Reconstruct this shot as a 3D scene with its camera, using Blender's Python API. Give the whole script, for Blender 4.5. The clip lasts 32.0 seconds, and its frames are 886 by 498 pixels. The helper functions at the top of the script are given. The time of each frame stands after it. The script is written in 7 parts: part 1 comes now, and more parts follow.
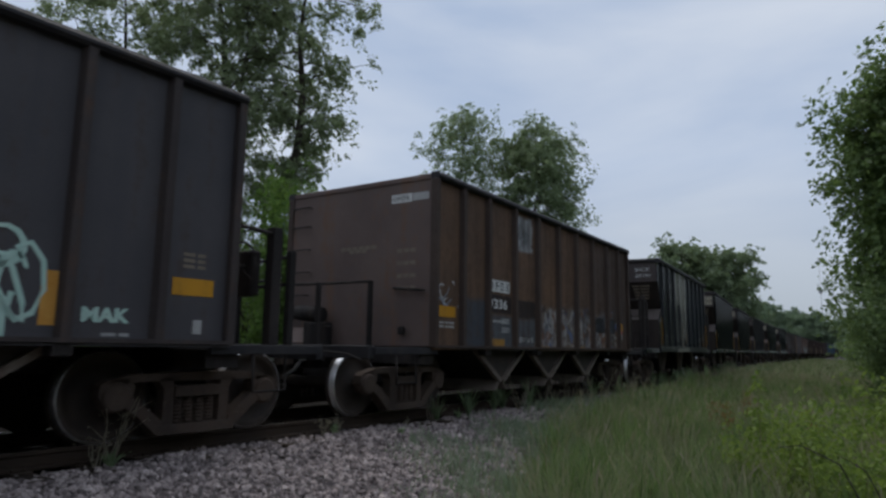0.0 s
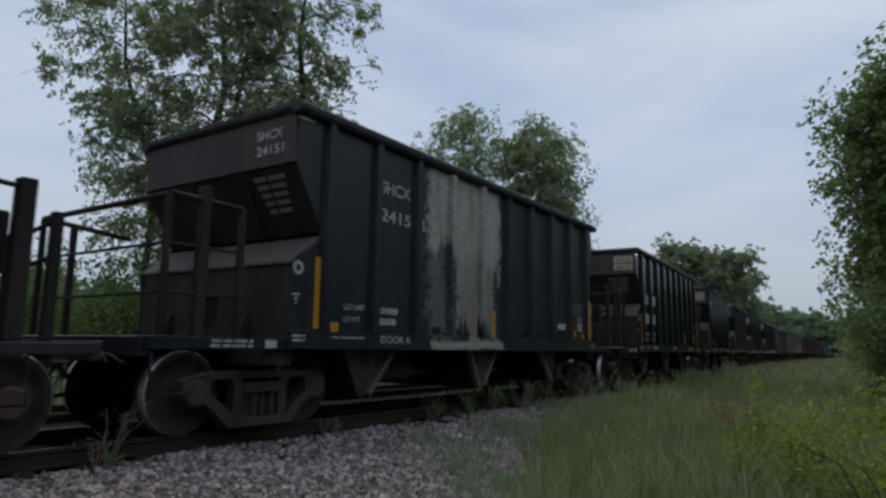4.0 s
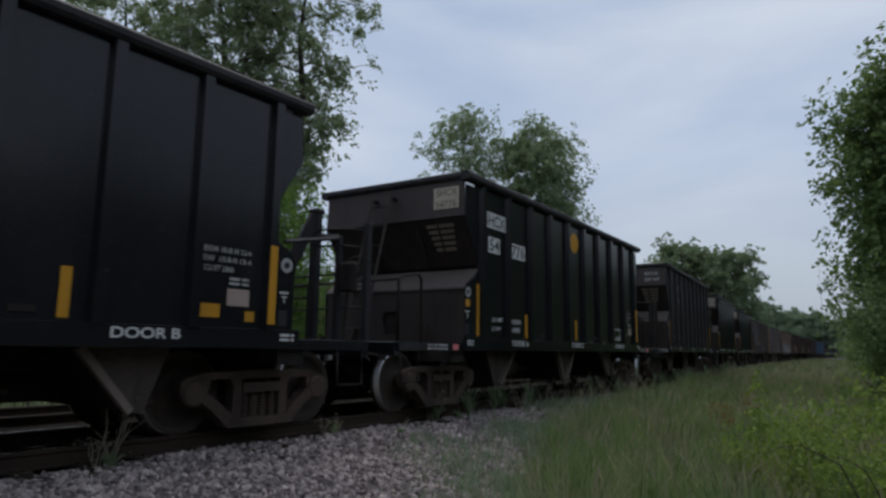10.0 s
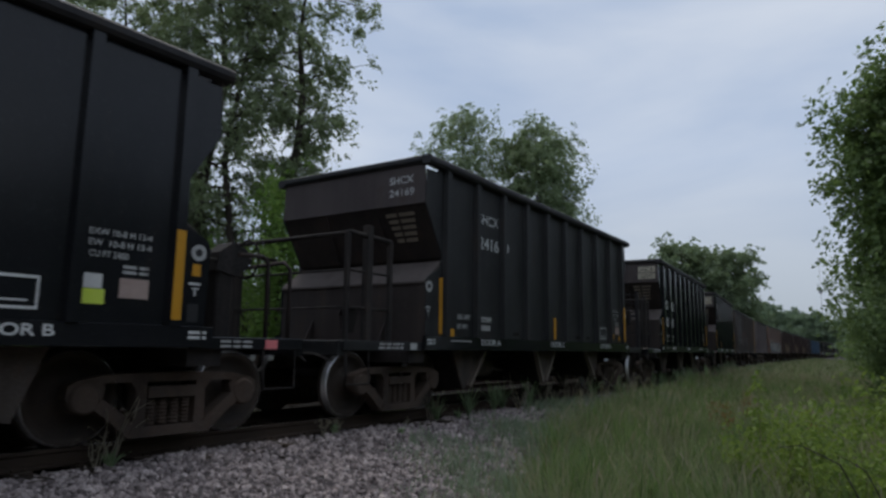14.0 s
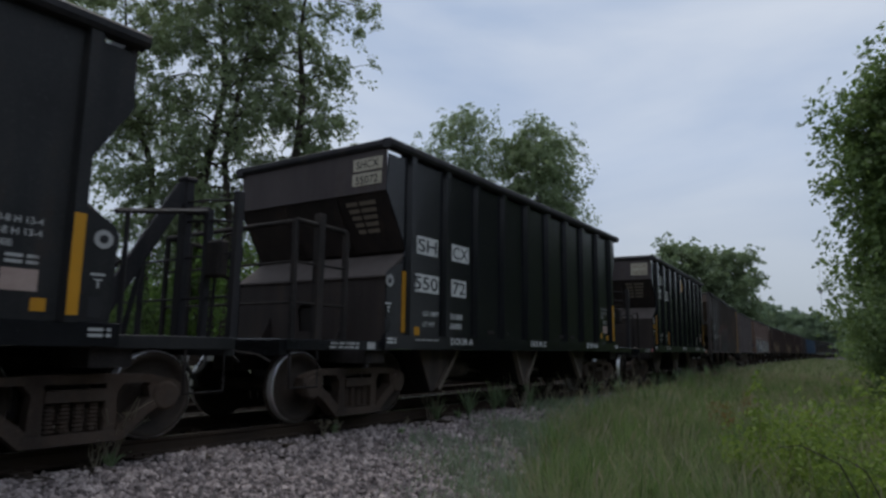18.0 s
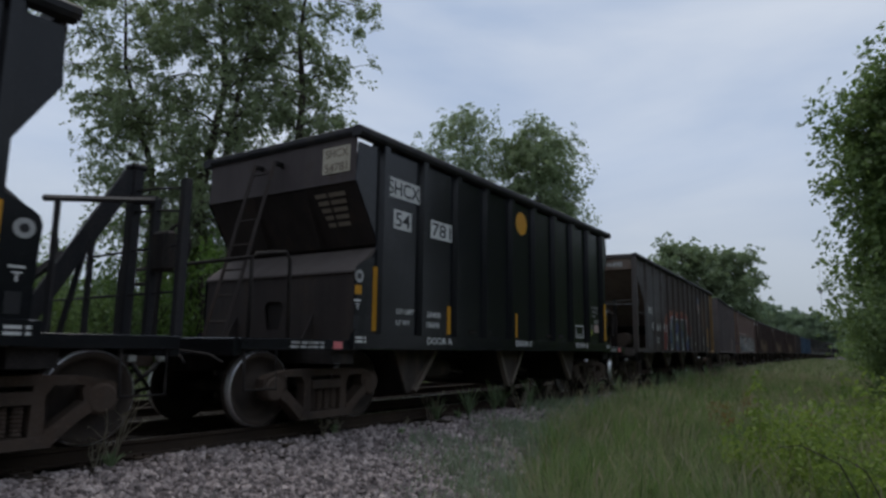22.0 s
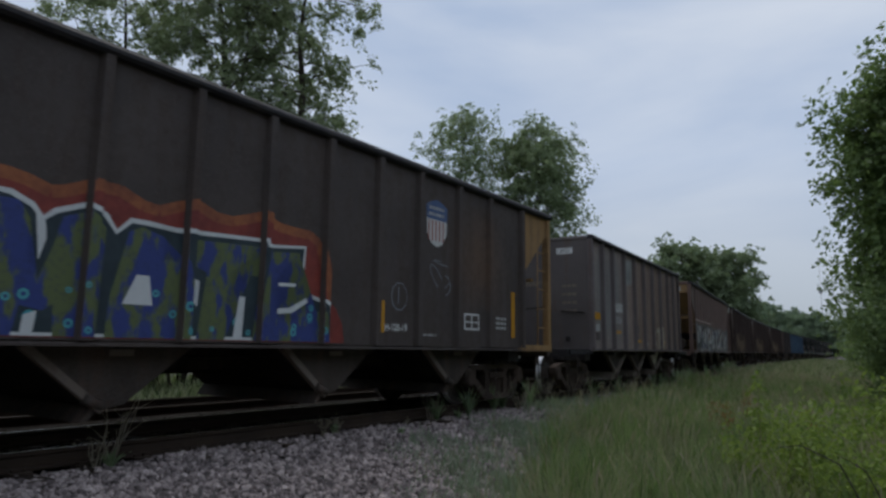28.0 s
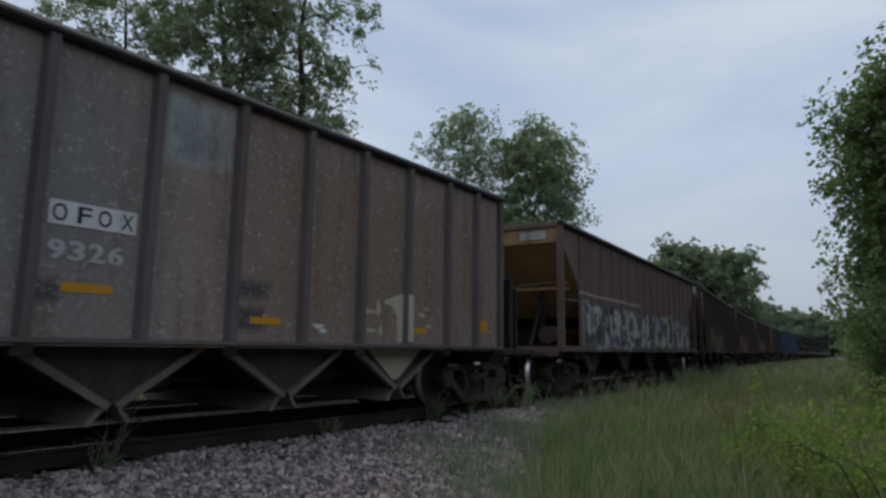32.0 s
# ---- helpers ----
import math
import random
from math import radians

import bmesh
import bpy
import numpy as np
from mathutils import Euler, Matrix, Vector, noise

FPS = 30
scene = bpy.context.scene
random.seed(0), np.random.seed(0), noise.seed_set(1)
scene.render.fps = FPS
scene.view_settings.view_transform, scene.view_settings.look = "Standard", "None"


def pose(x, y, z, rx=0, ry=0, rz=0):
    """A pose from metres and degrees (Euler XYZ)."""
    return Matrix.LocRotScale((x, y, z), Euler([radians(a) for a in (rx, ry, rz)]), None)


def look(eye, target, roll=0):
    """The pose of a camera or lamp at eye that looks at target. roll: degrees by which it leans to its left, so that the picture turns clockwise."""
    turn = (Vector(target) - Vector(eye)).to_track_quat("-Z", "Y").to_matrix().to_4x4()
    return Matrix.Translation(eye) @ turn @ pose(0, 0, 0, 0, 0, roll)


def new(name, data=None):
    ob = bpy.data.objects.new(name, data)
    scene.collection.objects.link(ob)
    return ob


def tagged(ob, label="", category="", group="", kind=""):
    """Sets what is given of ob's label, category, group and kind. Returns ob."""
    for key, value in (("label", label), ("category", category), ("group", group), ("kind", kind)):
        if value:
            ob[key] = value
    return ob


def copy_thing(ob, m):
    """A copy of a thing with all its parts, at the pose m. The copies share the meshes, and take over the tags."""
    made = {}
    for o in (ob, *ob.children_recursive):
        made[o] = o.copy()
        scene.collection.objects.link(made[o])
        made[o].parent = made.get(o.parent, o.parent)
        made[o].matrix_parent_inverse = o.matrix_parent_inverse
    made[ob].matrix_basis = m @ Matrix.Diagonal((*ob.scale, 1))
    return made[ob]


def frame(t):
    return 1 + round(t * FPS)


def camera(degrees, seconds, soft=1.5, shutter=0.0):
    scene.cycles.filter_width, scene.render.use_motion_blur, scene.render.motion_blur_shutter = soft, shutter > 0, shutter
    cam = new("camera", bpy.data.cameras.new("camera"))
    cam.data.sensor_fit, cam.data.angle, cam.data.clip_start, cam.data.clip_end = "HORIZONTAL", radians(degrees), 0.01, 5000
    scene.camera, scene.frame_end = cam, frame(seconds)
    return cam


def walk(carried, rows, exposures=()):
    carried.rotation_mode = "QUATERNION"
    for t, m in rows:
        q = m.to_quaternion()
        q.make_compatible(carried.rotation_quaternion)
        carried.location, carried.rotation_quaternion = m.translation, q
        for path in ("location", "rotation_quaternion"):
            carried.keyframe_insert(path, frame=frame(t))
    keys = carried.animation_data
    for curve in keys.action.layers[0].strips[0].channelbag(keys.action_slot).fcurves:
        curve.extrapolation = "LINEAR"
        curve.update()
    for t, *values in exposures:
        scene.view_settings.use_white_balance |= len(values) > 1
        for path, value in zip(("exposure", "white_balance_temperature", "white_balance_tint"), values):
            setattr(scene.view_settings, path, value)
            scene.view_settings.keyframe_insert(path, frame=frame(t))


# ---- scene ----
cam = camera(68.2, 32.0, soft=2.75, shutter=0.2)
EYE = (0.0, 0.0, 0.97)
CAM_POSE = Matrix(((0.58478, -0.12951, -0.80079, EYE[0]),
                   (-0.81109, -0.07760, -0.57975, EYE[1]),
                   (0.01294, 0.98854, -0.15042, EYE[2]),
                   (0, 0, 0, 1)))
walk(cam, [(0.0, CAM_POSE), (32.0, CAM_POSE)], exposures=[(0.0, 0.0), (32.0, 0.0)])

# ---- the line: x along the track, y across it towards the train, rail tops at z = 0 ----
SIDE_Y, HALF_W = 5.78, 1.625
CURVE_S = (-90, -30, 5, 20, 35, 50, 70, 100, 140, 200, 260)
CURVE_K = (0.0, 0.00095, 0.00316, 0.00547, 0.00099, -0.00204, -0.00135, 0.00017, -0.00043, -0.00054, -0.0003)
SPEED_T = tuple(range(0, 33, 2))
SPEED_V = (3.995, 3.947, 3.868, 3.812, 3.76, 3.664, 3.556, 3.565, 3.557, 3.524, 3.445, 3.504, 3.408, 3.424, 3.474, 3.455, 3.462)

_S = np.arange(-170.0, 420.0, 0.1)
_K = np.interp(_S, CURVE_S, CURVE_K)
_H = np.concatenate(([0], np.cumsum((_K[1:] + _K[:-1]) * 0.05)))
_H -= np.interp(0, _S, _H)
_HM = (_H[1:] + _H[:-1]) / 2
_X = np.concatenate(([0], np.cumsum(np.cos(_HM) * 0.1)))
_Y = np.concatenate(([0], np.cumsum(np.sin(_HM) * 0.1)))
_X -= np.interp(0, _S, _X)
_Y -= np.interp(0, _S, _Y)
_T = np.arange(0, 32.51, 0.05)
_V = np.interp(_T, SPEED_T, SPEED_V)
_D = np.concatenate(([0], np.cumsum((_V[1:] + _V[:-1]) * 0.025)))


def on_track(s, off=0.0):
    """The point off metres beyond the track's centre line at s along it, and the heading there."""
    h = float(np.interp(s, _S, _H))
    d = HALF_W + off
    return (float(np.interp(s, _S, _X)) - d * math.sin(h), SIDE_Y + float(np.interp(s, _S, _Y)) + d * math.cos(h), h)


def gone(t):
    """How far the train has come by t seconds."""
    return float(np.interp(t, _T, _D))


# ---- daylight: a dull overcast evening ----
world = bpy.data.worlds.new("overcast_sky")
scene.world = world
world.use_nodes = True
wn, wl = world.node_tree.nodes, world.node_tree.links
wn.clear()
w_out, w_bg = wn.new("ShaderNodeOutputWorld"), wn.new("ShaderNodeBackground")
w_sky, w_mix, w_scale = wn.new("ShaderNodeTexSky"), wn.new("ShaderNodeMix"), wn.new("ShaderNodeMix")
w_co, w_map = wn.new("ShaderNodeTexCoord"), wn.new("ShaderNodeMapping")
w_noise, w_ramp = wn.new("ShaderNodeTexNoise"), wn.new("ShaderNodeValToRGB")
w_sky.sky_type, w_sky.sun_disc = "NISHITA", False
w_sky.sun_elevation, w_sky.sun_rotation = radians(67.9), radians(36.9)
w_mix.data_type = w_scale.data_type = "RGBA"
w_map.inputs["Scale"].default_value = (1.0, 1.0, 3.2)
w_noise.inputs["Scale"].default_value, w_noise.inputs["Detail"].default_value, w_noise.inputs["Roughness"].default_value = 1.9, 7, 0.5
w_noise.inputs["Distortion"].default_value = 0.35
w_ramp.color_ramp.elements[0].position, w_ramp.color_ramp.elements[0].color = 0.33, (4.35, 5.3, 7.0, 1)
w_ramp.color_ramp.elements[1].position, w_ramp.color_ramp.elements[1].color = 0.66, (6.5, 7.1, 8.1, 1)
# the cloud sheet thickens greyly towards the horizon
w_sep, w_low = wn.new("ShaderNodeSeparateXYZ"), wn.new("ShaderNodeMapRange")
w_low.inputs[1].default_value, w_low.inputs[2].default_value, w_low.inputs[3].default_value, w_low.inputs[4].default_value = 0.0, 0.27, 0.9, 0.0
w_scale.inputs[7].default_value = (3.4, 3.95, 4.75, 1)
wl.new(w_co.outputs["Generated"], w_sep.inputs[0])
wl.new(w_sep.outputs[2], w_low.inputs[0])
wl.new(w_low.outputs[0], w_scale.inputs[0])
wl.new(w_ramp.outputs[0], w_scale.inputs[6])
w_mix.inputs[0].default_value = 0.9
w_bg.inputs["Strength"].default_value = 0.1
wl.new(w_co.outputs["Generated"], w_map.inputs["Vector"])
wl.new(w_map.outputs[0], w_noise.inputs["Vector"])
wl.new(w_noise.outputs[0], w_ramp.inputs[0])
wl.new(w_sky.outputs[0], w_mix.inputs[6])
wl.new(w_scale.outputs[2], w_mix.inputs[7])
wl.new(w_mix.outputs[2], w_bg.inputs["Color"])
wl.new(w_bg.outputs[0], w_out.inputs["Surface"])

sun = new("sun", bpy.data.lights.new("sun", "SUN"))
sun.data.energy, sun.data.angle, sun.data.color = 1.2, radians(40), (1.0, 0.95, 0.88)
sun.matrix_world = look((0, 0, 40), (-9, -12, 40 - 37))


# ---- materials ----
def shader(name, rough=0.7, metal=0.0, spec=0.5):
    m = bpy.data.materials.new(name)
    m.use_nodes = True
    b = m.node_tree.nodes["Principled BSDF"]
    b.inputs["Roughness"].default_value, b.inputs["Metallic"].default_value = rough, metal
    b.inputs["Specular IOR Level"].default_value = spec
    return m, m.node_tree.nodes, m.node_tree.links, b


def rgb(c):
    return (c[0], c[1], c[2], 1.0)


def noise_node(n, l, vec, scale, detail=4, stretch=None, rough=0.55):
    t = n.new("ShaderNodeTexNoise")
    t.inputs["Scale"].default_value, t.inputs["Detail"].default_value, t.inputs["Roughness"].default_value = scale, detail, rough
    if stretch:
        mp = n.new("ShaderNodeMapping")
        mp.inputs["Scale"].default_value = stretch
        l.new(vec, mp.inputs["Vector"])
        vec = mp.outputs[0]
    l.new(vec, t.inputs["Vector"])
    return t.outputs[0]


def span(n, l, val, a, b, lo=0.0, hi=1.0):
    r = n.new("ShaderNodeMapRange")
    r.inputs[1].default_value, r.inputs[2].default_value, r.inputs[3].default_value, r.inputs[4].default_value = a, b, lo, hi
    l.new(val, r.inputs[0])
    return r.outputs[0]


def calc(n, l, op, a, b):
    m = n.new("ShaderNodeMath")
    m.operation = op
    for i, v in enumerate((a, b)):
        if isinstance(v, (int, float)):
            m.inputs[i].default_value = v
        else:
            l.new(v, m.inputs[i])
    return m.outputs[0]


def blend(n, l, fac, a, b):
    m = n.new("ShaderNodeMix")
    m.data_type = "RGBA"
    if isinstance(fac, (int, float)):
        m.inputs[0].default_value = fac
    else:
        l.new(fac, m.inputs[0])
    for i, v in ((6, a), (7, b)):
        if isinstance(v, tuple):
            m.inputs[i].default_value = rgb(v)
        else:
            l.new(v, m.inputs[i])
    return m.outputs[2]


def relief(n, l, b, height, strength=0.3, dist=0.02):
    bp = n.new("ShaderNodeBump")
    bp.inputs["Strength"].default_value, bp.inputs["Distance"].default_value = strength, dist
    l.new(height, bp.inputs["Height"])
    l.new(bp.outputs[0], b.inputs["Normal"])


def surface(name, base, other, rough=0.8, metal=0.0, big=0.8, fine=30.0, bump=0.3, dist=0.01, lot=None, spec=0.4):
    """A plain surface in two colours at two scales; lot: how far single pieces differ."""
    m, n, l, b = shader(name, rough, metal, spec)
    co = n.new("ShaderNodeTexCoord").outputs["Object"]
    f1, f2 = noise_node(n, l, co, big, 5), noise_node(n, l, co, fine, 3)
    f = calc(n, l, "ADD", calc(n, l, "MULTIPLY", f1, 0.65), calc(n, l, "MULTIPLY", f2, 0.35))
    col = blend(n, l, span(n, l, f, 0.36, 0.62), base, other)
    if lot:
        r = n.new("ShaderNodeObjectInfo").outputs["Random"] if lot == "object" else n.new("ShaderNodeNewGeometry").outputs["Random Per Island"]
        hsv = n.new("ShaderNodeHueSaturation")
        l.new(span(n, l, r, 0, 1, 0.42, 1.6), hsv.inputs["Value"])
        l.new(span(n, l, r, 0, 1, 0.488, 0.512), hsv.inputs["Hue"])
        l.new(col, hsv.inputs["Color"])
        col = hsv.outputs[0]
    l.new(col, b.inputs["Base Color"])
    l.new(span(n, l, f2, 0.3, 0.7, rough - 0.1, min(1.0, rough + 0.1)), b.inputs["Roughness"])
    relief(n, l, b, f2, bump, dist)
    return m


def car_paint(name, base, worn, rust, rust_amount=0.25, rough=0.5, patches=(), dust=0.25, spec=0.25, flecks=None, tags=None):
    """Weathered paint of a railway car: cloudy fading, rust and dirt that ran down, and patches (x0, x1, z0, z1, colour, soft, ragged; negative ragged: they run down).
    flecks: the colour and amount of small bare or chalky chips."""
    m, n, l, b = shader(name, rough, 0.0, spec)
    co = n.new("ShaderNodeTexCoord").outputs["Object"]
    xyz = n.new("ShaderNodeSeparateXYZ")
    l.new(co, xyz.inputs[0])
    cloud = noise_node(n, l, co, 0.9, 6)
    streak = noise_node(n, l, co, 1.0, 6, (5.0, 5.0, 0.5))
    grain = noise_node(n, l, co, 42.0, 4)
    spots = noise_node(n, l, co, 7.0, 7, rough=0.7)
    col = blend(n, l, span(n, l, cloud, 0.35, 0.68), base, worn)
    for x0, x1, z0, z1, colour, soft, ragged in patches:
        wob = calc(n, l, "MULTIPLY", calc(n, l, "SUBTRACT", spots, 0.5), abs(ragged))
        wob2 = calc(n, l, "MULTIPLY", calc(n, l, "SUBTRACT", streak, 0.5), -ragged * 2.5) if ragged < 0 else calc(n, l, "MULTIPLY", calc(n, l, "SUBTRACT", cloud, 0.5), ragged)
        px, pz = calc(n, l, "ADD", xyz.outputs[0], wob), calc(n, l, "ADD", xyz.outputs[2], wob2)
        k = calc(n, l, "MULTIPLY", span(n, l, px, x0 - soft, x0 + soft), span(n, l, px, x1 - soft, x1 + soft, 1, 0))
        k2 = calc(n, l, "MULTIPLY", span(n, l, pz, z0 - soft, z0 + soft), span(n, l, pz, z1 - soft, z1 + soft, 1, 0))
        thin = span(n, l, calc(n, l, "ADD", calc(n, l, "MULTIPLY", streak, 0.6), calc(n, l, "MULTIPLY", spots, 0.4)), 0.36, 0.58, 0.35, 0.95) if ragged < 0 else 0.92
        col = blend(n, l, calc(n, l, "MULTIPLY", calc(n, l, "MULTIPLY", k, k2), thin), col, colour)
    if tags:  # layers of old spray paint: washed patches, dark fills and chalky strokes within x0, x1, z0, z1
        x0, x1, z0, z1, grain_size, pale = tags
        vec = n.new("ShaderNodeMapping")
        vec.inputs["Scale"].default_value = (1.0, 1.0, 0.8)
        l.new(co, vec.inputs["Vector"])

        def layer(seed, scale, detail, twist):
            t = n.new("ShaderNodeTexNoise")
            t.noise_dimensions = "4D"
            t.inputs["W"].default_value, t.inputs["Scale"].default_value = seed, scale
            t.inputs["Detail"].default_value, t.inputs["Distortion"].default_value = detail, twist
            l.new(vec.outputs[0], t.inputs["Vector"])
            return t.outputs[0]
        edge = calc(n, l, "MULTIPLY", calc(n, l, "SUBTRACT", layer(9.0, 2.0, 3, 0.5), 0.5), 0.7)
        zone = calc(n, l, "MULTIPLY", calc(n, l, "MULTIPLY", span(n, l, calc(n, l, "ADD", xyz.outputs[0], edge), x0 - 0.05, x0 + 0.05), span(n, l, calc(n, l, "ADD", xyz.outputs[0], edge), x1 - 0.05, x1 + 0.05, 1, 0)),
                    calc(n, l, "MULTIPLY", span(n, l, xyz.outputs[2], z0, z0 + 0.05), span(n, l, calc(n, l, "ADD", xyz.outputs[2], edge), z1 - 0.06, z1 + 0.04, 1, 0)))
        for seed, sc, lo, hi, colour, amount in ((1.0, 1.3, 0.40, 0.52, (0.16, 0.135, 0.115), 0.75), (2.0, 1.7, 0.50, 0.55, (0.15, 0.16, 0.19), 0.8), (3.0, 1.9, 0.56, 0.6, (0.045, 0.027, 0.02), 0.85), (5.0, 2.1, 0.57, 0.61, (0.2, 0.085, 0.035), 0.7), (7.5, 2.6, 0.56, 0.6, pale, 0.75), (4.0, 2.0, 0.6, 0.64, (0.08, 0.15, 0.34), 0.75)):
            col = blend(n, l, calc(n, l, "MULTIPLY", calc(n, l, "MULTIPLY", span(n, l, layer(seed, sc * grain_size, 3, 0.8), lo, hi), zone), amount), col, colour)
        for seed, wide, colour, amount in ((6.0, 0.03, (0.02, 0.018, 0.02), 0.7), (7.0, 0.022, pale, 0.8)):
            off = calc(n, l, "ABSOLUTE", calc(n, l, "SUBTRACT", layer(seed, 1.35 * grain_size, 0.5, 0.9), 0.5), 0.0)
            worn_off = span(n, l, spots, 0.36, 0.55)
            col = blend(n, l, calc(n, l, "MULTIPLY", calc(n, l, "MULTIPLY", calc(n, l, "MULTIPLY", span(n, l, off, wide * 0.6, wide * 1.5, 1, 0), worn_off), zone), amount), col, colour)
    rusty = calc(n, l, "MULTIPLY", span(n, l, calc(n, l, "ADD", calc(n, l, "MULTIPLY", streak, 0.6), calc(n, l, "MULTIPLY", spots, 0.4)), 0.62 - 0.35 * rust_amount, 0.76 - 0.2 * rust_amount), 0.85)
    col = blend(n, l, rusty, col, rust)
    grimy = calc(n, l, "MULTIPLY", span(n, l, calc(n, l, "ADD", calc(n, l, "MULTIPLY", streak, 0.5), calc(n, l, "MULTIPLY", grain, 0.5)), 0.42, 0.66), dust)
    col = blend(n, l, grimy, col, (0.14, 0.125, 0.115))
    if flecks:
        chips = noise_node(n, l, co, 30.0, 5, (1.0, 1.0, 0.8), 0.7)
        k = calc(n, l, "MULTIPLY", span(n, l, chips, 0.55, 0.66), span(n, l, spots, 0.38, 0.6))
        col = blend(n, l, calc(n, l, "MULTIPLY", k, flecks[3]), col, flecks[:3])
    l.new(col, b.inputs["Base Color"])
    l.new(span(n, l, calc(n, l, "ADD", grain, calc(n, l, "MULTIPLY", rusty, 0.7)), 0.3, 1.1, max(0.08, rough - 0.1), min(1, rough + 0.28)), b.inputs["Roughness"])
    relief(n, l, b, calc(n, l, "ADD", calc(n, l, "MULTIPLY", grain, 0.25), cloud), 0.25, 0.02)
    return m


def foliage(name, dark, light, big=0.35):
    """Leaves: colours drift through the crown and from leaf to leaf, and light comes through them."""
    m, n, l, b = shader(name, 0.55, 0.0, 0.3)
    co = n.new("ShaderNodeTexCoord").outputs["Object"]
    r = n.new("ShaderNodeNewGeometry").outputs["Random Per Island"]
    f = calc(n, l, "ADD", calc(n, l, "MULTIPLY", noise_node(n, l, co, big, 3), 0.6), calc(n, l, "MULTIPLY", r, 0.4))
    col = blend(n, l, span(n, l, f, 0.28, 0.72), dark, light)
    l.new(col, b.inputs["Base Color"])
    tr = n.new("ShaderNodeBsdfTranslucent")
    l.new(blend(n, l, 0.35, col, (0.16, 0.24, 0.04)), tr.inputs["Color"])
    mx = n.new("ShaderNodeMixShader")
    mx.inputs[0].default_value = 0.5
    l.new(b.outputs[0], mx.inputs[1])
    l.new(tr.outputs[0], mx.inputs[2])
    l.new(mx.outputs[0], n["Material Output"].inputs["Surface"])
    return m


CHORD_DARK = car_paint("scuffed_chord_paint", (0.016, 0.016, 0.019), (0.028, 0.027, 0.03), (0.05, 0.035, 0.026), 0.2, 0.65, dust=0.2, spec=0.22)
RUST, DARK_RUST = (0.10, 0.048, 0.026), (0.045, 0.026, 0.018)
BLACK_GREEN = car_paint("black_green_paint", (0.0085, 0.009, 0.0108), (0.014, 0.0145, 0.017), (0.02, 0.015, 0.012), 0.07, 0.1, dust=0.02, spec=0.32, flecks=(0.035, 0.036, 0.04, 0.4))
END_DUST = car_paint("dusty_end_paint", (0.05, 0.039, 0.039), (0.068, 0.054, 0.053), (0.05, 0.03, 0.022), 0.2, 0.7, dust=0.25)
# hood fronts and slope sheets are coloured darker than end sheets and hood tops
HOOD_DARK = car_paint("dark_hood_paint", (0.024, 0.018, 0.0165), (0.038, 0.028, 0.025), (0.055, 0.032, 0.02), 0.3, 0.75, dust=0.2)
SLOPE_DARK = car_paint("dark_slope_paint", (0.014, 0.0105, 0.0095), (0.024, 0.017, 0.0145), (0.045, 0.025, 0.016), 0.3, 0.8, dust=0.12)
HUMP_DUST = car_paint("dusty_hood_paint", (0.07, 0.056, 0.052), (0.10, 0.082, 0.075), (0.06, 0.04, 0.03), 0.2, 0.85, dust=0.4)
UNDERFRAME = car_paint("sooty_underframe", (0.010, 0.0085, 0.0085), (0.021, 0.017, 0.016), (0.045, 0.03, 0.022), 0.3, 0.8, dust=0.25)
CAST_STEEL = car_paint("dusty_cast_steel", (0.03, 0.0215, 0.0175), (0.095, 0.069, 0.053), (0.065, 0.036, 0.022), 0.4, 0.85, dust=0.25, flecks=(0.18, 0.135, 0.10, 0.5))
CHUTE = car_paint("rusty_chute_steel", (0.036, 0.029, 0.025), (0.075, 0.06, 0.05), RUST, 0.35, 0.85, dust=0.5)
# near-black that stands for the shade under and inside the cars
SHADE_BLACK = car_paint("sooty_bay", (0.012, 0.010, 0.009), (0.02, 0.016, 0.014), (0.04, 0.026, 0.02), 0.2, 0.9, dust=0.1)
BAY_PLATE = car_paint("sooty_bay_plate", (0.035, 0.03, 0.027), (0.055, 0.046, 0.04), RUST, 0.25, 0.85, dust=0.3)
FLANGE = car_paint("worn_chute_flange", (0.15, 0.122, 0.1), (0.22, 0.183, 0.152), RUST, 0.3, 0.8, dust=0.5)
WHEEL = surface("wheel_plate_steel", (0.022, 0.018, 0.016), (0.06, 0.044, 0.034), 0.75, 0.1, 3, 40)
TREAD = surface("polished_tread_steel", (0.75, 0.75, 0.76), (0.85, 0.85, 0.86), 0.42, 1.0, 5, 60, 0.05)
RAIL_SIDE = surface("rusty_rail", (0.032, 0.022, 0.016), (0.056, 0.038, 0.026), 0.85, 0.2, 2, 40)
RAIL_TOP = surface("polished_rail_head", (0.35, 0.34, 0.33), (0.45, 0.44, 0.43), 0.3, 1.0, 4, 50, 0.05)
TIE = surface("creosoted_tie", (0.022, 0.016, 0.012), (0.05, 0.038, 0.03), 0.9, 0, 4, 30, 0.6, lot="object")
WHITE = car_paint("white_stencil", (0.62, 0.62, 0.60), (0.72, 0.72, 0.70), (0.25, 0.22, 0.2), 0.12, 0.6, dust=0.2)
GREY_WHITE = car_paint("dirty_white_stencil", (0.38, 0.38, 0.37), (0.48, 0.48, 0.47), (0.14, 0.12, 0.11), 0.25, 0.7, dust=0.35)
INK = surface("black_lettering", (0.012, 0.012, 0.013), (0.02, 0.02, 0.022), 0.6, 0, 4, 50, 0.05)
YELLOW = car_paint("yellow_reflector", (0.50, 0.235, 0.012), (0.60, 0.29, 0.02), (0.26, 0.13, 0.02), 0.2, 0.5, dust=0.08)
LIME = surface("lime_label", (0.55, 0.68, 0.06), (0.6, 0.72, 0.1), 0.5, 0, 3, 30, 0.05)
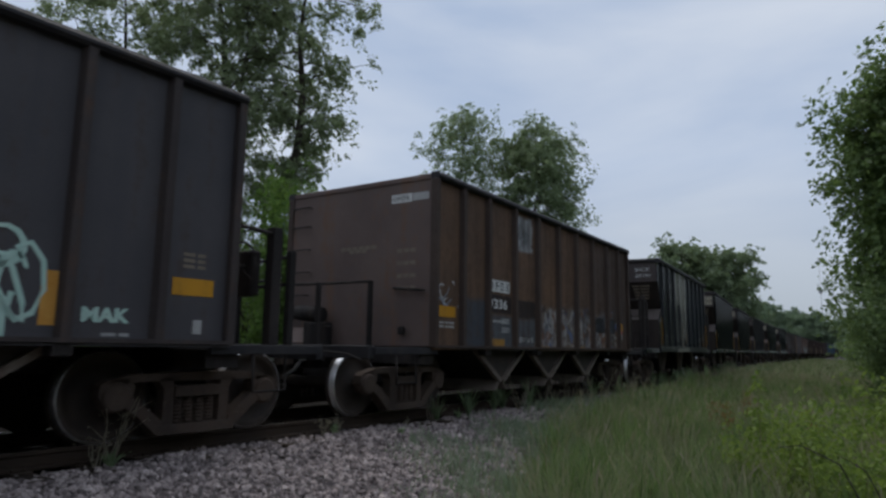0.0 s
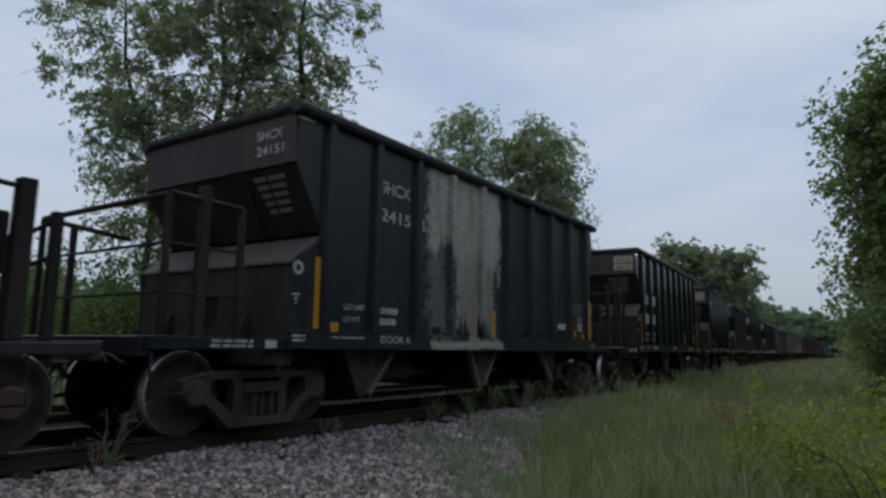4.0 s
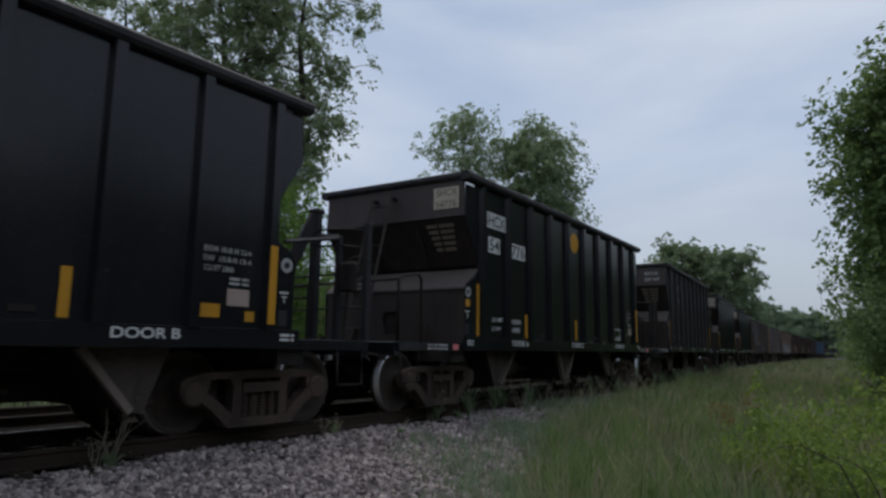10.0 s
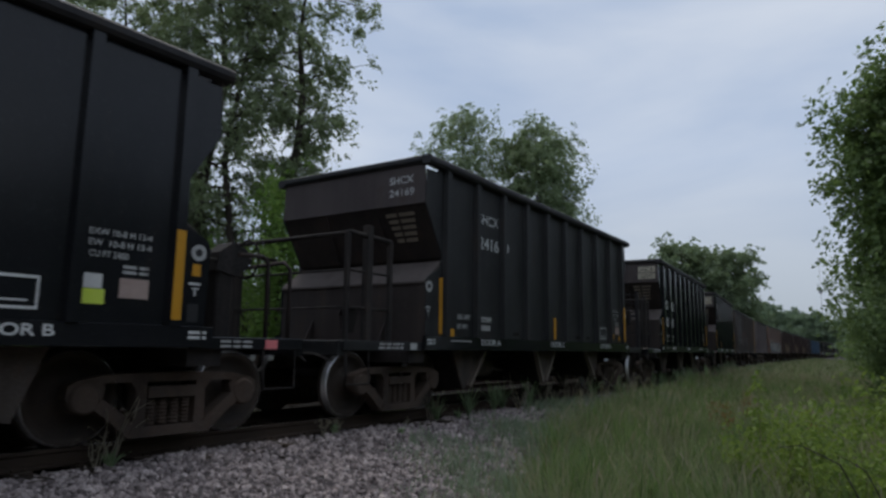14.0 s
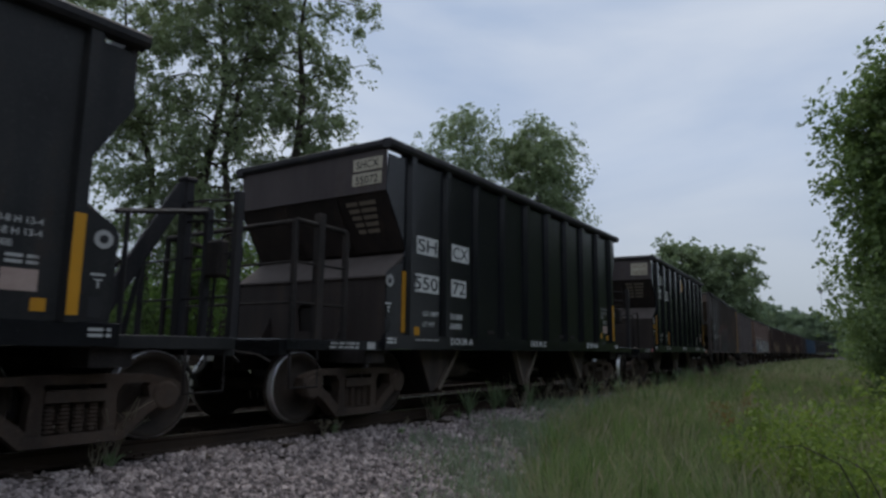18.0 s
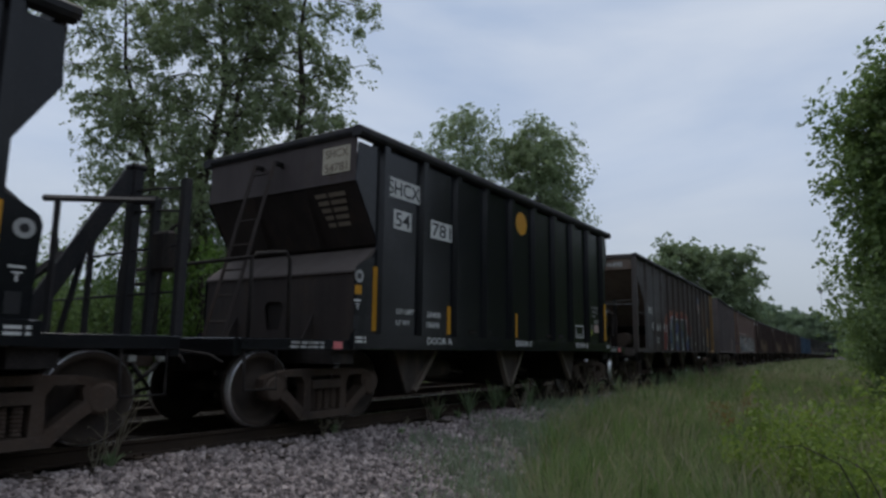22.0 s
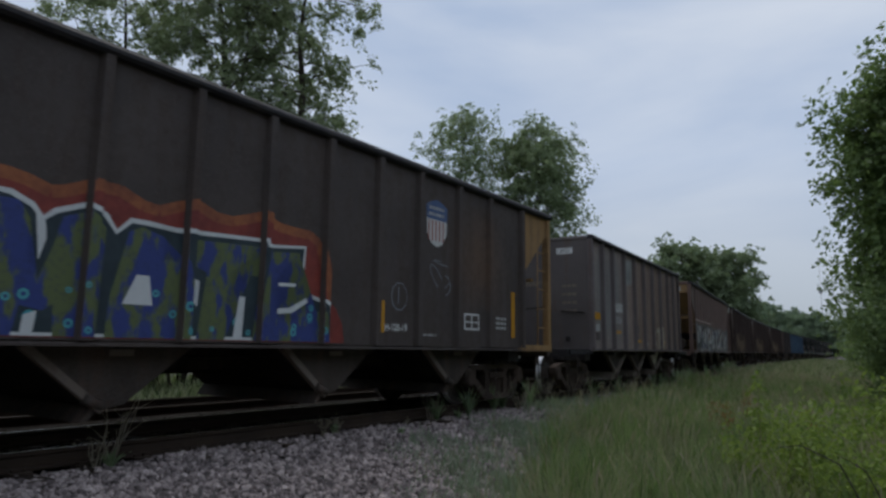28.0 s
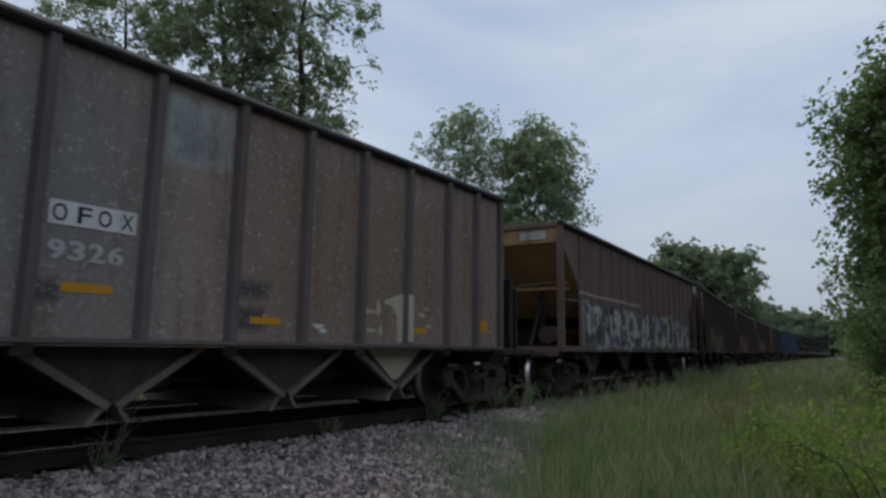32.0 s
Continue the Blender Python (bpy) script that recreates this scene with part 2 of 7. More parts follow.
PINK = surface("pink_label", (0.62, 0.14, 0.16), (0.68, 0.2, 0.2), 0.5, 0, 3, 30, 0.05)
BUFF = surface("faded_label", (0.34, 0.25, 0.22), (0.42, 0.32, 0.28), 0.6, 0, 3, 30, 0.05)
BRAKE_HOSE = surface("hose_rubber", (0.02, 0.02, 0.02), (0.035, 0.033, 0.03), 0.8, 0, 5, 50, 0.1)
GLAD_HAND = surface("galvanised_fitting", (0.5, 0.5, 0.5), (0.6, 0.6, 0.6), 0.4, 0.6, 5, 50, 0.1)
GROUND = surface("weedy_soil", (0.035, 0.045, 0.02), (0.07, 0.06, 0.04), 0.95, 0, 0.5, 12, 0.6, 0.03)
BALLAST_BED = surface("ballast_bed", (0.06, 0.052, 0.05), (0.135, 0.118, 0.115), 0.95, 0, 3, 26, 1.0, 0.05)
# bed and stones under the train, with the shade put into their colour
SHADED_BED = surface("shaded_track_bed", (0.013, 0.011, 0.009), (0.028, 0.023, 0.019), 0.95, 0, 2, 24, 1.0, 0.05)
SHADED_STONE = surface("shaded_stone", (0.022, 0.018, 0.015), (0.05, 0.041, 0.035), 0.9, 0, 6, 60, 0.4, 0.01, lot="island")
for dull in (SHADED_BED, SHADED_STONE, TIE):
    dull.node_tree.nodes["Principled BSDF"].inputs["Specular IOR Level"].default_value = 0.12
STONE = surface("ballast_stone", (0.135, 0.11, 0.109), (0.37, 0.312, 0.297), 0.9, 0, 6, 60, 0.4, 0.01, lot="island")
STONE_PIECE = surface("loose_stone", (0.135, 0.11, 0.109), (0.37, 0.312, 0.297), 0.9, 0, 6, 60, 0.4, 0.01, lot="object")
BARK = surface("bark", (0.035, 0.028, 0.022), (0.07, 0.056, 0.045), 0.95, 0, 1.5, 22, 1.0, 0.03)
LEAF_A = foliage("silvery_leaves", (0.16, 0.205, 0.115), (0.36, 0.42, 0.25))
LEAF_B = foliage("broad_leaves", (0.075, 0.125, 0.045), (0.21, 0.295, 0.105))
LEAF_D2 = foliage("fresh_thicket_leaves", (0.10, 0.19, 0.04), (0.23, 0.36, 0.085))
# greyed and lightened for haze and light from behind the trees
LEAF_E = foliage("grey_green_leaves", (0.17, 0.225, 0.13), (0.35, 0.42, 0.25))
LEAF_C = foliage("deep_green_leaves", (0.09, 0.14, 0.06), (0.20, 0.275, 0.12))
# distance haze is mixed into this leaf colour
LEAF_H = foliage("haze_tinted_leaves", (0.15, 0.20, 0.125), (0.29, 0.36, 0.215))
LEAF_D = foliage("bright_shrub_leaves", (0.11, 0.18, 0.03), (0.31, 0.40, 0.085), 2.0)
SHRUB_STEM = surface("green_stem", (0.12, 0.13, 0.05), (0.2, 0.2, 0.09), 0.8, 0, 4, 40)
# far wood leaves made paler and bluer in place of haze
LEAF_FAR = foliage("far_haze_leaves", (0.16, 0.225, 0.16), (0.25, 0.325, 0.22), 0.1)
GRASS = foliage("meadow_grass", (0.05, 0.09, 0.032), (0.40, 0.425, 0.25), 1.8)
LUSH = foliage("lush_grass", (0.06, 0.11, 0.036), (0.25, 0.34, 0.13), 2.5)
STRAW = foliage("dry_stalks", (0.25, 0.215, 0.15), (0.4, 0.345, 0.25), 1.0)
BLUISH = foliage("bluish_grass", (0.17, 0.23, 0.155), (0.31, 0.38, 0.27), 0.8)
WEED = foliage("weed_leaves", (0.2, 0.28, 0.16), (0.34, 0.43, 0.26), 1.5)
DOCK = foliage("dock_seed", (0.2, 0.1, 0.05), (0.3, 0.15, 0.07), 2.0)
DEAD = foliage("dead_stalks", (0.3, 0.26, 0.21), (0.42, 0.37, 0.3), 1.0)
MAST = surface("galvanised_mast", (0.35, 0.36, 0.38), (0.42, 0.43, 0.45), 0.5, 0.3)


# ---- building blocks ----
def box(bm, x0, x1, y0, y1, z0, z1, bevel=0.0):
    vs = [bm.verts.new((x, y, z)) for x in (x0, x1) for y in (y0, y1) for z in (z0, z1)]
    fs = [bm.faces.new([vs[i] for i in f]) for f in ((0, 1, 3, 2), (4, 6, 7, 5), (0, 4, 5, 1), (2, 3, 7, 6), (0, 2, 6, 4), (1, 5, 7, 3))]
    if bevel:
        bmesh.ops.bevel(bm, geom=list({e for f in fs for e in f.edges}), offset=bevel, segments=1, affect="EDGES", profile=0.5)


def prism(bm, outline, a, b, axis="y"):
    """A flat outline drawn out from a to b along an axis; the outline is (x, z), (y, z) or (x, y)."""
    def put(p, k):
        return {"y": (p[0], k, p[1]), "x": (k, p[0], p[1]), "z": (p[0], p[1], k)}[axis]
    r0, r1 = [bm.verts.new(put(p, a)) for p in outline], [bm.verts.new(put(p, b)) for p in outline]
    n = len(outline)
    bm.faces.new(r0)
    bm.faces.new(r1[::-1])
    for i in range(n):
        bm.faces.new((r0[i], r1[i], r1[(i + 1) % n], r0[(i + 1) % n]))


def tube(bm, points, r, n=6, taper=None):
    """A round bar through points."""
    pts = [Vector(p) for p in points]
    rings = []
    for i, p in enumerate(pts):
        d = (pts[min(i + 1, len(pts) - 1)] - pts[max(i - 1, 0)]).normalized()
        up = Vector((0, 0, 1)) if abs(d.z) < 0.9 else Vector((1, 0, 0))
        a = d.cross(up).normalized()
        b = d.cross(a)
        rad = r if taper is None else r + (taper - r) * i / (len(pts) - 1)
        rings.append([bm.verts.new(p + (a * math.cos(k * math.tau / n) + b * math.sin(k * math.tau / n)) * rad) for k in range(n)])
    for q0, q1 in zip(rings, rings[1:]):
        for k in range(n):
            f = bm.faces.new((q0[k], q0[(k + 1) % n], q1[(k + 1) % n], q1[k]))
            f.smooth = n > 5
    bm.faces.new(rings[0][::-1])
    bm.faces.new(rings[-1])


def lathe(bm, profile, n=28, slot=lambda i: 0, centre=(0, 0, 0)):
    """A profile of (radius, y) turned about the y axis."""
    cx, cy, cz = centre
    rings = [[bm.verts.new((cx + r * math.cos(k * math.tau / n), cy + y, cz + r * math.sin(k * math.tau / n))) for k in range(n)] for r, y in profile]
    for i, (q0, q1) in enumerate(zip(rings, rings[1:])):
        for k in range(n):
            f = bm.faces.new((q0[k], q0[(k + 1) % n], q1[(k + 1) % n], q1[k]))
            f.material_index, f.smooth = slot(i), True
    bm.faces.new(rings[0])
    bm.faces.new(rings[-1][::-1])


def mesh_of(name, bm, *mats):
    bmesh.ops.recalc_face_normals(bm, faces=bm.faces)
    me = bpy.data.meshes.new(name)
    bm.to_mesh(me)
    bm.free()
    for m in mats:
        me.materials.append(m)
    return me


def part(name, bm, material, parent, label=""):
    """Links a bmesh (or a mesh made before) as one mesh object under a thing or a part."""
    mats = material if isinstance(material, tuple) else (material,)
    me = mesh_of(name, bm, *mats) if isinstance(bm, bmesh.types.BMesh) else bm
    ob = new(name, me)
    ob.parent = parent
    if label:
        tagged(ob, label)
    return ob


def cloud_mesh(name, verts, faces, *mats):
    me = bpy.data.meshes.new(name)
    me.from_pydata(verts, [], faces)
    for m in mats:
        me.materials.append(m)
    return me


def blocks(name, material, parent, *boxes, bevel=0.0, label=""):
    for b in boxes:
        bm = bmesh.new()
        box(bm, *b, bevel)
        ob = part(name, bm, material, parent, label)
    return ob


def bars(name, material, parent, r, *runs, label=""):
    for run in runs:
        bm = bmesh.new()
        tube(bm, run, r)
        ob = part(name, bm, material, parent, label)
    return ob


_glyphs = {}


def letters(text, weight):
    if (text, weight) not in _glyphs:
        cu = bpy.data.curves.new("lettering", "FONT")
        cu.body, cu.offset = text, weight
        ob = new("lettering", cu)
        me = bpy.data.meshes.new_from_object(ob)
        bpy.data.objects.remove(ob)
        co = np.array([v.co[:2] for v in me.vertices])
        _glyphs[text, weight] = (co - co.min(0)) / (co.max(0) - co.min(0)), [tuple(p.vertices) for p in me.polygons]
    return _glyphs[text, weight]


def side_text(car, text, u0, u1, z0, z1, material, y=-1.585, half=None):
    """Lettering on the near side, filling the box from u0 to u1 along the car and z0 to z1 up."""
    co, faces = letters(text, 0.01 if material is INK else 0.018)
    h = car_half[car.name] if half is None else half
    me = cloud_mesh("lettering", [(u0 - h + p[0] * (u1 - u0), y, z0 + p[1] * (z1 - z0)) for p in co], faces, material)
    return part("lettering", me, material, car)


def end_text(car, text, y0, y1, z0, z1, material, x):
    """Lettering on the leading end, from y0 (as its reader's left) to y1."""
    co, faces = letters(text, 0.01 if material is INK else 0.018)
    me = cloud_mesh("lettering", [(x, y0 + p[0] * (y1 - y0), z0 + p[1] * (z1 - z0)) for p in co], faces, material)
    return part("lettering", me, material, car)


def side_plate(car, name, u0, u1, z0, z1, material, y=-1.565, t=0.012, label=""):
    h = car_half[car.name]
    return blocks(name, material, car, (u0 - h, u1 - h, y - t, y, z0, z1), label=label)


def side_bars(car, u0, u1, z0, z1, material, rows=2, y=-1.575):
    """Small writing that cannot be read: bars of its size."""
    h = car_half[car.name]
    step = (z1 - z0) / rows
    bm = bmesh.new()
    for i in range(rows):
        a = u0
        k = 0
        while a < u1 - 0.02:
            w = min((0.13, 0.09, 0.17)[k % 3], u1 - a)
            box(bm, a - h, a + w - h, y - 0.003, y, z0 + step * (i + 0.22), z0 + step * (i + 0.78))
            a += w + 0.03
            k += 1
    return part("small_lettering", bm, material, car)


car_half = {}


# ---- rolling stock: each car's x runs from its leading end back along the train, its origin on the rails at mid-length ----
def wheel_mesh():
    bm = bmesh.new()
    prof = [(0.05, 0.0), (0.13, -0.02), (0.15, 0.03), (0.36, 0.055), (0.38, 0.0), (0.445, 0.0), (0.457, 0.008), (0.46, 0.09), (0.486, 0.115), (0.482, 0.135), (0.38, 0.14), (0.36, 0.085), (0.14, 0.10), (0.12, 0.16), (0.05, 0.16)]
    bright = {5, 6}
    for s in (-1, 1):
        lathe(bm, [(r, s * (0.825 - y)) for r, y in prof], 32, lambda i: 1 if i in bright else 0)
        lathe(bm, [(0.03, s * 1.06), (0.105, s * 1.06), (0.125, s * 1.03), (0.125, s * 0.86), (0.08, s * 0.85), (0.08, s * 0.8)], 18)
    lathe(bm, [(0.085, -0.8), (0.085, 0.8)], 12)
    for s in (-1, 1):
        for k in range(3):
            a = k * math.tau / 3 + 0.4
            x, z = 0.07 * math.cos(a), 0.07 * math.sin(a)
            box(bm, x - 0.014, x + 0.014, s * 1.06 - 0.012, s * 1.06 + 0.012, z - 0.014, z + 0.014)
    return mesh_of("wheelset", bm, WHEEL, TREAD)


def side_frame_mesh(sgn):
    bm = bmesh.new()
    y0, y1 = sgn * 0.93, sgn * 1.08
    # top chord, pedestals, tension members, columns and spring seat, with open windows between them
    prism(bm, [(-0.98, 0.62), (-0.72, 0.675), (-0.3, 0.69), (0.3, 0.69), (0.72, 0.675), (0.98, 0.62), (0.94, 0.565), (0.66, 0.6), (-0.66, 0.6), (-0.94, 0.565)], y0, y1)
    for k in (-1, 1):
        prism(bm, [(k * 1.05, 0.58), (k * 0.98, 0.62), (k * 0.78, 0.64), (k * 0.70, 0.56), (k * 0.74, 0.38), (k * 0.86, 0.34), (k * 1.0, 0.37), (k * 1.06, 0.47)], y0, y1)
        prism(bm, [(k * 0.74, 0.46), (k * 0.80, 0.35), (k * 0.68, 0.27), (k * 0.46, 0.07), (k * 0.36, 0.10), (k * 0.40, 0.2), (k * 0.60, 0.36)], y0 - sgn * 0.01, y1 + sgn * 0.02)
        prism(bm, [(k * 0.38, 0.62), (k * 0.28, 0.62), (k * 0.27, 0.12), (k * 0.40, 0.12)], y0, y1)
        prism(bm, [(k * 0.38, 0.62), (k * 0.38, 0.5), (k * 0.46, 0.62)], y0, y1)
        lathe(bm, [(0.14, y0), (0.15, y0 + sgn * 0.02), (0.15, y1), (0.12, y1 + sgn * 0.03)], 16, centre=(k * 0.889, 0, 0.457))
    prism(bm, [(-0.42, 0.16), (-0.46, 0.06), (0.46, 0.06), (0.42, 0.16)], y0 - sgn * 0.03, y1 + sgn * 0.03)
    box(bm, -0.27, 0.27, min(y0, y1) - 0.02, max(y0, y1) + 0.03, 0.44, 0.55)
    return mesh_of("side_frame", bm, CAST_STEEL)


def spring_mesh(sgn):
    bm = bmesh.new()
    for dx in (-0.19, -0.06, 0.07, 0.2):
        prof = []
        for i in range(7):
            z = 0.165 + i * 0.038
            prof += [(0.045, z), (0.058, z + 0.010), (0.058, z + 0.02), (0.043, z + 0.03)]
        rings = [[bm.verts.new((dx + r * math.cos(k * math.tau / 8), sgn * 1.0 + r * math.sin(k * math.tau / 8), z)) for k in range(8)] for r, z in prof]
        for q0, q1 in zip(rings, rings[1:]):
            for k in range(8):
                bm.faces.new((q0[k], q0[(k + 1) % 8], q1[(k + 1) % 8], q1[k]))
    return mesh_of("spring_nest", bm, CAST_STEEL)


WHEELSET, FRAMES, SPRINGS = wheel_mesh(), {s: side_frame_mesh(s) for s in (-1, 1)}, {s: spring_mesh(s) for s in (-1, 1)}
AXLE = 0.889


def add_truck(car, x):
    bm = bmesh.new()
    box(bm, -0.2, 0.2, -0.95, 0.95, 0.42, 0.64, 0.02)
    box(bm, -0.32, 0.32, -0.25, 0.25, 0.5, 0.72, 0.02)
    for k in (-1, 1):
        box(bm, k * 0.42 - 0.05, k * 0.42 + 0.05, -0.75, 0.75, 0.33, 0.42)
        for y in (-0.72, 0.72):
            box(bm, k * 0.40 - 0.03, k * 0.40 + 0.03, y - 0.06, y + 0.06, 0.3, 0.55)
    truck = part("truck", bm, UNDERFRAME, car)
    truck.location = (x, 0, 0)
    for s in (-1, 1):
        part("side_frame", FRAMES[s], CAST_STEEL, truck)
        part("spring_nest", SPRINGS[s], CAST_STEEL, truck)
    for k in (-1, 1):
        w = part("wheelset", WHEELSET, WHEEL, truck)
        w.location = (k * AXLE, 0, 0.457)
    return truck


def add_coupler(car, x, sgn, reach):
    """Coupler, air hose and uncoupling rod at an end; sgn: which way is outward, reach: to the pulling face."""
    bm = bmesh.new()
    e = x + sgn * reach
    box(bm, min(x, e - sgn * 0.2), max(x, e - sgn * 0.2), -0.075, 0.075, 0.76, 0.92, 0.015)
    prism(bm, [(e - sgn * 0.22, -0.13), (e + sgn * 0.04, -0.15), (e + sgn * 0.05, -0.06), (e - sgn * 0.04, 0.0), (e + sgn * 0.07, 0.08), (e + sgn * 0.03, 0.17), (e - sgn * 0.22, 0.14)], 0.72, 0.97, "z")
    part("coupler", bm, CAST_STEEL, car)
    hx = x + sgn * 0.12
    bars("air_hose", BRAKE_HOSE, car, 0.028, [(hx, -0.38, 0.8), (hx + sgn * 0.12, -0.36, 0.66), (hx + sgn * 0.32, -0.25, 0.48), (e - sgn * 0.1, -0.12, 0.42)])
    blocks("hose_coupling", GLAD_HAND, car, (hx - 0.05, hx + 0.05, -0.43, -0.34, 0.78, 0.88), bevel=0.012)
    bars("uncoupling_rod", UNDERFRAME, car, 0.014, [(x + sgn * 0.1, -1.45, 0.8), (x + sgn * 0.14, -1.25, 0.88), (x + sgn * 0.14, -0.3, 0.95), (e - sgn * 0.15, -0.05, 0.99)])


def stakes(car, xs, y_in, y_out, z0, z1, material, w=0.11):
    for s in (1, -1):
        for x in xs:
            bm = bmesh.new()
            prism(bm, [(x - w / 2 - 0.03, s * y_in), (x - w / 2, s * y_out), (x + w / 2, s * y_out), (x + w / 2 + 0.03, s * y_in)], z0, z1, "z")
            part("side_stake", bm, material, car)


def grab_irons(car, x, y0, y1, zs, sgn, material):
    for z in zs:
        bars("grab_iron", material, car, 0.013, [(x, y0, z), (x + sgn * 0.07, y0, z), (x + sgn * 0.07, y1, z), (x, y1, z)])


def ladder(car, material, foot, head, w, rungs, name="ladder"):
    """A leaning ladder of flat stiles; foot and head are (x, y, z) of one stile, the other stands w beyond it across the car."""
    bm = bmesh.new()
    f, h = Vector(foot), Vector(head)
    for dy in (0, w):
        d = Vector((0, dy, 0))
        tube(bm, [f + d, h + d], 0.032, 4)
    for i in range(rungs):
        p = f.lerp(h, (i + 0.7) / (rungs + 0.2))
        tube(bm, [p, p + Vector((0, w, 0))], 0.016, 5)
    return part(name, bm, material, car)


def hand_wheel(car, x, y, z, r=0.27):
    bm = bmesh.new()
    n = 24
    ring = [(x, y + r * math.cos(k * math.tau / n), z + r * math.sin(k * math.tau / n)) for k in range(n + 1)]
    tube(bm, ring, 0.016, 5)
    for k in range(5):
        a = k * math.tau / 5
        tube(bm, [(x, y, z), (x, y + r * math.cos(a), z + r * math.sin(a))], 0.012, 4)
    tube(bm, [(x - 0.06, y, z), (x + 0.06, y, z)], 0.04, 8)
    return part("brake_wheel", bm, UNDERFRAME, car)


def chute(car, outline, material, flange=None, half_y=1.22):
    """One discharge bay: a wedge right across the car, painted near-black for shade, dusty cheek plates on its ends and
    a worn flange down its near edge.
    """
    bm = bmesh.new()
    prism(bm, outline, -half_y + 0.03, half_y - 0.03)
    bay = part("discharge_bay", bm, SHADE_BLACK, car)
    for y in (-half_y, half_y - 0.028):
        bm = bmesh.new()
        prism(bm, outline, y, y + 0.028)
        part("cheek_plate", bm, material, bay)
    for (xa, za), (xb, zb) in flange or ():
        bm = bmesh.new()
        dx, dz = xb - xa, zb - za
        ln = math.hypot(dx, dz)
        nx, nz = -dz / ln * 0.036, dx / ln * 0.036
        prism(bm, [(xa - nx, za - nz), (xb - nx, zb - nz), (xb + nx, zb + nz), (xa + nx, za + nz)], -half_y - 0.07, -half_y + 0.02)
        part("flange", bm, FLANGE, bay)
    return bay


def underframe(car, half, ov, sill=None, top=1.15, hood=0.0):
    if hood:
        # added near-black block that hides the bright ground beyond the car
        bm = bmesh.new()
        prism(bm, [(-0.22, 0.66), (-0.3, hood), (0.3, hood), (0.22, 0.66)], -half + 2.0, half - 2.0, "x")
        part("centre_hood", bm, SHADE_BLACK, car)
        for a, b, y, z, r in ((-half + 2.6, -half + 3.5, -0.62, 0.62, 0.17), (0.9, 1.5, -0.55, 0.6, 0.13)):
            bm = bmesh.new()
            tube(bm, [(a - 0.04, y, z), (a, y, z), (b, y, z), (b + 0.04, y, z)], r, 12)
            tube(bm, [(b, y, z), (b + 0.7, y, z - 0.08)], 0.03, 6)
            part("air_reservoir", bm, CHUTE, car)
    blocks("centre_sill", UNDERFRAME, car, (-half - ov + 0.45, half + ov - 0.45, -0.2, 0.2, 0.66, 0.94), bevel=0.02)
    for s in (-1, 1):
        bm = bmesh.new()
        prism(bm, [(s * 1.5, 0.95), (s * 1.6, 0.95), (s * 1.6, top), (s * 1.575, top + 0.01), (s * 1.555, top + 0.01), (s * 1.5, top - 0.15 if top > 1.1 else top)], -half + 0.02, half - 0.02, "x")
        part("side_sill", bm, sill or UNDERFRAME, car)
    # brake cylinder, reservoir and piping slung under the middle
    bm = bmesh.new()
    tube(bm, [(-0.95, 0.75, 0.78), (-0.35, 0.75, 0.78)], 0.16, 12)
    tube(bm, [(-half, -0.5, 0.83), (half, -0.5, 0.83)], 0.022, 5)
    tube(bm, [(-half + 1.0, 0.42, 0.62), (half - 1.0, 0.42, 0.62)], 0.018, 5)
    part("brake_gear", bm, UNDERFRAME, car)


POCKETS = (3.02, 3.56, 6.05, 6.65)
END_PROFILE = ((0.36, 3.80), (0.36, 3.72), (0.07, 3.72), (0.03, 3.18), (0.34, 2.68), (0.46, 2.48), (0.50, 2.37), (0.48, 2.27), (0.42, 2.19), (0.17, 2.07), (0.10, 2.02), (0.07, 1.94), (0.08, 1.80), (0.10, 1.02))


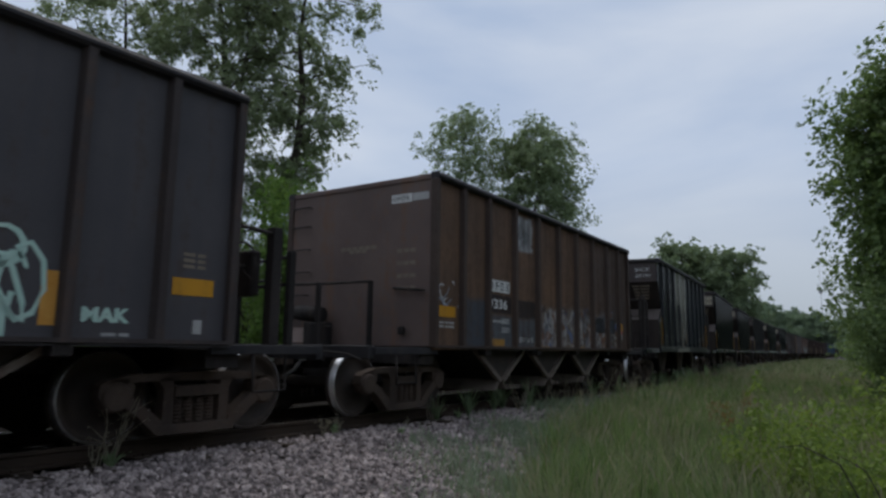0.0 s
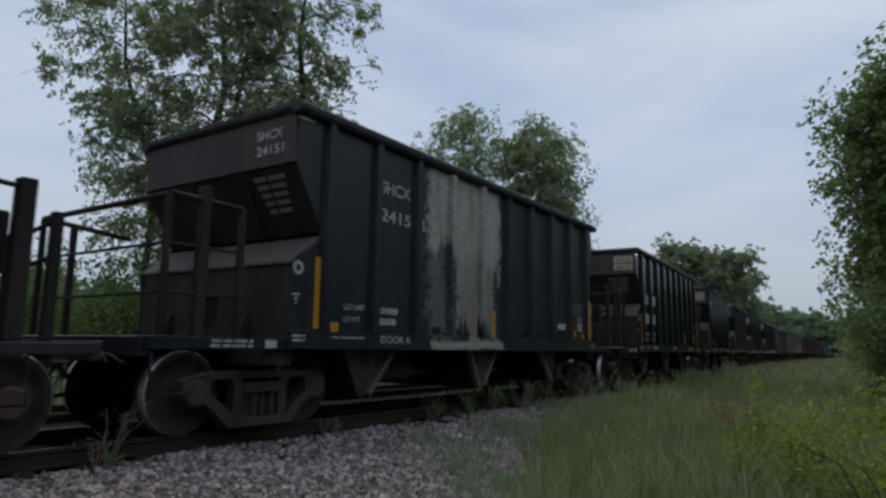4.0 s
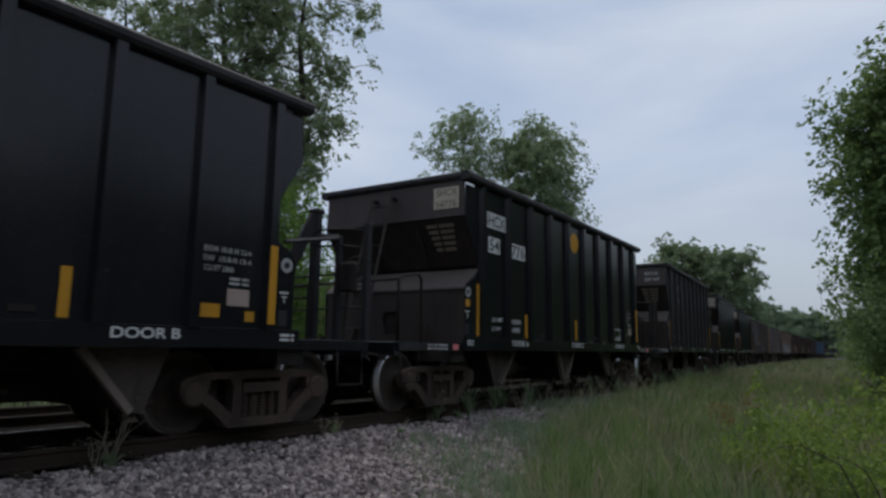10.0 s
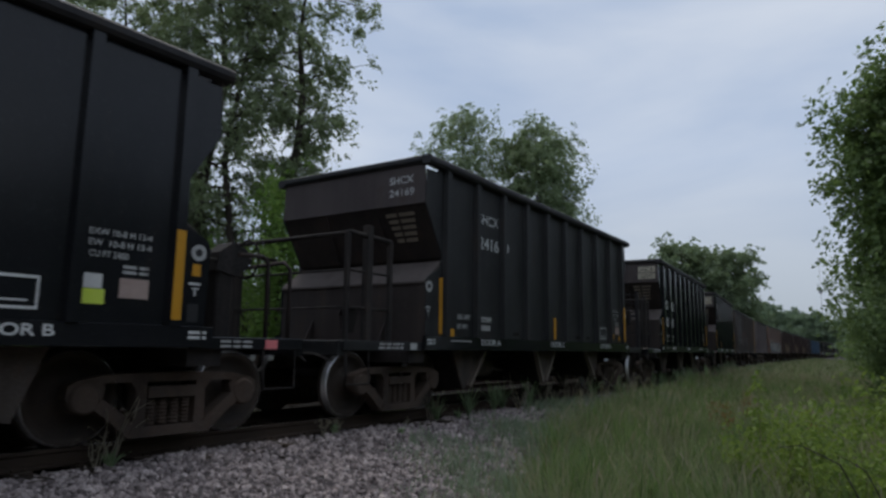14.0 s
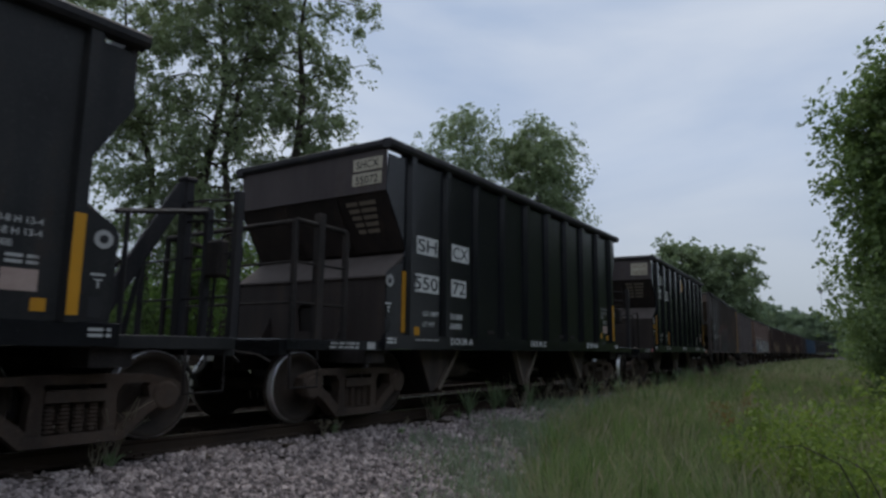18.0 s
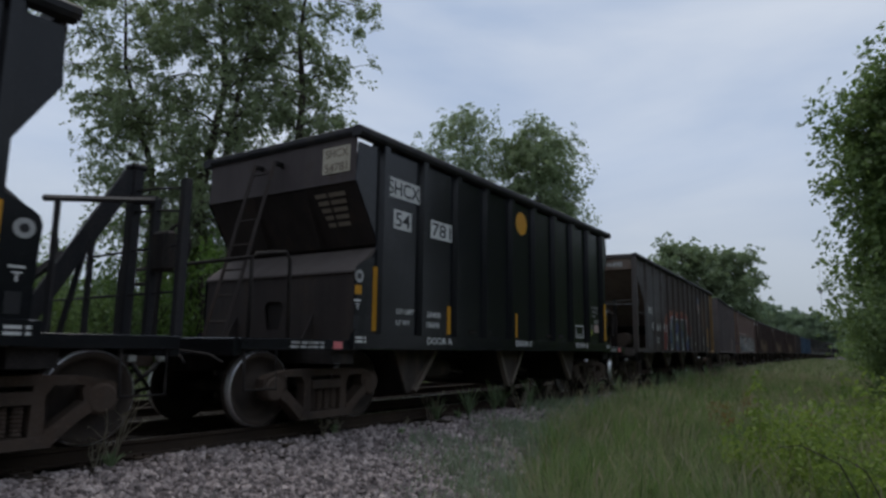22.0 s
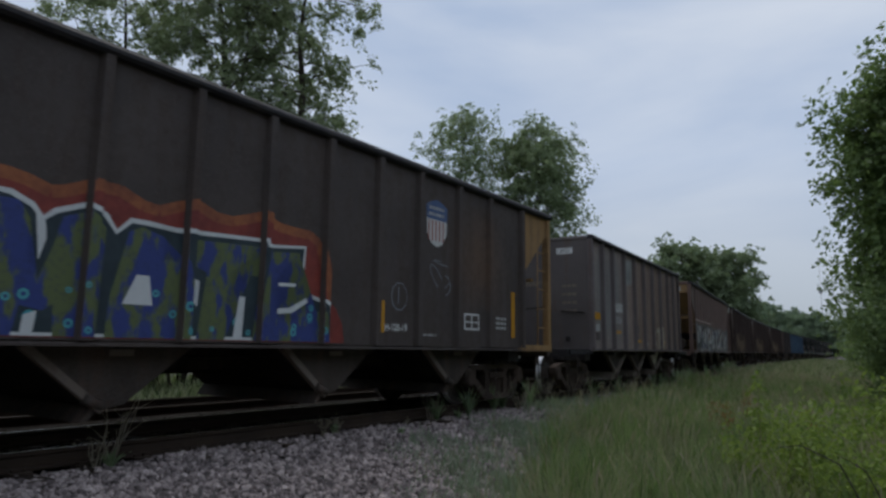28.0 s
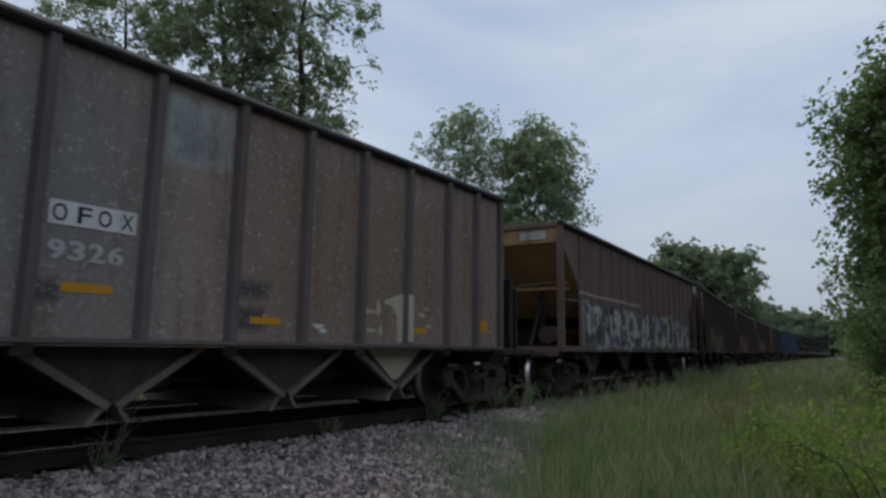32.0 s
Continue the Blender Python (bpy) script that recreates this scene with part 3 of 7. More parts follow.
def sloped_end_car(name, label, ladder_end=False, paint=None):
    """A three-bay hopper with overhanging end sheets, hoods over its end slopes and open platforms."""
    L, ov = 9.6, 1.82
    h = L / 2
    car = tagged(new(name), label, "freight car", "cars of the coal train")
    car_half[car.name] = h
    paint = paint or BLACK_GREEN
    rear = [(L - u, z) for u, z in END_PROFILE]
    outline = [(u - h, z) for u, z in list(END_PROFILE) + rear[::-1]]
    for s in (-1, 1):
        bm = bmesh.new()
        prism(bm, outline, s * 1.53, s * 1.55)
        part("side_sheet", bm, paint, car)
        bm = bmesh.new()
        prism(bm, [(s * 1.5, 3.78), (s * 1.64, 3.78), (s * 1.67, 3.82), (s * 1.67, 3.88), (s * 1.63, 3.92), (s * 1.5, 3.92)], -h - 0.02, h + 0.02, "x")
        part("top_chord", bm, CHORD_DARK, car)
    stakes(car, [0.597 + i * 0.949 - h for i in range(10)], -1.548, -1.625, 1.15, 3.78, paint)
    # small slotted pockets low on the side sheets, drawn as near-black plates
    for u in POCKETS:
        blocks("pocket", SHADE_BLACK, car, (u - 0.11 - h, u + 0.11 - h, -1.562, -1.549, 1.22, 1.28), bevel=0.004)
    for s, x in ((1, -h), (-1, h)):
        bm = bmesh.new()
        prism(bm, [(x + s * 0.0, 3.80), (x - s * 0.03, 3.84), (x - s * 0.03, 3.9), (x + s * 0.02, 3.93), (x + s * 0.12, 3.93), (x + s * 0.12, 3.80)], -1.5, 1.5)
        part("end_chord", bm, CHORD_DARK, car)
        bm = bmesh.new()
        prism(bm, [(x + s * 0.035, 3.80), (x + s * 0.035, 3.18), (x + s * 0.06, 3.18), (x + s * 0.06, 3.80)], -1.527, 1.527)
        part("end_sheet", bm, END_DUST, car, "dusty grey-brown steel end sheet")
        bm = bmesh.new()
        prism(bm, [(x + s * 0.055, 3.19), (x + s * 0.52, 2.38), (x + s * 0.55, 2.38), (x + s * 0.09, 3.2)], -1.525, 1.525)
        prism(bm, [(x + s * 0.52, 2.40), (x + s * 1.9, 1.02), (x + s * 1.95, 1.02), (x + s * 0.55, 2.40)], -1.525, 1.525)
        part("slope_sheet", bm, SLOPE_DARK, car, "dark sloping end sheet")
        for y in (-0.55, 0.55):
            bm = bmesh.new()
            prism(bm, [(x + s * 0.06, 3.16), (x + s * 0.12, 3.16), (x + s * 0.52, 2.42), (x + s * 0.40, 2.42)], y - 0.02, y + 0.02)
            part("slope_rib", bm, SLOPE_DARK, car)
        bm = bmesh.new()
        prism(bm, [(x + s * 0.52, 2.33), (x + s * 0.12, 2.03), (x + s * 0.07, 1.98), (x + s * 0.07, 1.95), (x + s * 0.14, 2.0), (x + s * 0.53, 2.28)], -1.527, 1.527)
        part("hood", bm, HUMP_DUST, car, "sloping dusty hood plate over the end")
        # hood front with a cut-out, and gussets on it
        bm = bmesh.new()
        for face in ([(-1.525, 1.06), (-0.12, 1.06), (-0.12, 1.2), (-0.2, 1.52), (-0.13, 1.6), (-0.13, 1.97), (-1.525, 1.97)], [(1.525, 1.06), (0.12, 1.06), (0.12, 1.2), (0.2, 1.52), (0.13, 1.6), (0.13, 1.97), (1.525, 1.97)],
                     [(-0.13, 1.6), (0.13, 1.6), (0.13, 1.97), (-0.13, 1.97)], [(-0.12, 1.06), (0.12, 1.06), (0.12, 1.2), (-0.12, 1.2)]):
            prism(bm, face, x + s * 0.10, x + s * 0.12, "x")
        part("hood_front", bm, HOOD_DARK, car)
        # a near-black block behind the cut-out stands for its inner shade
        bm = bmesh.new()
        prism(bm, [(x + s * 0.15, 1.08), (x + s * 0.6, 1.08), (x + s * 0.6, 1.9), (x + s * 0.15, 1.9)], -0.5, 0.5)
        part("hood_recess", bm, SHADE_BLACK, car)
        for y in (-0.78, 0.78):
            bm = bmesh.new()
            prism(bm, [(x + s * 0.10, 1.42), (x + s * 0.10, 1.06), (x - s * 0.10, 1.06)], y - 0.01, y + 0.01)
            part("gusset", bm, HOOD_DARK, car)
        # platform with its end beam, longer at the leading end
        deck = 1.72 if s == 1 else 1.26
        bm = bmesh.new()
        box(bm, min(x + s * 0.15, x - s * (deck - 0.07)), max(x + s * 0.15, x - s * (deck - 0.07)), -0.95, 0.95, 0.98, 1.03)
        part("platform", bm, END_DUST, car)
        blocks("end_beam", paint, car, (min(x - s * (deck - 0.08), x - s * (deck + 0.04)), max(x - s * (deck - 0.08), x - s * (deck + 0.04)), -1.5, 1.5, 0.86, 1.06), bevel=0.012)
        for y in (-1.54, 1.46):
            blocks("platform_sill", paint, car, (min(x + s * 0.2, x - s * (deck - 0.02)), max(x + s * 0.2, x - s * (deck - 0.02)), y, y + 0.08, 0.93, 1.06), bevel=0.008)
        blocks("bolster_beam", UNDERFRAME, car, (x - 0.2, x + 0.2, -1.45, 1.45, 0.76, 0.94))
        bars("step", UNDERFRAME, car, 0.018, [(x - s * (deck - 0.55), -1.5, 0.93), (x - s * (deck - 0.55), -1.52, 0.5), (x - s * (deck - 0.1), -1.52, 0.5), (x - s * (deck - 0.1), -1.5, 0.93)])
        add_coupler(car, x - s * (deck + 0.03), -s, (2.05 if s == 1 else 1.59) - deck - 0.03)
        if s == -1 and ladder_end:  # low brake stand and bent hand rails at the trailing end
            bm = bmesh.new()
            box(bm, x + 0.6, x + 0.82, -0.72, -0.42, 1.03, 1.9, 0.02)
            prism(bm, [(x + 0.56, 1.86), (x + 0.86, 1.8), (x + 1.04, 1.94), (x + 1.0, 2.14), (x + 0.78, 2.22), (x + 0.6, 2.08)], -0.75, -0.45)
            tube(bm, [(x + 0.3, -0.7, 1.92), (x + 0.42, -0.7, 1.98), (x + 0.6, -0.7, 1.98)], 0.025, 6)
            part("brake_stand", bm, UNDERFRAME, car)
            hand_wheel(car, x + 1.1, -0.6, 2.05, 0.24)
            bars("hand_rail", HOOD_DARK, car, 0.026, [(x + 0.45, -1.32, 1.98), (x + 0.78, -1.32, 2.0), (x + 0.86, -1.32, 1.93), (x + 0.87, -1.32, 1.03)], [(x + 1.18, 1.3, 1.9), (x + 1.18, -1.22, 1.98), (x + 1.18, -1.34, 1.88), (x + 1.18, -1.34, 1.03)], [(x + 1.18, 1.3, 1.03), (x + 1.18, 1.3, 1.9)], [(x + 1.18, 0.2, 1.03), (x + 1.18, 0.2, 1.94)])
            bm = bmesh.new()
            tube(bm, [(x + 0.3, 0.4, 1.2), (x + 1.1, 0.4, 1.2)], 0.17, 12)
            part("air_reservoir", bm, UNDERFRAME, car)
        elif s == -1:  # tall brake stand at the trailing end
            blocks("brake_stand", CHORD_DARK, car, (x + 1.23, x + 1.35, -0.48, -0.34, 1.03, 2.92), bevel=0.015)
            blocks("stand_cap", CHORD_DARK, car, (x + 1.2, x + 1.38, -0.5, -0.32, 2.9, 2.97), bevel=0.02)
            for y, z, w in ((-0.9, 2.52, 0.04), (-1.44, 2.66, 0.045), (0.45, 2.3, 0.03), (1.4, 2.3, 0.03)):
                blocks("rail_post", CHORD_DARK, car, (x + 1.28 - w, x + 1.28 + w, y - w, y + w, 1.03, z), bevel=0.006)
            bm = bmesh.new()
            prism(bm, [(x + 0.12, 1.04), (x + 0.32, 1.04), (x + 1.27, 2.72), (x + 1.25, 2.92), (x + 1.15, 2.88)], -0.46, -0.40)
            part("brace", bm, CHORD_DARK, car)
            for p, q, r in (((x + 0.05, -1.2, 2.25), (x + 1.3, -0.9, 2.5), 0.03), ((x + 0.15, -1.25, 1.03), (x + 0.15, -1.25, 2.25), 0.03), ((x + 0.62, -0.43, 1.03), (x + 0.82, -0.43, 2.05), 0.035), ((x + 1.28, -0.43, 2.56), (x + 1.28, -0.9, 2.5), 0.05), ((x + 0.1, 0.5, 1.1), (x + 1.0, 0.5, 2.0), 0.05)):
                bm = bmesh.new()
                tube(bm, [p, q], r, 4)
                part("brace", bm, CHORD_DARK, car)
            bars("hand_rail", CHORD_DARK, car, 0.014, *[[(x + 1.28, -0.4, z), (x + 1.28, -0.9, z - 0.03), (x + 1.28, -1.44, z - 0.1)] for z in (2.66, 2.42)], *[[(x + 1.28, -1.44, z), (x + 1.28, 1.4, z)] for z in (1.98, 1.5)])
            hand_wheel(car, x + 1.41, -1.12, 1.98, 0.25)
            bm = bmesh.new()
            box(bm, x + 1.21, x + 1.35, -1.24, -0.96, 1.72, 2.14, 0.03)
            tube(bm, [(x + 1.27, -1.1, 1.72), (x + 1.27, -1.05, 1.05)], 0.02, 5)
            part("brake_gear_box", bm, UNDERFRAME, car)
        elif ladder_end:
            ladder(car, HOOD_DARK, (x - 0.82, -0.1, 1.03), (x - 0.10, -0.1, 3.62), 0.42, 7)
            blocks("ladder_bracket", UNDERFRAME, car, (x - 0.1, x + 0.04, -0.13, -0.07, 3.56, 3.62), (x - 0.1, x + 0.04, 0.29, 0.35, 3.56, 3.62))
            bars("hand_rail", UNDERFRAME, car, 0.024, [(x - 1.42, 1.35, 1.95), (x - 1.42, -1.3, 1.98)], [(x - 1.42, -1.3, 1.03), (x - 1.42, -1.3, 1.96), (x - 1.36, -1.3, 2.03), (x - 0.92, -1.3, 2.1), (x - 0.84, -1.3, 2.02), (x - 0.82, -1.3, 1.03)], [(x - 1.42, 1.35, 1.75), (x - 1.42, 0.5, 1.76)])
            for y in (0.5, 1.35):
                blocks("rail_post", UNDERFRAME, car, (x - 1.45, x - 1.39, y - 0.03, y + 0.03, 1.03, 1.98))
        else:
            for px, y, z, w in ((-1.42, -1.3, 2.5, 0.032), (-1.0, -1.3, 2.66, 0.055), (-0.5, -1.3, 2.5, 0.035), (-1.42, 0.95, 2.5, 0.05), (-1.42, 1.3, 2.5, 0.03), (-1.05, 1.3, 2.45, 0.035)):
                blocks("rail_post", UNDERFRAME, car, (x + px - w, x + px + w, y - w, y + w, 1.03, z), bevel=0.006)
            bars("hand_rail", UNDERFRAME, car, 0.034, [(x - 1.42, 1.3, 2.5), (x - 1.42, -1.3, 2.5)], [(x - 1.42, -1.3, 2.52), (x - 0.5, -1.3, 2.5)], [(x - 1.42, 1.3, 2.5), (x - 0.3, 1.3, 2.4)])
            bars("mid_rail", UNDERFRAME, car, 0.017, [(x - 1.42, 1.3, 2.0), (x - 1.42, -1.3, 2.0)], [(x - 1.42, 1.3, 1.5), (x - 1.42, -1.3, 1.5)], [(x - 1.42, -1.3, 2.0), (x - 0.5, -1.3, 2.0)], [(x - 1.42, -1.3, 1.5), (x - 0.5, -1.3, 1.5)])
    underframe(car, h, ov, paint, hood=0.4)
    # sloping floors and the three discharge bays
    for a, b in ((1.95, 3.4), (4.88, 3.4), (4.88, 6.2), (7.6, 6.2)):
        bm = bmesh.new()
        prism(bm, [(a - h, 0.99), (b - h, 1.6), (b - h, 1.63), (a - h, 1.02)], -1.525, 1.525)
        part("floor_sheet", bm, SLOPE_DARK, car)
    bays = (((1.36, 0.94), (2.38, 0.94), (1.82, 0.33), (1.68, 0.30)), ((4.5, 0.94), (5.42, 0.94), (4.95, 0.33), (4.82, 0.30)), ((7.28, 0.94), (8.2, 0.94), (7.95, 0.30), (7.8, 0.33)))
    for i, o in enumerate(bays):
        p = [(u - h, z) for u, z in o]
        run = ((p[1], p[2]),) if i < 2 else ((p[0], p[3]),)
        chute(car, p, CHUTE, run + (((p[0], p[3]),) if i == 1 else ()))
    for x in (-h + 0.1, h - 0.1):
        add_truck(car, x)
    return car


def flat_end_car(name, label, paint, stake_paint, end_paint, chord=CHORD_DARK):
    """A hopper with upright ends flush with its ribbed sides, and three V-shaped bays."""
    L, ov = 9.4, 1.64
    h = L / 2
    car = tagged(new(name), label, "freight car", "cars of the coal train")
    car_half[car.name] = h
    for s in (-1, 1):
        blocks("side_sheet", paint, car, (-h + 0.03, h - 0.03, min(s * 1.53, s * 1.55), max(s * 1.53, s * 1.55), 1.0, 3.62))
        bm = bmesh.new()
        prism(bm, [(s * 1.5, 3.6), (s * 1.63, 3.6), (s * 1.66, 3.63), (s * 1.66, 3.66), (s * 1.62, 3.71), (s * 1.5, 3.71)], -h, h, "x")
        part("top_chord", bm, chord, car)
        for x in (-h + 0.04, h - 0.04):
            blocks("corner_post", stake_paint, car, (x - 0.05, x + 0.05, min(s * 1.5, s * 1.63), max(s * 1.5, s * 1.63), 0.98, 3.605), bevel=0.012)
        blocks("sill_flange", stake_paint, car, (-h, h, min(s * 1.55, s * 1.64), max(s * 1.55, s * 1.64), 0.98, 1.02))
    stakes(car, [u - h for u in (0.84, 1.68, 2.69, 3.69, 4.70, 5.71, 6.71, 7.72, 8.56)], -1.548, -1.635, 1.02, 3.605, stake_paint, 0.085)
    for u in (1.68, 3.69, 5.71, 7.72):
        blocks("sill_bracket", UNDERFRAME, car, (u - h - 0.09, u - h + 0.09, -1.6, -1.42, 0.86, 0.98), bevel=0.015)
    for s, x in ((1, -h), (-1, h)):
        blocks("end_sheet", end_paint, car, (min(x + s * 0.02, x + s * 0.045), max(x + s * 0.02, x + s * 0.045), -1.52, 1.52, 1.0, 3.64))
        blocks("end_chord", end_paint, car, (min(x, x + s * 0.08), max(x, x + s * 0.08), -1.5, 1.5, 3.6, 3.69), bevel=0.01)
        bm = bmesh.new()
        prism(bm, [(x + s * 0.06, 2.5), (x + s * 2.1, 1.0), (x + s * 2.15, 1.0), (x + s * 0.06, 2.54)], -1.525, 1.525)
        part("slope_sheet", bm, SLOPE_DARK, car)
        blocks("platform", UNDERFRAME, car, (min(x + s * 0.1, x - s * 1.28), max(x + s * 0.1, x - s * 1.28), -0.6, 0.6, 0.93, 0.97))
        blocks("end_beam", CHORD_DARK, car, (min(x - s * 1.28, x - s * 1.4), max(x - s * 1.28, x - s * 1.4), -1.5, 1.5, 0.82, 1.0), bevel=0.012)
        blocks("platform_sill", CHORD_DARK, car, (min(x + s * 0.2, x - s * 1.32), max(x + s * 0.2, x - s * 1.32), -1.54, -1.46, 0.88, 0.98), bevel=0.008)
        blocks("bolster_beam", UNDERFRAME, car, (x - 0.2, x + 0.2, -1.45, 1.45, 0.74, 0.93))
        grab_irons(car, x, 1.05, 1.45, (1.45, 1.85, 2.25, 2.65, 3.05, 3.4), -s, UNDERFRAME)
        bars("step", UNDERFRAME, car, 0.02, [(x - s * 0.35, -1.5, 0.9), (x - s * 0.35, -1.53, 0.48), (x - s * 0.8, -1.53, 0.48), (x - s * 0.8, -1.5, 0.9)])
        if s == 1:
            for px, y, z, w in ((-1.25, 1.35, 1.98, 0.035), (-1.25, 0.55, 2.05, 0.055), (-1.25, -0.4, 1.9, 0.03), (-0.5, -0.75, 1.98, 0.03)):
                blocks("rail_post", UNDERFRAME, car, (x + px - w, x + px + w, y - w, y + w, 0.99, z))
            bars("hand_rail", UNDERFRAME, car, 0.022, [(x - 1.25, 1.35, 1.97), (x - 1.25, 0.5, 1.97)], [(x - 1.25, 0.4, 1.9), (x - 1.25, -0.4, 1.88), (x - 0.5, -0.75, 1.97)], [(x, -0.85, 1.9), (x - 0.06, -0.85, 1.9), (x - 0.06, -1.4, 1.85), (x, -1.4, 1.85)])
        else:
            for px, y, z, w in ((0.72, -1.32, 2.36, 0.07), (1.0, -1.3, 2.12, 0.045), (1.26, 0.3, 2.1, 0.06), (1.26, 1.3, 2.1, 0.04), (0.35, 1.3, 2.0, 0.04)):
                blocks("rail_post", UNDERFRAME, car, (x + px - w, x + px + w, y - w, y + w, 0.99, z), bevel=0.008)
            bars("hand_rail", UNDERFRAME, car, 0.024, [(x, -1.42, 2.3), (x + 0.72, -1.34, 2.28)], [(x + 1.0, -1.3, 2.05), (x + 1.26, 0.3, 2.05), (x + 1.26, 1.3, 2.05)], [(x + 0.35, 1.3, 1.95), (x, 1.3, 1.95)], [(x + 1.0, -1.3, 1.72), (x + 1.26, 0.3, 1.72)])
        add_coupler(car, x - s * 1.38, -s, ov - 1.38)
        if s == 1:
            bm = bmesh.new()
            tube(bm, [(x - 0.16, 1.12, 1.55), (x - 0.16, 0.55, 1.5)], 0.13, 12)
            box(bm, x - 0.3, x, 0.45, 0.85, 1.0, 1.38, 0.02)
            tube(bm, [(x - 0.2, 0.9, 1.3), (x - 0.2, 0.3, 1.3)], 0.02, 5)
            part("brake_cylinder", bm, UNDERFRAME, car, "sooty brake cylinder on the end wall")
            blocks("valve", UNDERFRAME, car, (x - 0.08, x + 0.02, -1.05, -0.95, 1.18, 1.3), bevel=0.02)
        else:
            hand_wheel(car, x + 0.5, -0.98, 1.9, 0.29)
            blocks("brake_stand", UNDERFRAME, car, (x + 0.56, x + 0.7, -1.12, -0.86, 1.55, 2.1), bevel=0.02)
    underframe(car, h, ov, paint, 0.975, 0.45)
    for a in (2.6, 4.7, 6.8):
        for b in (a - 1.05, a + 1.05):
            bm = bmesh.new()
            prism(bm, [(a - h, 1.13), (b - h, 1.6), (b - h, 1.63), (a - h, 1.16)], -1.525, 1.525)
            part("floor_sheet", bm, SLOPE_DARK, car)
    for a in (2.6, 4.7, 6.8):
        p = [(u - h, z) for u, z in ((a - 1.0, 1.12), (a - 1.0, 1.0), (a - 0.04, 0.40), (a + 0.04, 0.40), (a + 1.0, 1.0), (a + 1.0, 1.12))]
        bay = chute(car, p, BAY_PLATE, (((a - 0.92 - h, 0.95), p[2]), ((a + 0.92 - h, 0.95), p[3])), 1.3)
        bm = bmesh.new()
        prism(bm, [(a - h - 0.02, 0.44), (a - h - 0.06, 0.44), (a - h - 0.25, 0.24), (a - h - 0.19, 0.23)], -1.34, 1.2)
        prism(bm, [(a - h + 0.02, 0.42), (a - h + 0.06, 0.42), (a - h + 0.21, 0.25), (a - h + 0.16, 0.24)], -1.34, -1.1)
        part("discharge_door", bm, FLANGE, bay)
    for x in (-h + 0.02, h - 0.02):
        add_truck(car, x)
    return car


LONG_STAKES = (1.19, 2.24, 3.30, 4.38, 5.37, 6.35, 7.32, 8.28, 9.26, 10.2, 11.26, 12.25, 13.44)


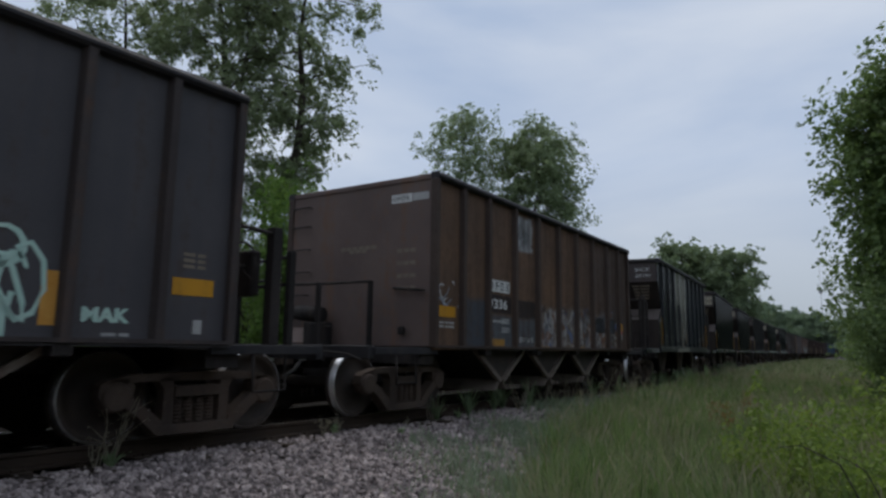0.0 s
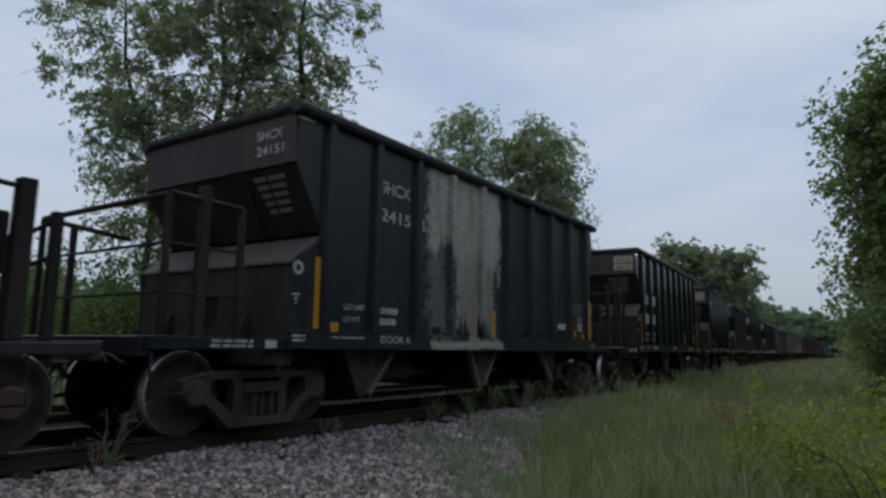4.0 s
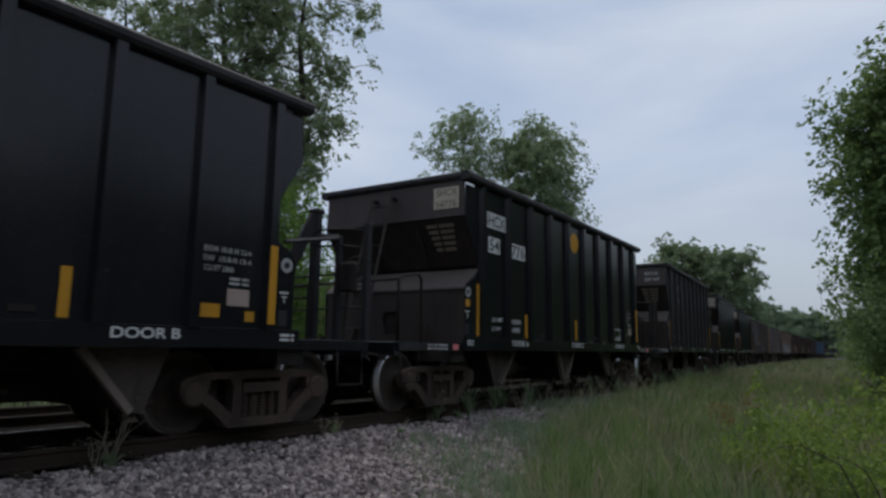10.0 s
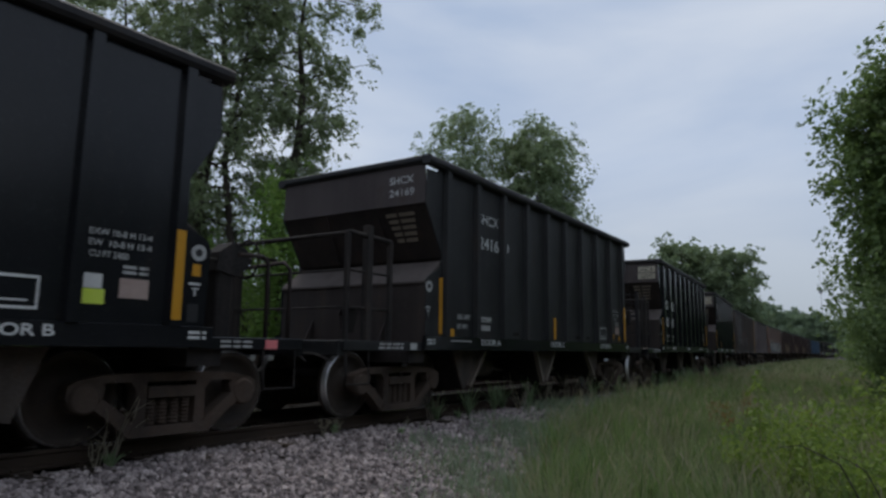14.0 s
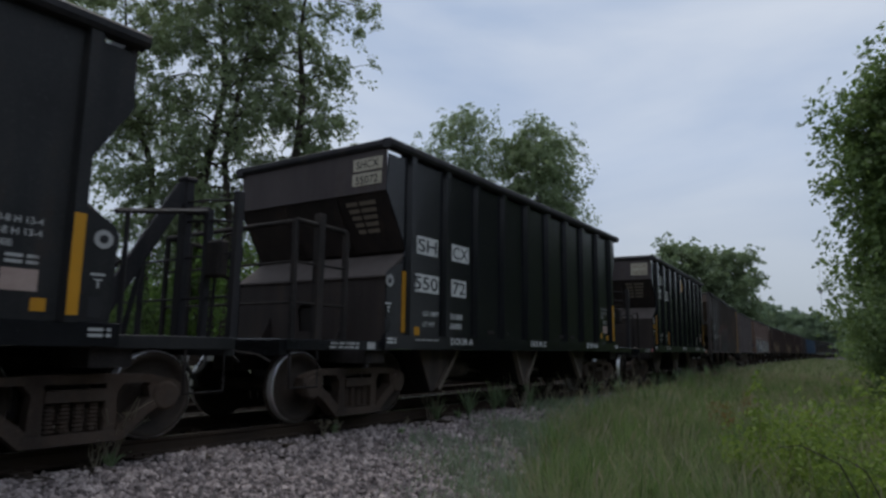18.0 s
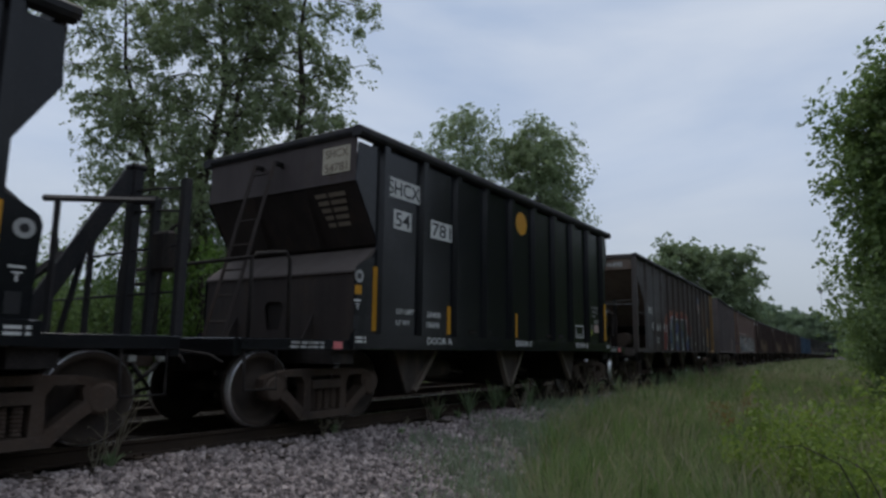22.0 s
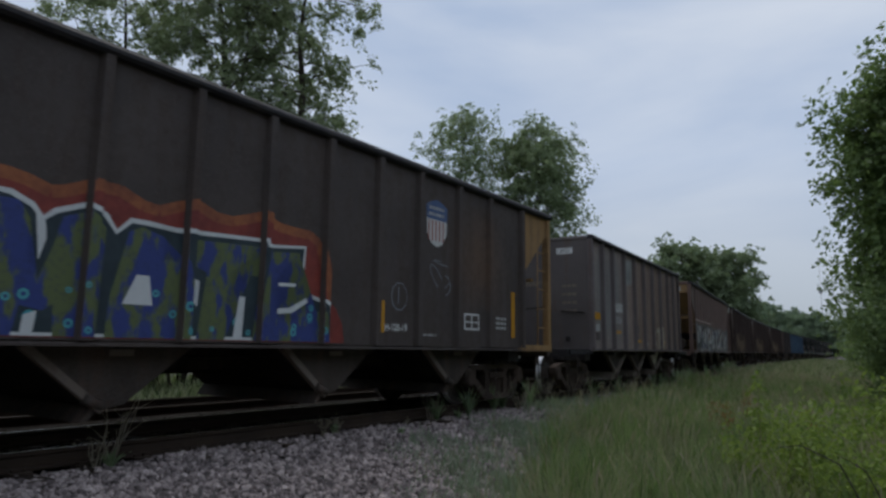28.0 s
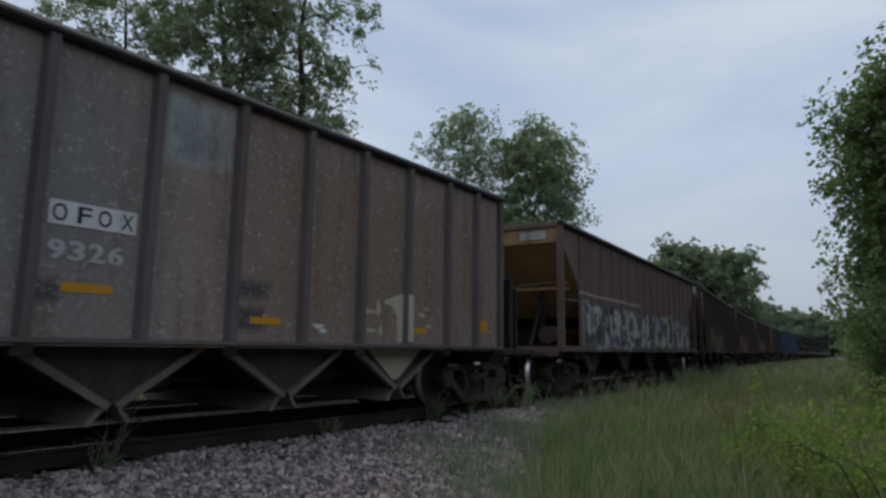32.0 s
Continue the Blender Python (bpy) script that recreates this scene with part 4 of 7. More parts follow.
def open_end_car(name, label, paint, post_paint, end_paint, n_stakes=13, chord=CHORD_DARK, stake_out=-1.625):
    """A long four-bay hopper whose end slopes stand open behind tall corner posts."""
    L, ov = 14.63, 0.95
    h = L / 2
    car = tagged(new(name), label, "freight car", "cars of the coal train")
    car_half[car.name] = h
    mid = [(1.19, 3.64), (1.19, 1.0), (L - 1.19, 1.0), (L - 1.19, 3.64)]
    for s in (-1, 1):
        bm = bmesh.new()
        prism(bm, [(u - h, z) for u, z in mid], s * 1.53, s * 1.55)
        part("side_sheet", bm, paint, car)
        for d, x in ((1, -h), (-1, h)):
            bm = bmesh.new()
            prism(bm, [(x + d * 0.06, 3.64), (x + d * 0.06, 3.3), (x + d * 0.2, 3.2), (x + d * 1.187, 2.32), (x + d * 1.187, 3.64)], s * 1.53, s * 1.55)
            part("gusset_sheet", bm, end_paint, car)
            blocks("corner_post", post_paint, car, (x, x + 0.11 * d, min(s * 1.46, s * 1.6), max(s * 1.46, s * 1.6), 1.04, 3.625) if d == 1 else (x - 0.11, x, min(s * 1.46, s * 1.6), max(s * 1.46, s * 1.6), 1.04, 3.625), bevel=0.01)
            blocks("end_sill", post_paint, car, (min(x, x + d * 1.25), max(x, x + d * 1.25), min(s * 1.5, s * 1.6), max(s * 1.5, s * 1.6), 0.94, 1.06))
        bm = bmesh.new()
        prism(bm, [(s * 1.5, 3.62), (s * 1.62, 3.62), (s * 1.65, 3.65), (s * 1.65, 3.69), (s * 1.61, 3.74), (s * 1.5, 3.74)], -h, h, "x")
        part("top_chord", bm, chord, car)
    stakes(car, [u - h for u in (LONG_STAKES if n_stakes == 13 else [1.19 + i * (L - 2.38) / (n_stakes - 1) for i in range(n_stakes)])], -1.548, stake_out, 1.0, 3.625, paint, 0.09)
    for s, x in ((1, -h), (-1, h)):
        bm = bmesh.new()
        prism(bm, [(x + s * 0.1, 3.28), (x + s * 2.55, 1.05), (x + s * 2.6, 1.05), (x + s * 0.1, 3.34)], -1.525, 1.525)
        part("slope_sheet", bm, end_paint, car)
        blocks("end_sheet", end_paint, car, (min(x + s * 0.05, x + s * 0.09), max(x + s * 0.05, x + s * 0.09), -1.45, 1.45, 3.28, 3.64))
        blocks("end_chord", post_paint, car, (min(x, x + s * 0.11), max(x, x + s * 0.11), -1.5, 1.5, 3.61, 3.72), bevel=0.012)
        for y in (-0.12, 0.45):
            blocks("end_post", post_paint, car, (min(x + s * 0.02, x + s * 0.1), max(x + s * 0.02, x + s * 0.1), y - 0.05, y + 0.05, 1.04, 3.3))
        for y in (-0.7, 0.7):
            bm = bmesh.new()
            prism(bm, [(x + s * 0.95, 1.04), (x + s * 1.07, 1.04), (x + s * 1.07, 2.44), (x + s * 0.95, 2.54)], y - 0.05, y + 0.05)
            tube(bm, [(x + s * 0.3, y, 1.06), (x + s * 1.0, y, 2.1)], 0.05, 4)
            part("slope_strut", bm, UNDERFRAME, car)
        blocks("cross_beam", post_paint, car, (min(x + s * 0.02, x + s * 0.09), max(x + s * 0.02, x + s * 0.09), -0.15, 1.46, 2.28, 2.36), (min(x + s * 0.6, x + s * 0.66), max(x + s * 0.6, x + s * 0.66), -1.5, 1.5, 2.3, 2.36))
        if s == 1:
            bars("grab_rail", post_paint, car, 0.022, [(x + 0.06, -0.1, 2.32), (x + 0.08, -1.4, 2.4), (x + 0.5, -1.53, 2.42)], [(x + 0.05, -1.53, 2.06), (x + 1.19, -1.53, 2.06)])
        else:
            bars("grab_rail", post_paint, car, 0.014, *[[(x + s * 0.05, -1.53, z), (x + s * 0.46, -1.53, z)] for z in (1.4, 1.78, 2.16, 2.54, 2.9)], [(x + s * 0.46, -1.53, 1.05), (x + s * 0.46, -1.53, 3.05)])
        blocks("platform", UNDERFRAME, car, (min(x, x + s * 1.3), max(x, x + s * 1.3), -1.45, 1.45, 0.96, 1.03))
        bm = bmesh.new()
        tube(bm, [(x + s * 0.55, -1.0, 1.3), (x + s * 1.2, -1.0, 1.3)], 0.2, 14)
        part("reservoir", bm, CAST_STEEL, car, "dusty air reservoir under the slope")
        bm = bmesh.new()
        box(bm, min(x + s * 0.4, x + s * 0.75), max(x + s * 0.4, x + s * 0.75), 0.1, 0.5, 1.03, 1.75, 0.03)
        tube(bm, [(x + s * 0.5, 0.3, 1.7), (x + s * 0.9, 0.3, 2.2)], 0.06, 8)
        part("brake_valve", bm, UNDERFRAME, car)
        blocks("end_beam", post_paint, car, (min(x - s * 0.02, x - s * 0.12), max(x - s * 0.02, x - s * 0.12), -1.5, 1.5, 0.84, 1.04), bevel=0.012)
        bars("step", UNDERFRAME, car, 0.02, [(x + s * 0.08, -1.53, 0.95), (x + s * 0.08, -1.55, 0.42), (x + s * 0.48, -1.55, 0.42), (x + s * 0.48, -1.53, 0.95)], [(x + s * 0.08, -1.55, 0.68), (x + s * 0.48, -1.55, 0.68)])
        blocks("bolster_beam", UNDERFRAME, car, (x + s * 1.31 - 0.2, x + s * 1.31 + 0.2, -1.45, 1.45, 0.76, 0.94))
        add_coupler(car, x - s * 0.1, -s, ov - 0.1)
        if s == -1:
            hand_wheel(car, x + 0.1, -0.5, 1.9)
    underframe(car, h, ov, paint, 0.975)
    for a in (2.97, 5.87, 8.77, 11.67):
        for b in (a - 1.45, a + 1.45):
            bm = bmesh.new()
            prism(bm, [(a - h, 1.11), (b - h, 1.7), (b - h, 1.73), (a - h, 1.14)], -1.525, 1.525)
            part("floor_sheet", bm, SLOPE_DARK, car)
    for a in (2.97, 5.87, 8.77, 11.67):
        p = [(u - h, z) for u, z in ((a - 0.85, 1.1), (a - 0.85, 0.96), (a - 0.12, 0.36), (a + 0.12, 0.40), (a + 0.85, 0.96), (a + 0.85, 1.1))]
        bay = chute(car, p, CHUTE, ((p[1], p[2]),))
        bm = bmesh.new()
        prism(bm, [(a - h - 0.1, 0.42), (a - h - 0.22, 0.28), (a - h - 0.3, 0.26), (a - h - 0.2, 0.4)], -1.25, 1.2)
        tube(bm, [(a - h - 0.3, -1.28, 0.48), (a - h - 0.12, -1.28, 0.40)], 0.05, 8)
        part("discharge_door", bm, CHUTE, bay)
        blocks("bay_plate", FLANGE, bay, (a - h - 0.1, a - h + 0.14, -1.3, -1.285, 0.86, 0.92))
    for x in (-h + 1.31, h - 1.31):
        add_truck(car, x)
    return car


PAINTED = ("side_sheet", "side_stake", "end_chord", "end_beam", "platform_sill")


def repaint(car, material, names=PAINTED):
    for o in car.children:
        if o.name.split(".")[0] in names:
            o.material_slots[0].link = "OBJECT"
            o.material_slots[0].material = material


def another(car, label):
    ob = copy_thing(car, Matrix.Identity(4))
    car_half[ob.name] = car_half[car.name]
    return tagged(ob, label)


# ---- the train, from the leading car back: (car, where its leading end is on the line at 0 s) ----
TRAIN = []


def reflector(car, u, z0, z1, w=0.1, y=-1.566):
    return side_plate(car, "reflector", u - w / 2, u + w / 2, z0, z1, YELLOW, y, 0.006, "yellow reflective strip")


def sloped_markings(car, marks, dot=False, plates=WHITE, strips=(2.61, 4.51), load="231000", tare="55000", framed=False, doors="ABC"):
    """Stencils of a sloped-end car: marks are (text, u0, u1, z0, z1, boxed)."""
    h = car_half[car.name]
    for text, u0, u1, z0, z1, boxed in marks:
        if boxed:
            side_plate(car, "marking_plate", u0 - 0.03, u1 + 0.03, z0 - 0.035, z1 + 0.035, plates, -1.553, 0.006)
            side_text(car, text, u0, u1, z0, z1, INK, -1.5625)
        else:
            side_text(car, text, u0, u1, z0, z1, plates, -1.557)
    reflector(car, 0.49, 1.19, 2.06, 0.12, -1.552)
    for u in strips:
        reflector(car, u, 1.19, 1.63, 0.095, -1.552)
    reflector(car, 9.138, 1.21, 2.09, 0.1, -1.6255)
    side_text(car, "LD LMT", 0.96, 1.37, 1.45, 1.52, plates, -1.557)
    side_text(car, "LT WT", 0.96, 1.28, 1.29, 1.36, plates, -1.557)
    side_text(car, load, 1.63, 2.07, 1.43, 1.515, WHITE, -1.557)
    side_text(car, tare, 1.68, 2.04, 1.28, 1.365, WHITE, -1.557)
    for text, u0, u1 in (("DOOR A", 1.66, 2.33), ("DOOR C", 4.50, 5.18), ("DOOR B", 7.37, 8.06)):
        if text[-1] in doors:
            side_text(car, text, u0, u1, 1.03, 1.13, plates, -1.604)
    side_text(car, "EXW 10-8 H 13-4", 8.29, 8.88, 1.94, 2.0, GREY_WHITE, -1.557)
    side_text(car, "EW  10-8 H 13-4", 8.29, 8.88, 1.84, 1.9, GREY_WHITE, -1.557)
    side_text(car, "CU FT 2400", 8.3, 8.66, 1.74, 1.8, GREY_WHITE, -1.557)
    side_plate(car, "label", 8.60, 8.88, 1.39, 1.57, BUFF, -1.552, 0.004)
    side_bars(car, 8.62, 8.87, 1.6, 1.7, GREY_WHITE, 2, -1.553)
    for u in (0.12, 9.36):
        side_text(car, "T", u - 0.03, u + 0.05, 1.46, 1.54, plates, -1.557)
        side_bars(car, u - 0.06, u + 0.1, 1.56, 1.6, plates, 1, -1.553)
        side_bars(car, u - 0.06, u + 0.14, 1.02, 1.12, plates, 2, -1.602)
        bm = bmesh.new()
        prism(bm, [(u + 0.03 - h + 0.085 * math.cos(k * math.tau / 24), 1.90 + 0.085 * math.sin(k * math.tau / 24)) for k in range(24)], -1.555, -1.551)
        lbl = part("round_label", bm, GREY_WHITE, car)
        bm = bmesh.new()
        prism(bm, [(u + 0.03 - h + 0.04 * math.cos(k * math.tau / 12), 1.90 + 0.04 * math.sin(k * math.tau / 12)) for k in range(12)], -1.559, -1.5555)
        part("label_print", bm, INK, lbl)
    # valve pocket and stencils low on the hood side and the platform sill
    blocks("pocket", INK, car, (0.06 - h, 0.17 - h, -1.556, -1.551, 1.2, 1.38), (9.3 - h, 9.42 - h, -1.556, -1.551, 1.2, 1.38))
    for i in range(2):
        side_bars(car, -1.0 + 0.02 * i, -0.45, 0.945 + i * 0.05, 0.995 + i * 0.05, GREY_WHITE, 1, -1.543)
    side_plate(car, "sill_label", -0.28, -0.12, 0.95, 1.04, PINK if dot else GREY_WHITE, -1.541, 0.004)
    if dot:
        side_plate(car, "sill_label", 10.3, 10.47, 0.94, 1.04, PINK, -1.541, 0.004)
        for i in range(2):
            side_bars(car, 9.72, 10.12, 0.945 + i * 0.05, 0.985 + i * 0.05, GREY_WHITE, 1, -1.543)
        bm = bmesh.new()
        prism(bm, [(4.84 - h + 0.225 * math.cos(k * math.tau / 40), 3.38 + 0.225 * math.sin(k * math.tau / 40)) for k in range(40)], -1.556, -1.551)
        part("yellow_dot", bm, YELLOW, car, "painted yellow disc")
        side_plate(car, "label", 8.22, 8.44, 1.46, 1.59, WHITE, -1.552, 0.004)
        side_plate(car, "label", 8.23, 8.47, 1.32, 1.455, LIME, -1.552, 0.004, "lime-yellow label")
        side_plate(car, "label", 0.07, 0.20, 1.66, 1.78, YELLOW, -1.552, 0.004)
        side_plate(car, "label", 9.33, 9.42, 1.66, 1.78, YELLOW, -1.552, 0.004)
    if dot or framed:
        bm = bmesh.new()
        for a, b, z0, z1 in ((7.49, 7.93, 1.50, 1.525), (7.49, 7.93, 1.245, 1.27), (7.49, 7.51, 1.27, 1.50), (7.91, 7.93, 1.27, 1.50)):
            box(bm, a - h, b - h, -1.555, -1.551, z0, z1)
        box(bm, 7.57 - h, 7.85 - h, -1.555, -1.551, 1.31, 1.325)
        part("stencil_frame", bm, plates, car)
    if not dot:
        side_plate(car, "label", 0.73, 0.87, 1.15, 1.28, YELLOW, -1.552, 0.004)
        side_plate(car, "label", 8.29, 8.52, 1.26, 1.4, YELLOW, -1.552, 0.004)
        side_plate(car, "label", 8.84, 8.96, 1.23, 1.34, YELLOW, -1.552, 0.004)
        side_bars(car, 0.71, 1.35, 1.07, 1.11, GREY_WHITE, 1, -1.602)
    # number boards and small print on the leading end
    return car


def end_board(car, text, number, boxed, one=False, x_off=0.03):
    x = -car_half[car.name] + x_off
    if boxed:
        if one:
            blocks("end_plate", CREAM_BOARD, car, (x - 0.008, x, -1.43, -0.93, 3.32, 3.69))
        else:
            blocks("end_plate", CREAM_BOARD, car, (x - 0.008, x, -1.46, -0.92, 3.51, 3.69), (x - 0.008, x, -1.45, -0.91, 3.29, 3.47))
        end_text(car, text, -0.98, -1.40, 3.54, 3.66, FADED_INK if one else INK, x - 0.012)
        end_text(car, number, -0.97, -1.39, 3.34 if one else 3.31, 3.46 if one else 3.43, FADED_INK if one else INK, x - 0.012)
    else:
        end_text(car, text, -0.85, -1.32, 3.52, 3.64, GREY_WHITE, x - 0.012)
        end_text(car, number, -0.85, -1.34, 3.32, 3.44, GREY_WHITE, x - 0.012)
    bm = bmesh.new()
    for i in range(5):
        k = 0.12 + i * 0.12
        px, z = x + 0.03 + 0.46 * k, 3.15 - 0.78 * k
        for y0, y1 in ((-1.28 + 0.02 * i, -0.98), (-0.94, -0.72 - 0.02 * i)):
            v = [bm.verts.new(p) for p in ((px - 0.02, y0, z + 0.02), (px - 0.02, y1, z + 0.02), (px + 0.012, y1, z - 0.034), (px + 0.012, y0, z - 0.034))]
            bm.faces.new(v)
    part("small_lettering", bm, FADED_INK, car)


CREAM_BOARD = car_paint("yellowed_board", (0.40, 0.36, 0.27), (0.5, 0.45, 0.35), (0.2, 0.16, 0.12), 0.15, 0.7, dust=0.15)
FADED_INK = surface("faded_stencil", (0.16, 0.13, 0.10), (0.22, 0.18, 0.14), 0.8, 0, 4, 50, 0.05)

STREAKED = car_paint("streaked_black_paint", (0.008, 0.010, 0.013), (0.014, 0.018, 0.024), (0.03, 0.02, 0.015), 0.16, 0.36, dust=0.12, flecks=(0.055, 0.062, 0.075, 0.5),
                     patches=((0.0, 4.4, 1.0, 3.6, (0.02, 0.025, 0.034), 0.5, 1.2), (-2.0, 0.2, 2.5, 4.1, (0.44, 0.43, 0.375), 0.1, -0.7), (-1.25, 0.05, 1.15, 2.8, (0.36, 0.345, 0.295), 0.12, -1.1), (-0.2, 0.25, 2.3, 3.7, (0.4, 0.4, 0.37), 0.06, -0.8), (-2.0, -1.5, 1.1, 2.6, (0.16, 0.16, 0.15), 0.12, -1.4), (-1.95, 0.3, 0.98, 1.1, (0.38, 0.355, 0.31), 0.03, 0.2), (-0.72, -0.64, 1.2, 1.9, (0.2, 0.11, 0.05), 0.08, -0.5), (3.2, 4.4, 1.0, 1.6, (0.035, 0.024, 0.018), 0.2, 0.8)))
BROWN = car_paint("oxide_brown_paint", (0.10, 0.06, 0.038), (0.16, 0.09, 0.052), (0.05, 0.031, 0.024), 0.45, 0.65, dust=0.12, flecks=(0.24, 0.12, 0.055, 0.5), tags=(-0.95, 4.15, 1.02, 1.84, 1.35, (0.40, 0.39, 0.38)),
                  patches=((-1.93, -1.2, 2.86, 3.5, (0.36, 0.38, 0.385), 0.03, 0.3), (-1.75, -1.35, 3.0, 3.4, (0.1, 0.11, 0.115), 0.12, 0.9), (-3.02, -2.1, 1.6, 1.93, (0.010, 0.010, 0.012), 0.02, 0.04), (-1.98, -1.08, 1.55, 1.9, (0.010, 0.010, 0.012), 0.02, 0.04),
                           (-3.9, -3.05, 0.95, 1.8, (0.05, 0.062, 0.078), 0.05, 0.2), (-3.0, -1.08, 0.95, 1.56, (0.085, 0.10, 0.115), 0.04, 0.2), (-2.83, -2.37, 1.02, 1.15, (0.40, 0.20, 0.03), 0.02, 0.08), (-0.98, 3.6, 1.0, 1.8, (0.15, 0.12, 0.095), 0.1, 0.6), (1.15, 1.85, 1.15, 1.75, (0.24, 0.23, 0.215), 0.1, 0.7), (-0.62, -0.3, 1.1, 1.75, (0.17, 0.165, 0.17), 0.06, 0.5),
                           (-0.85, -0.41, 1.0, 1.14, (0.42, 0.22, 0.04), 0.02, 0.1), (1.03, 1.6, 1.0, 1.12, (0.36, 0.19, 0.04), 0.03, 0.15), (3.0, 5.0, 1.0, 3.7, (0.055, 0.047, 0.047), 0.7, 0.8), (1.6, 5.0, 2.05, 3.7, (0.085, 0.06, 0.05), 0.6, 0.8)))
SLATE = car_paint("slate_paint", (0.055, 0.053, 0.06), (0.075, 0.07, 0.076), (0.055, 0.036, 0.03), 0.2, 0.6, dust=0.2)
PLUM_STAKE = car_paint("plum_stake_paint", (0.035, 0.028, 0.028), (0.05, 0.038, 0.036), RUST, 0.25, 0.65, dust=0.25)
BROWN_STAKE = car_paint("brown_stake_paint", (0.045, 0.03, 0.025), (0.07, 0.045, 0.034), DARK_RUST, 0.3, 0.65, dust=0.25)
BROWN_END = car_paint("brown_end_paint", (0.115, 0.083, 0.075), (0.155, 0.112, 0.097), (0.19, 0.09, 0.045), 0.34, 0.75, dust=0.3, flecks=(0.2, 0.15, 0.12, 0.3))
GREY = car_paint("worn_grey_paint", (0.25, 0.18, 0.15), (0.31, 0.245, 0.21), (0.125, 0.078, 0.06), 0.3, 0.7, dust=0.15, flecks=(0.52, 0.49, 0.47, 0.95),
                 patches=((-4.6, -2.0, 1.0, 3.5, (0.2, 0.195, 0.192), 0.6, 1.2), (-1.92, -1.1, 2.8, 3.48, (0.33, 0.365, 0.355), 0.04, 0.3), (-1.8, -1.2, 2.9, 3.3, (0.2, 0.22, 0.22), 0.1, 1.0), (-0.9, 4.7, 1.0, 3.6, (0.215, 0.15, 0.113), 0.7, 0.8), (-1.0, -0.5, 1.5, 1.68, (0.06, 0.06, 0.062), 0.05, 0.3), (-1.0, -0.55, 1.14, 1.4, (0.06, 0.06, 0.062), 0.05, 0.15), (-3.0, -2.75, 1.3, 1.5, (0.06, 0.06, 0.062), 0.05, 0.15)))
GREY_STAKE = car_paint("grey_stake_paint", (0.105, 0.088, 0.09), (0.15, 0.128, 0.128), RUST, 0.25, 0.75, dust=0.3)
GREY_END = car_paint("dark_grey_end_paint", (0.096, 0.082, 0.08), (0.128, 0.11, 0.106), (0.12, 0.07, 0.045), 0.25, 0.75, dust=0.3, flecks=(0.2, 0.18, 0.16, 0.3))
CHARCOAL = car_paint("charcoal_paint", (0.056, 0.046, 0.043), (0.082, 0.067, 0.061), (0.05, 0.033, 0.026), 0.42, 0.65, dust=0.25, flecks=(0.14, 0.12, 0.105, 0.4),
                     patches=((4.0, 5.2, 1.9, 3.0, (0.12, 0.075, 0.05), 0.4, 1.0), (-7.2, -3.4, 1.9, 3.6, (0.125, 0.12, 0.12), 0.4, 0.8), (-6.2, -5.2, 1.1, 2.3, (0.12, 0.125, 0.13), 0.3, 0.4)))
OCHRE = car_paint("ochre_paint", (0.27, 0.16, 0.065), (0.35, 0.21, 0.085), (0.14, 0.075, 0.035), 0.3, 0.7, dust=0.3)
OPEN_END = car_paint("sooty_brown_end_paint", (0.13, 0.095, 0.076), (0.19, 0.14, 0.11), RUST, 0.3, 0.8, dust=0.3)
RED_BROWN = car_paint("faded_red_brown_paint", (0.125, 0.078, 0.064), (0.165, 0.107, 0.09), DARK_RUST, 0.25, 0.75, dust=0.2,
                      patches=((-6.12, 6.1, 1.0, 2.12, (0.105, 0.118, 0.112), 0.08, 0.5), (-6.2, -0.9, 2.24, 2.3, (0.42, 0.32, 0.29), 0.02, 0.1), (-5.0, -2.0, 1.02, 1.14, (0.36, 0.34, 0.32), 0.05, 0.5)), tags=(-6.0, 5.6, 1.05, 2.05, 0.85, (0.46, 0.46, 0.44)))
DEEP_BROWN = car_paint("deep_brown_paint", (0.04, 0.026, 0.023), (0.058, 0.038, 0.033), DARK_RUST, 0.25, 0.8, dust=0.1,
                       patches=((-4.5, 1.0, 1.1, 1.9, (0.16, 0.12, 0.08), 0.2, 2.5),))
BLUE = car_paint("faded_blue_paint", (0.035, 0.07, 0.115), (0.05, 0.095, 0.15), DARK_RUST, 0.15, 0.65, dust=0.2)



def blotches(car, material, spots, seed, y=-1.5525):
    """Sprayed patches of uneven outline on the near side: (u, z, width, height) each."""
    rnd = random.Random(seed)
    h = car_half[car.name]
    for k, (u, z, w, ht) in enumerate(spots):
        bm = bmesh.new()
        n, ph = 16, rnd.uniform(0, 6)
        ring = []
        for i in range(n):
            a = i * math.tau / n
            r = 1 + 0.22 * math.sin(3 * a + ph) + 0.16 * math.sin(5 * a + 2 * ph) + rnd.uniform(-0.09, 0.09)
            ring.append((u - h + 0.5 * w * r * math.cos(a), max(1.025, z + 0.5 * ht * r * math.sin(a))))
        prism(bm, ring, y - 0.0015 - 0.0001 * k, y)
        part("spray_patch", bm, material, car)


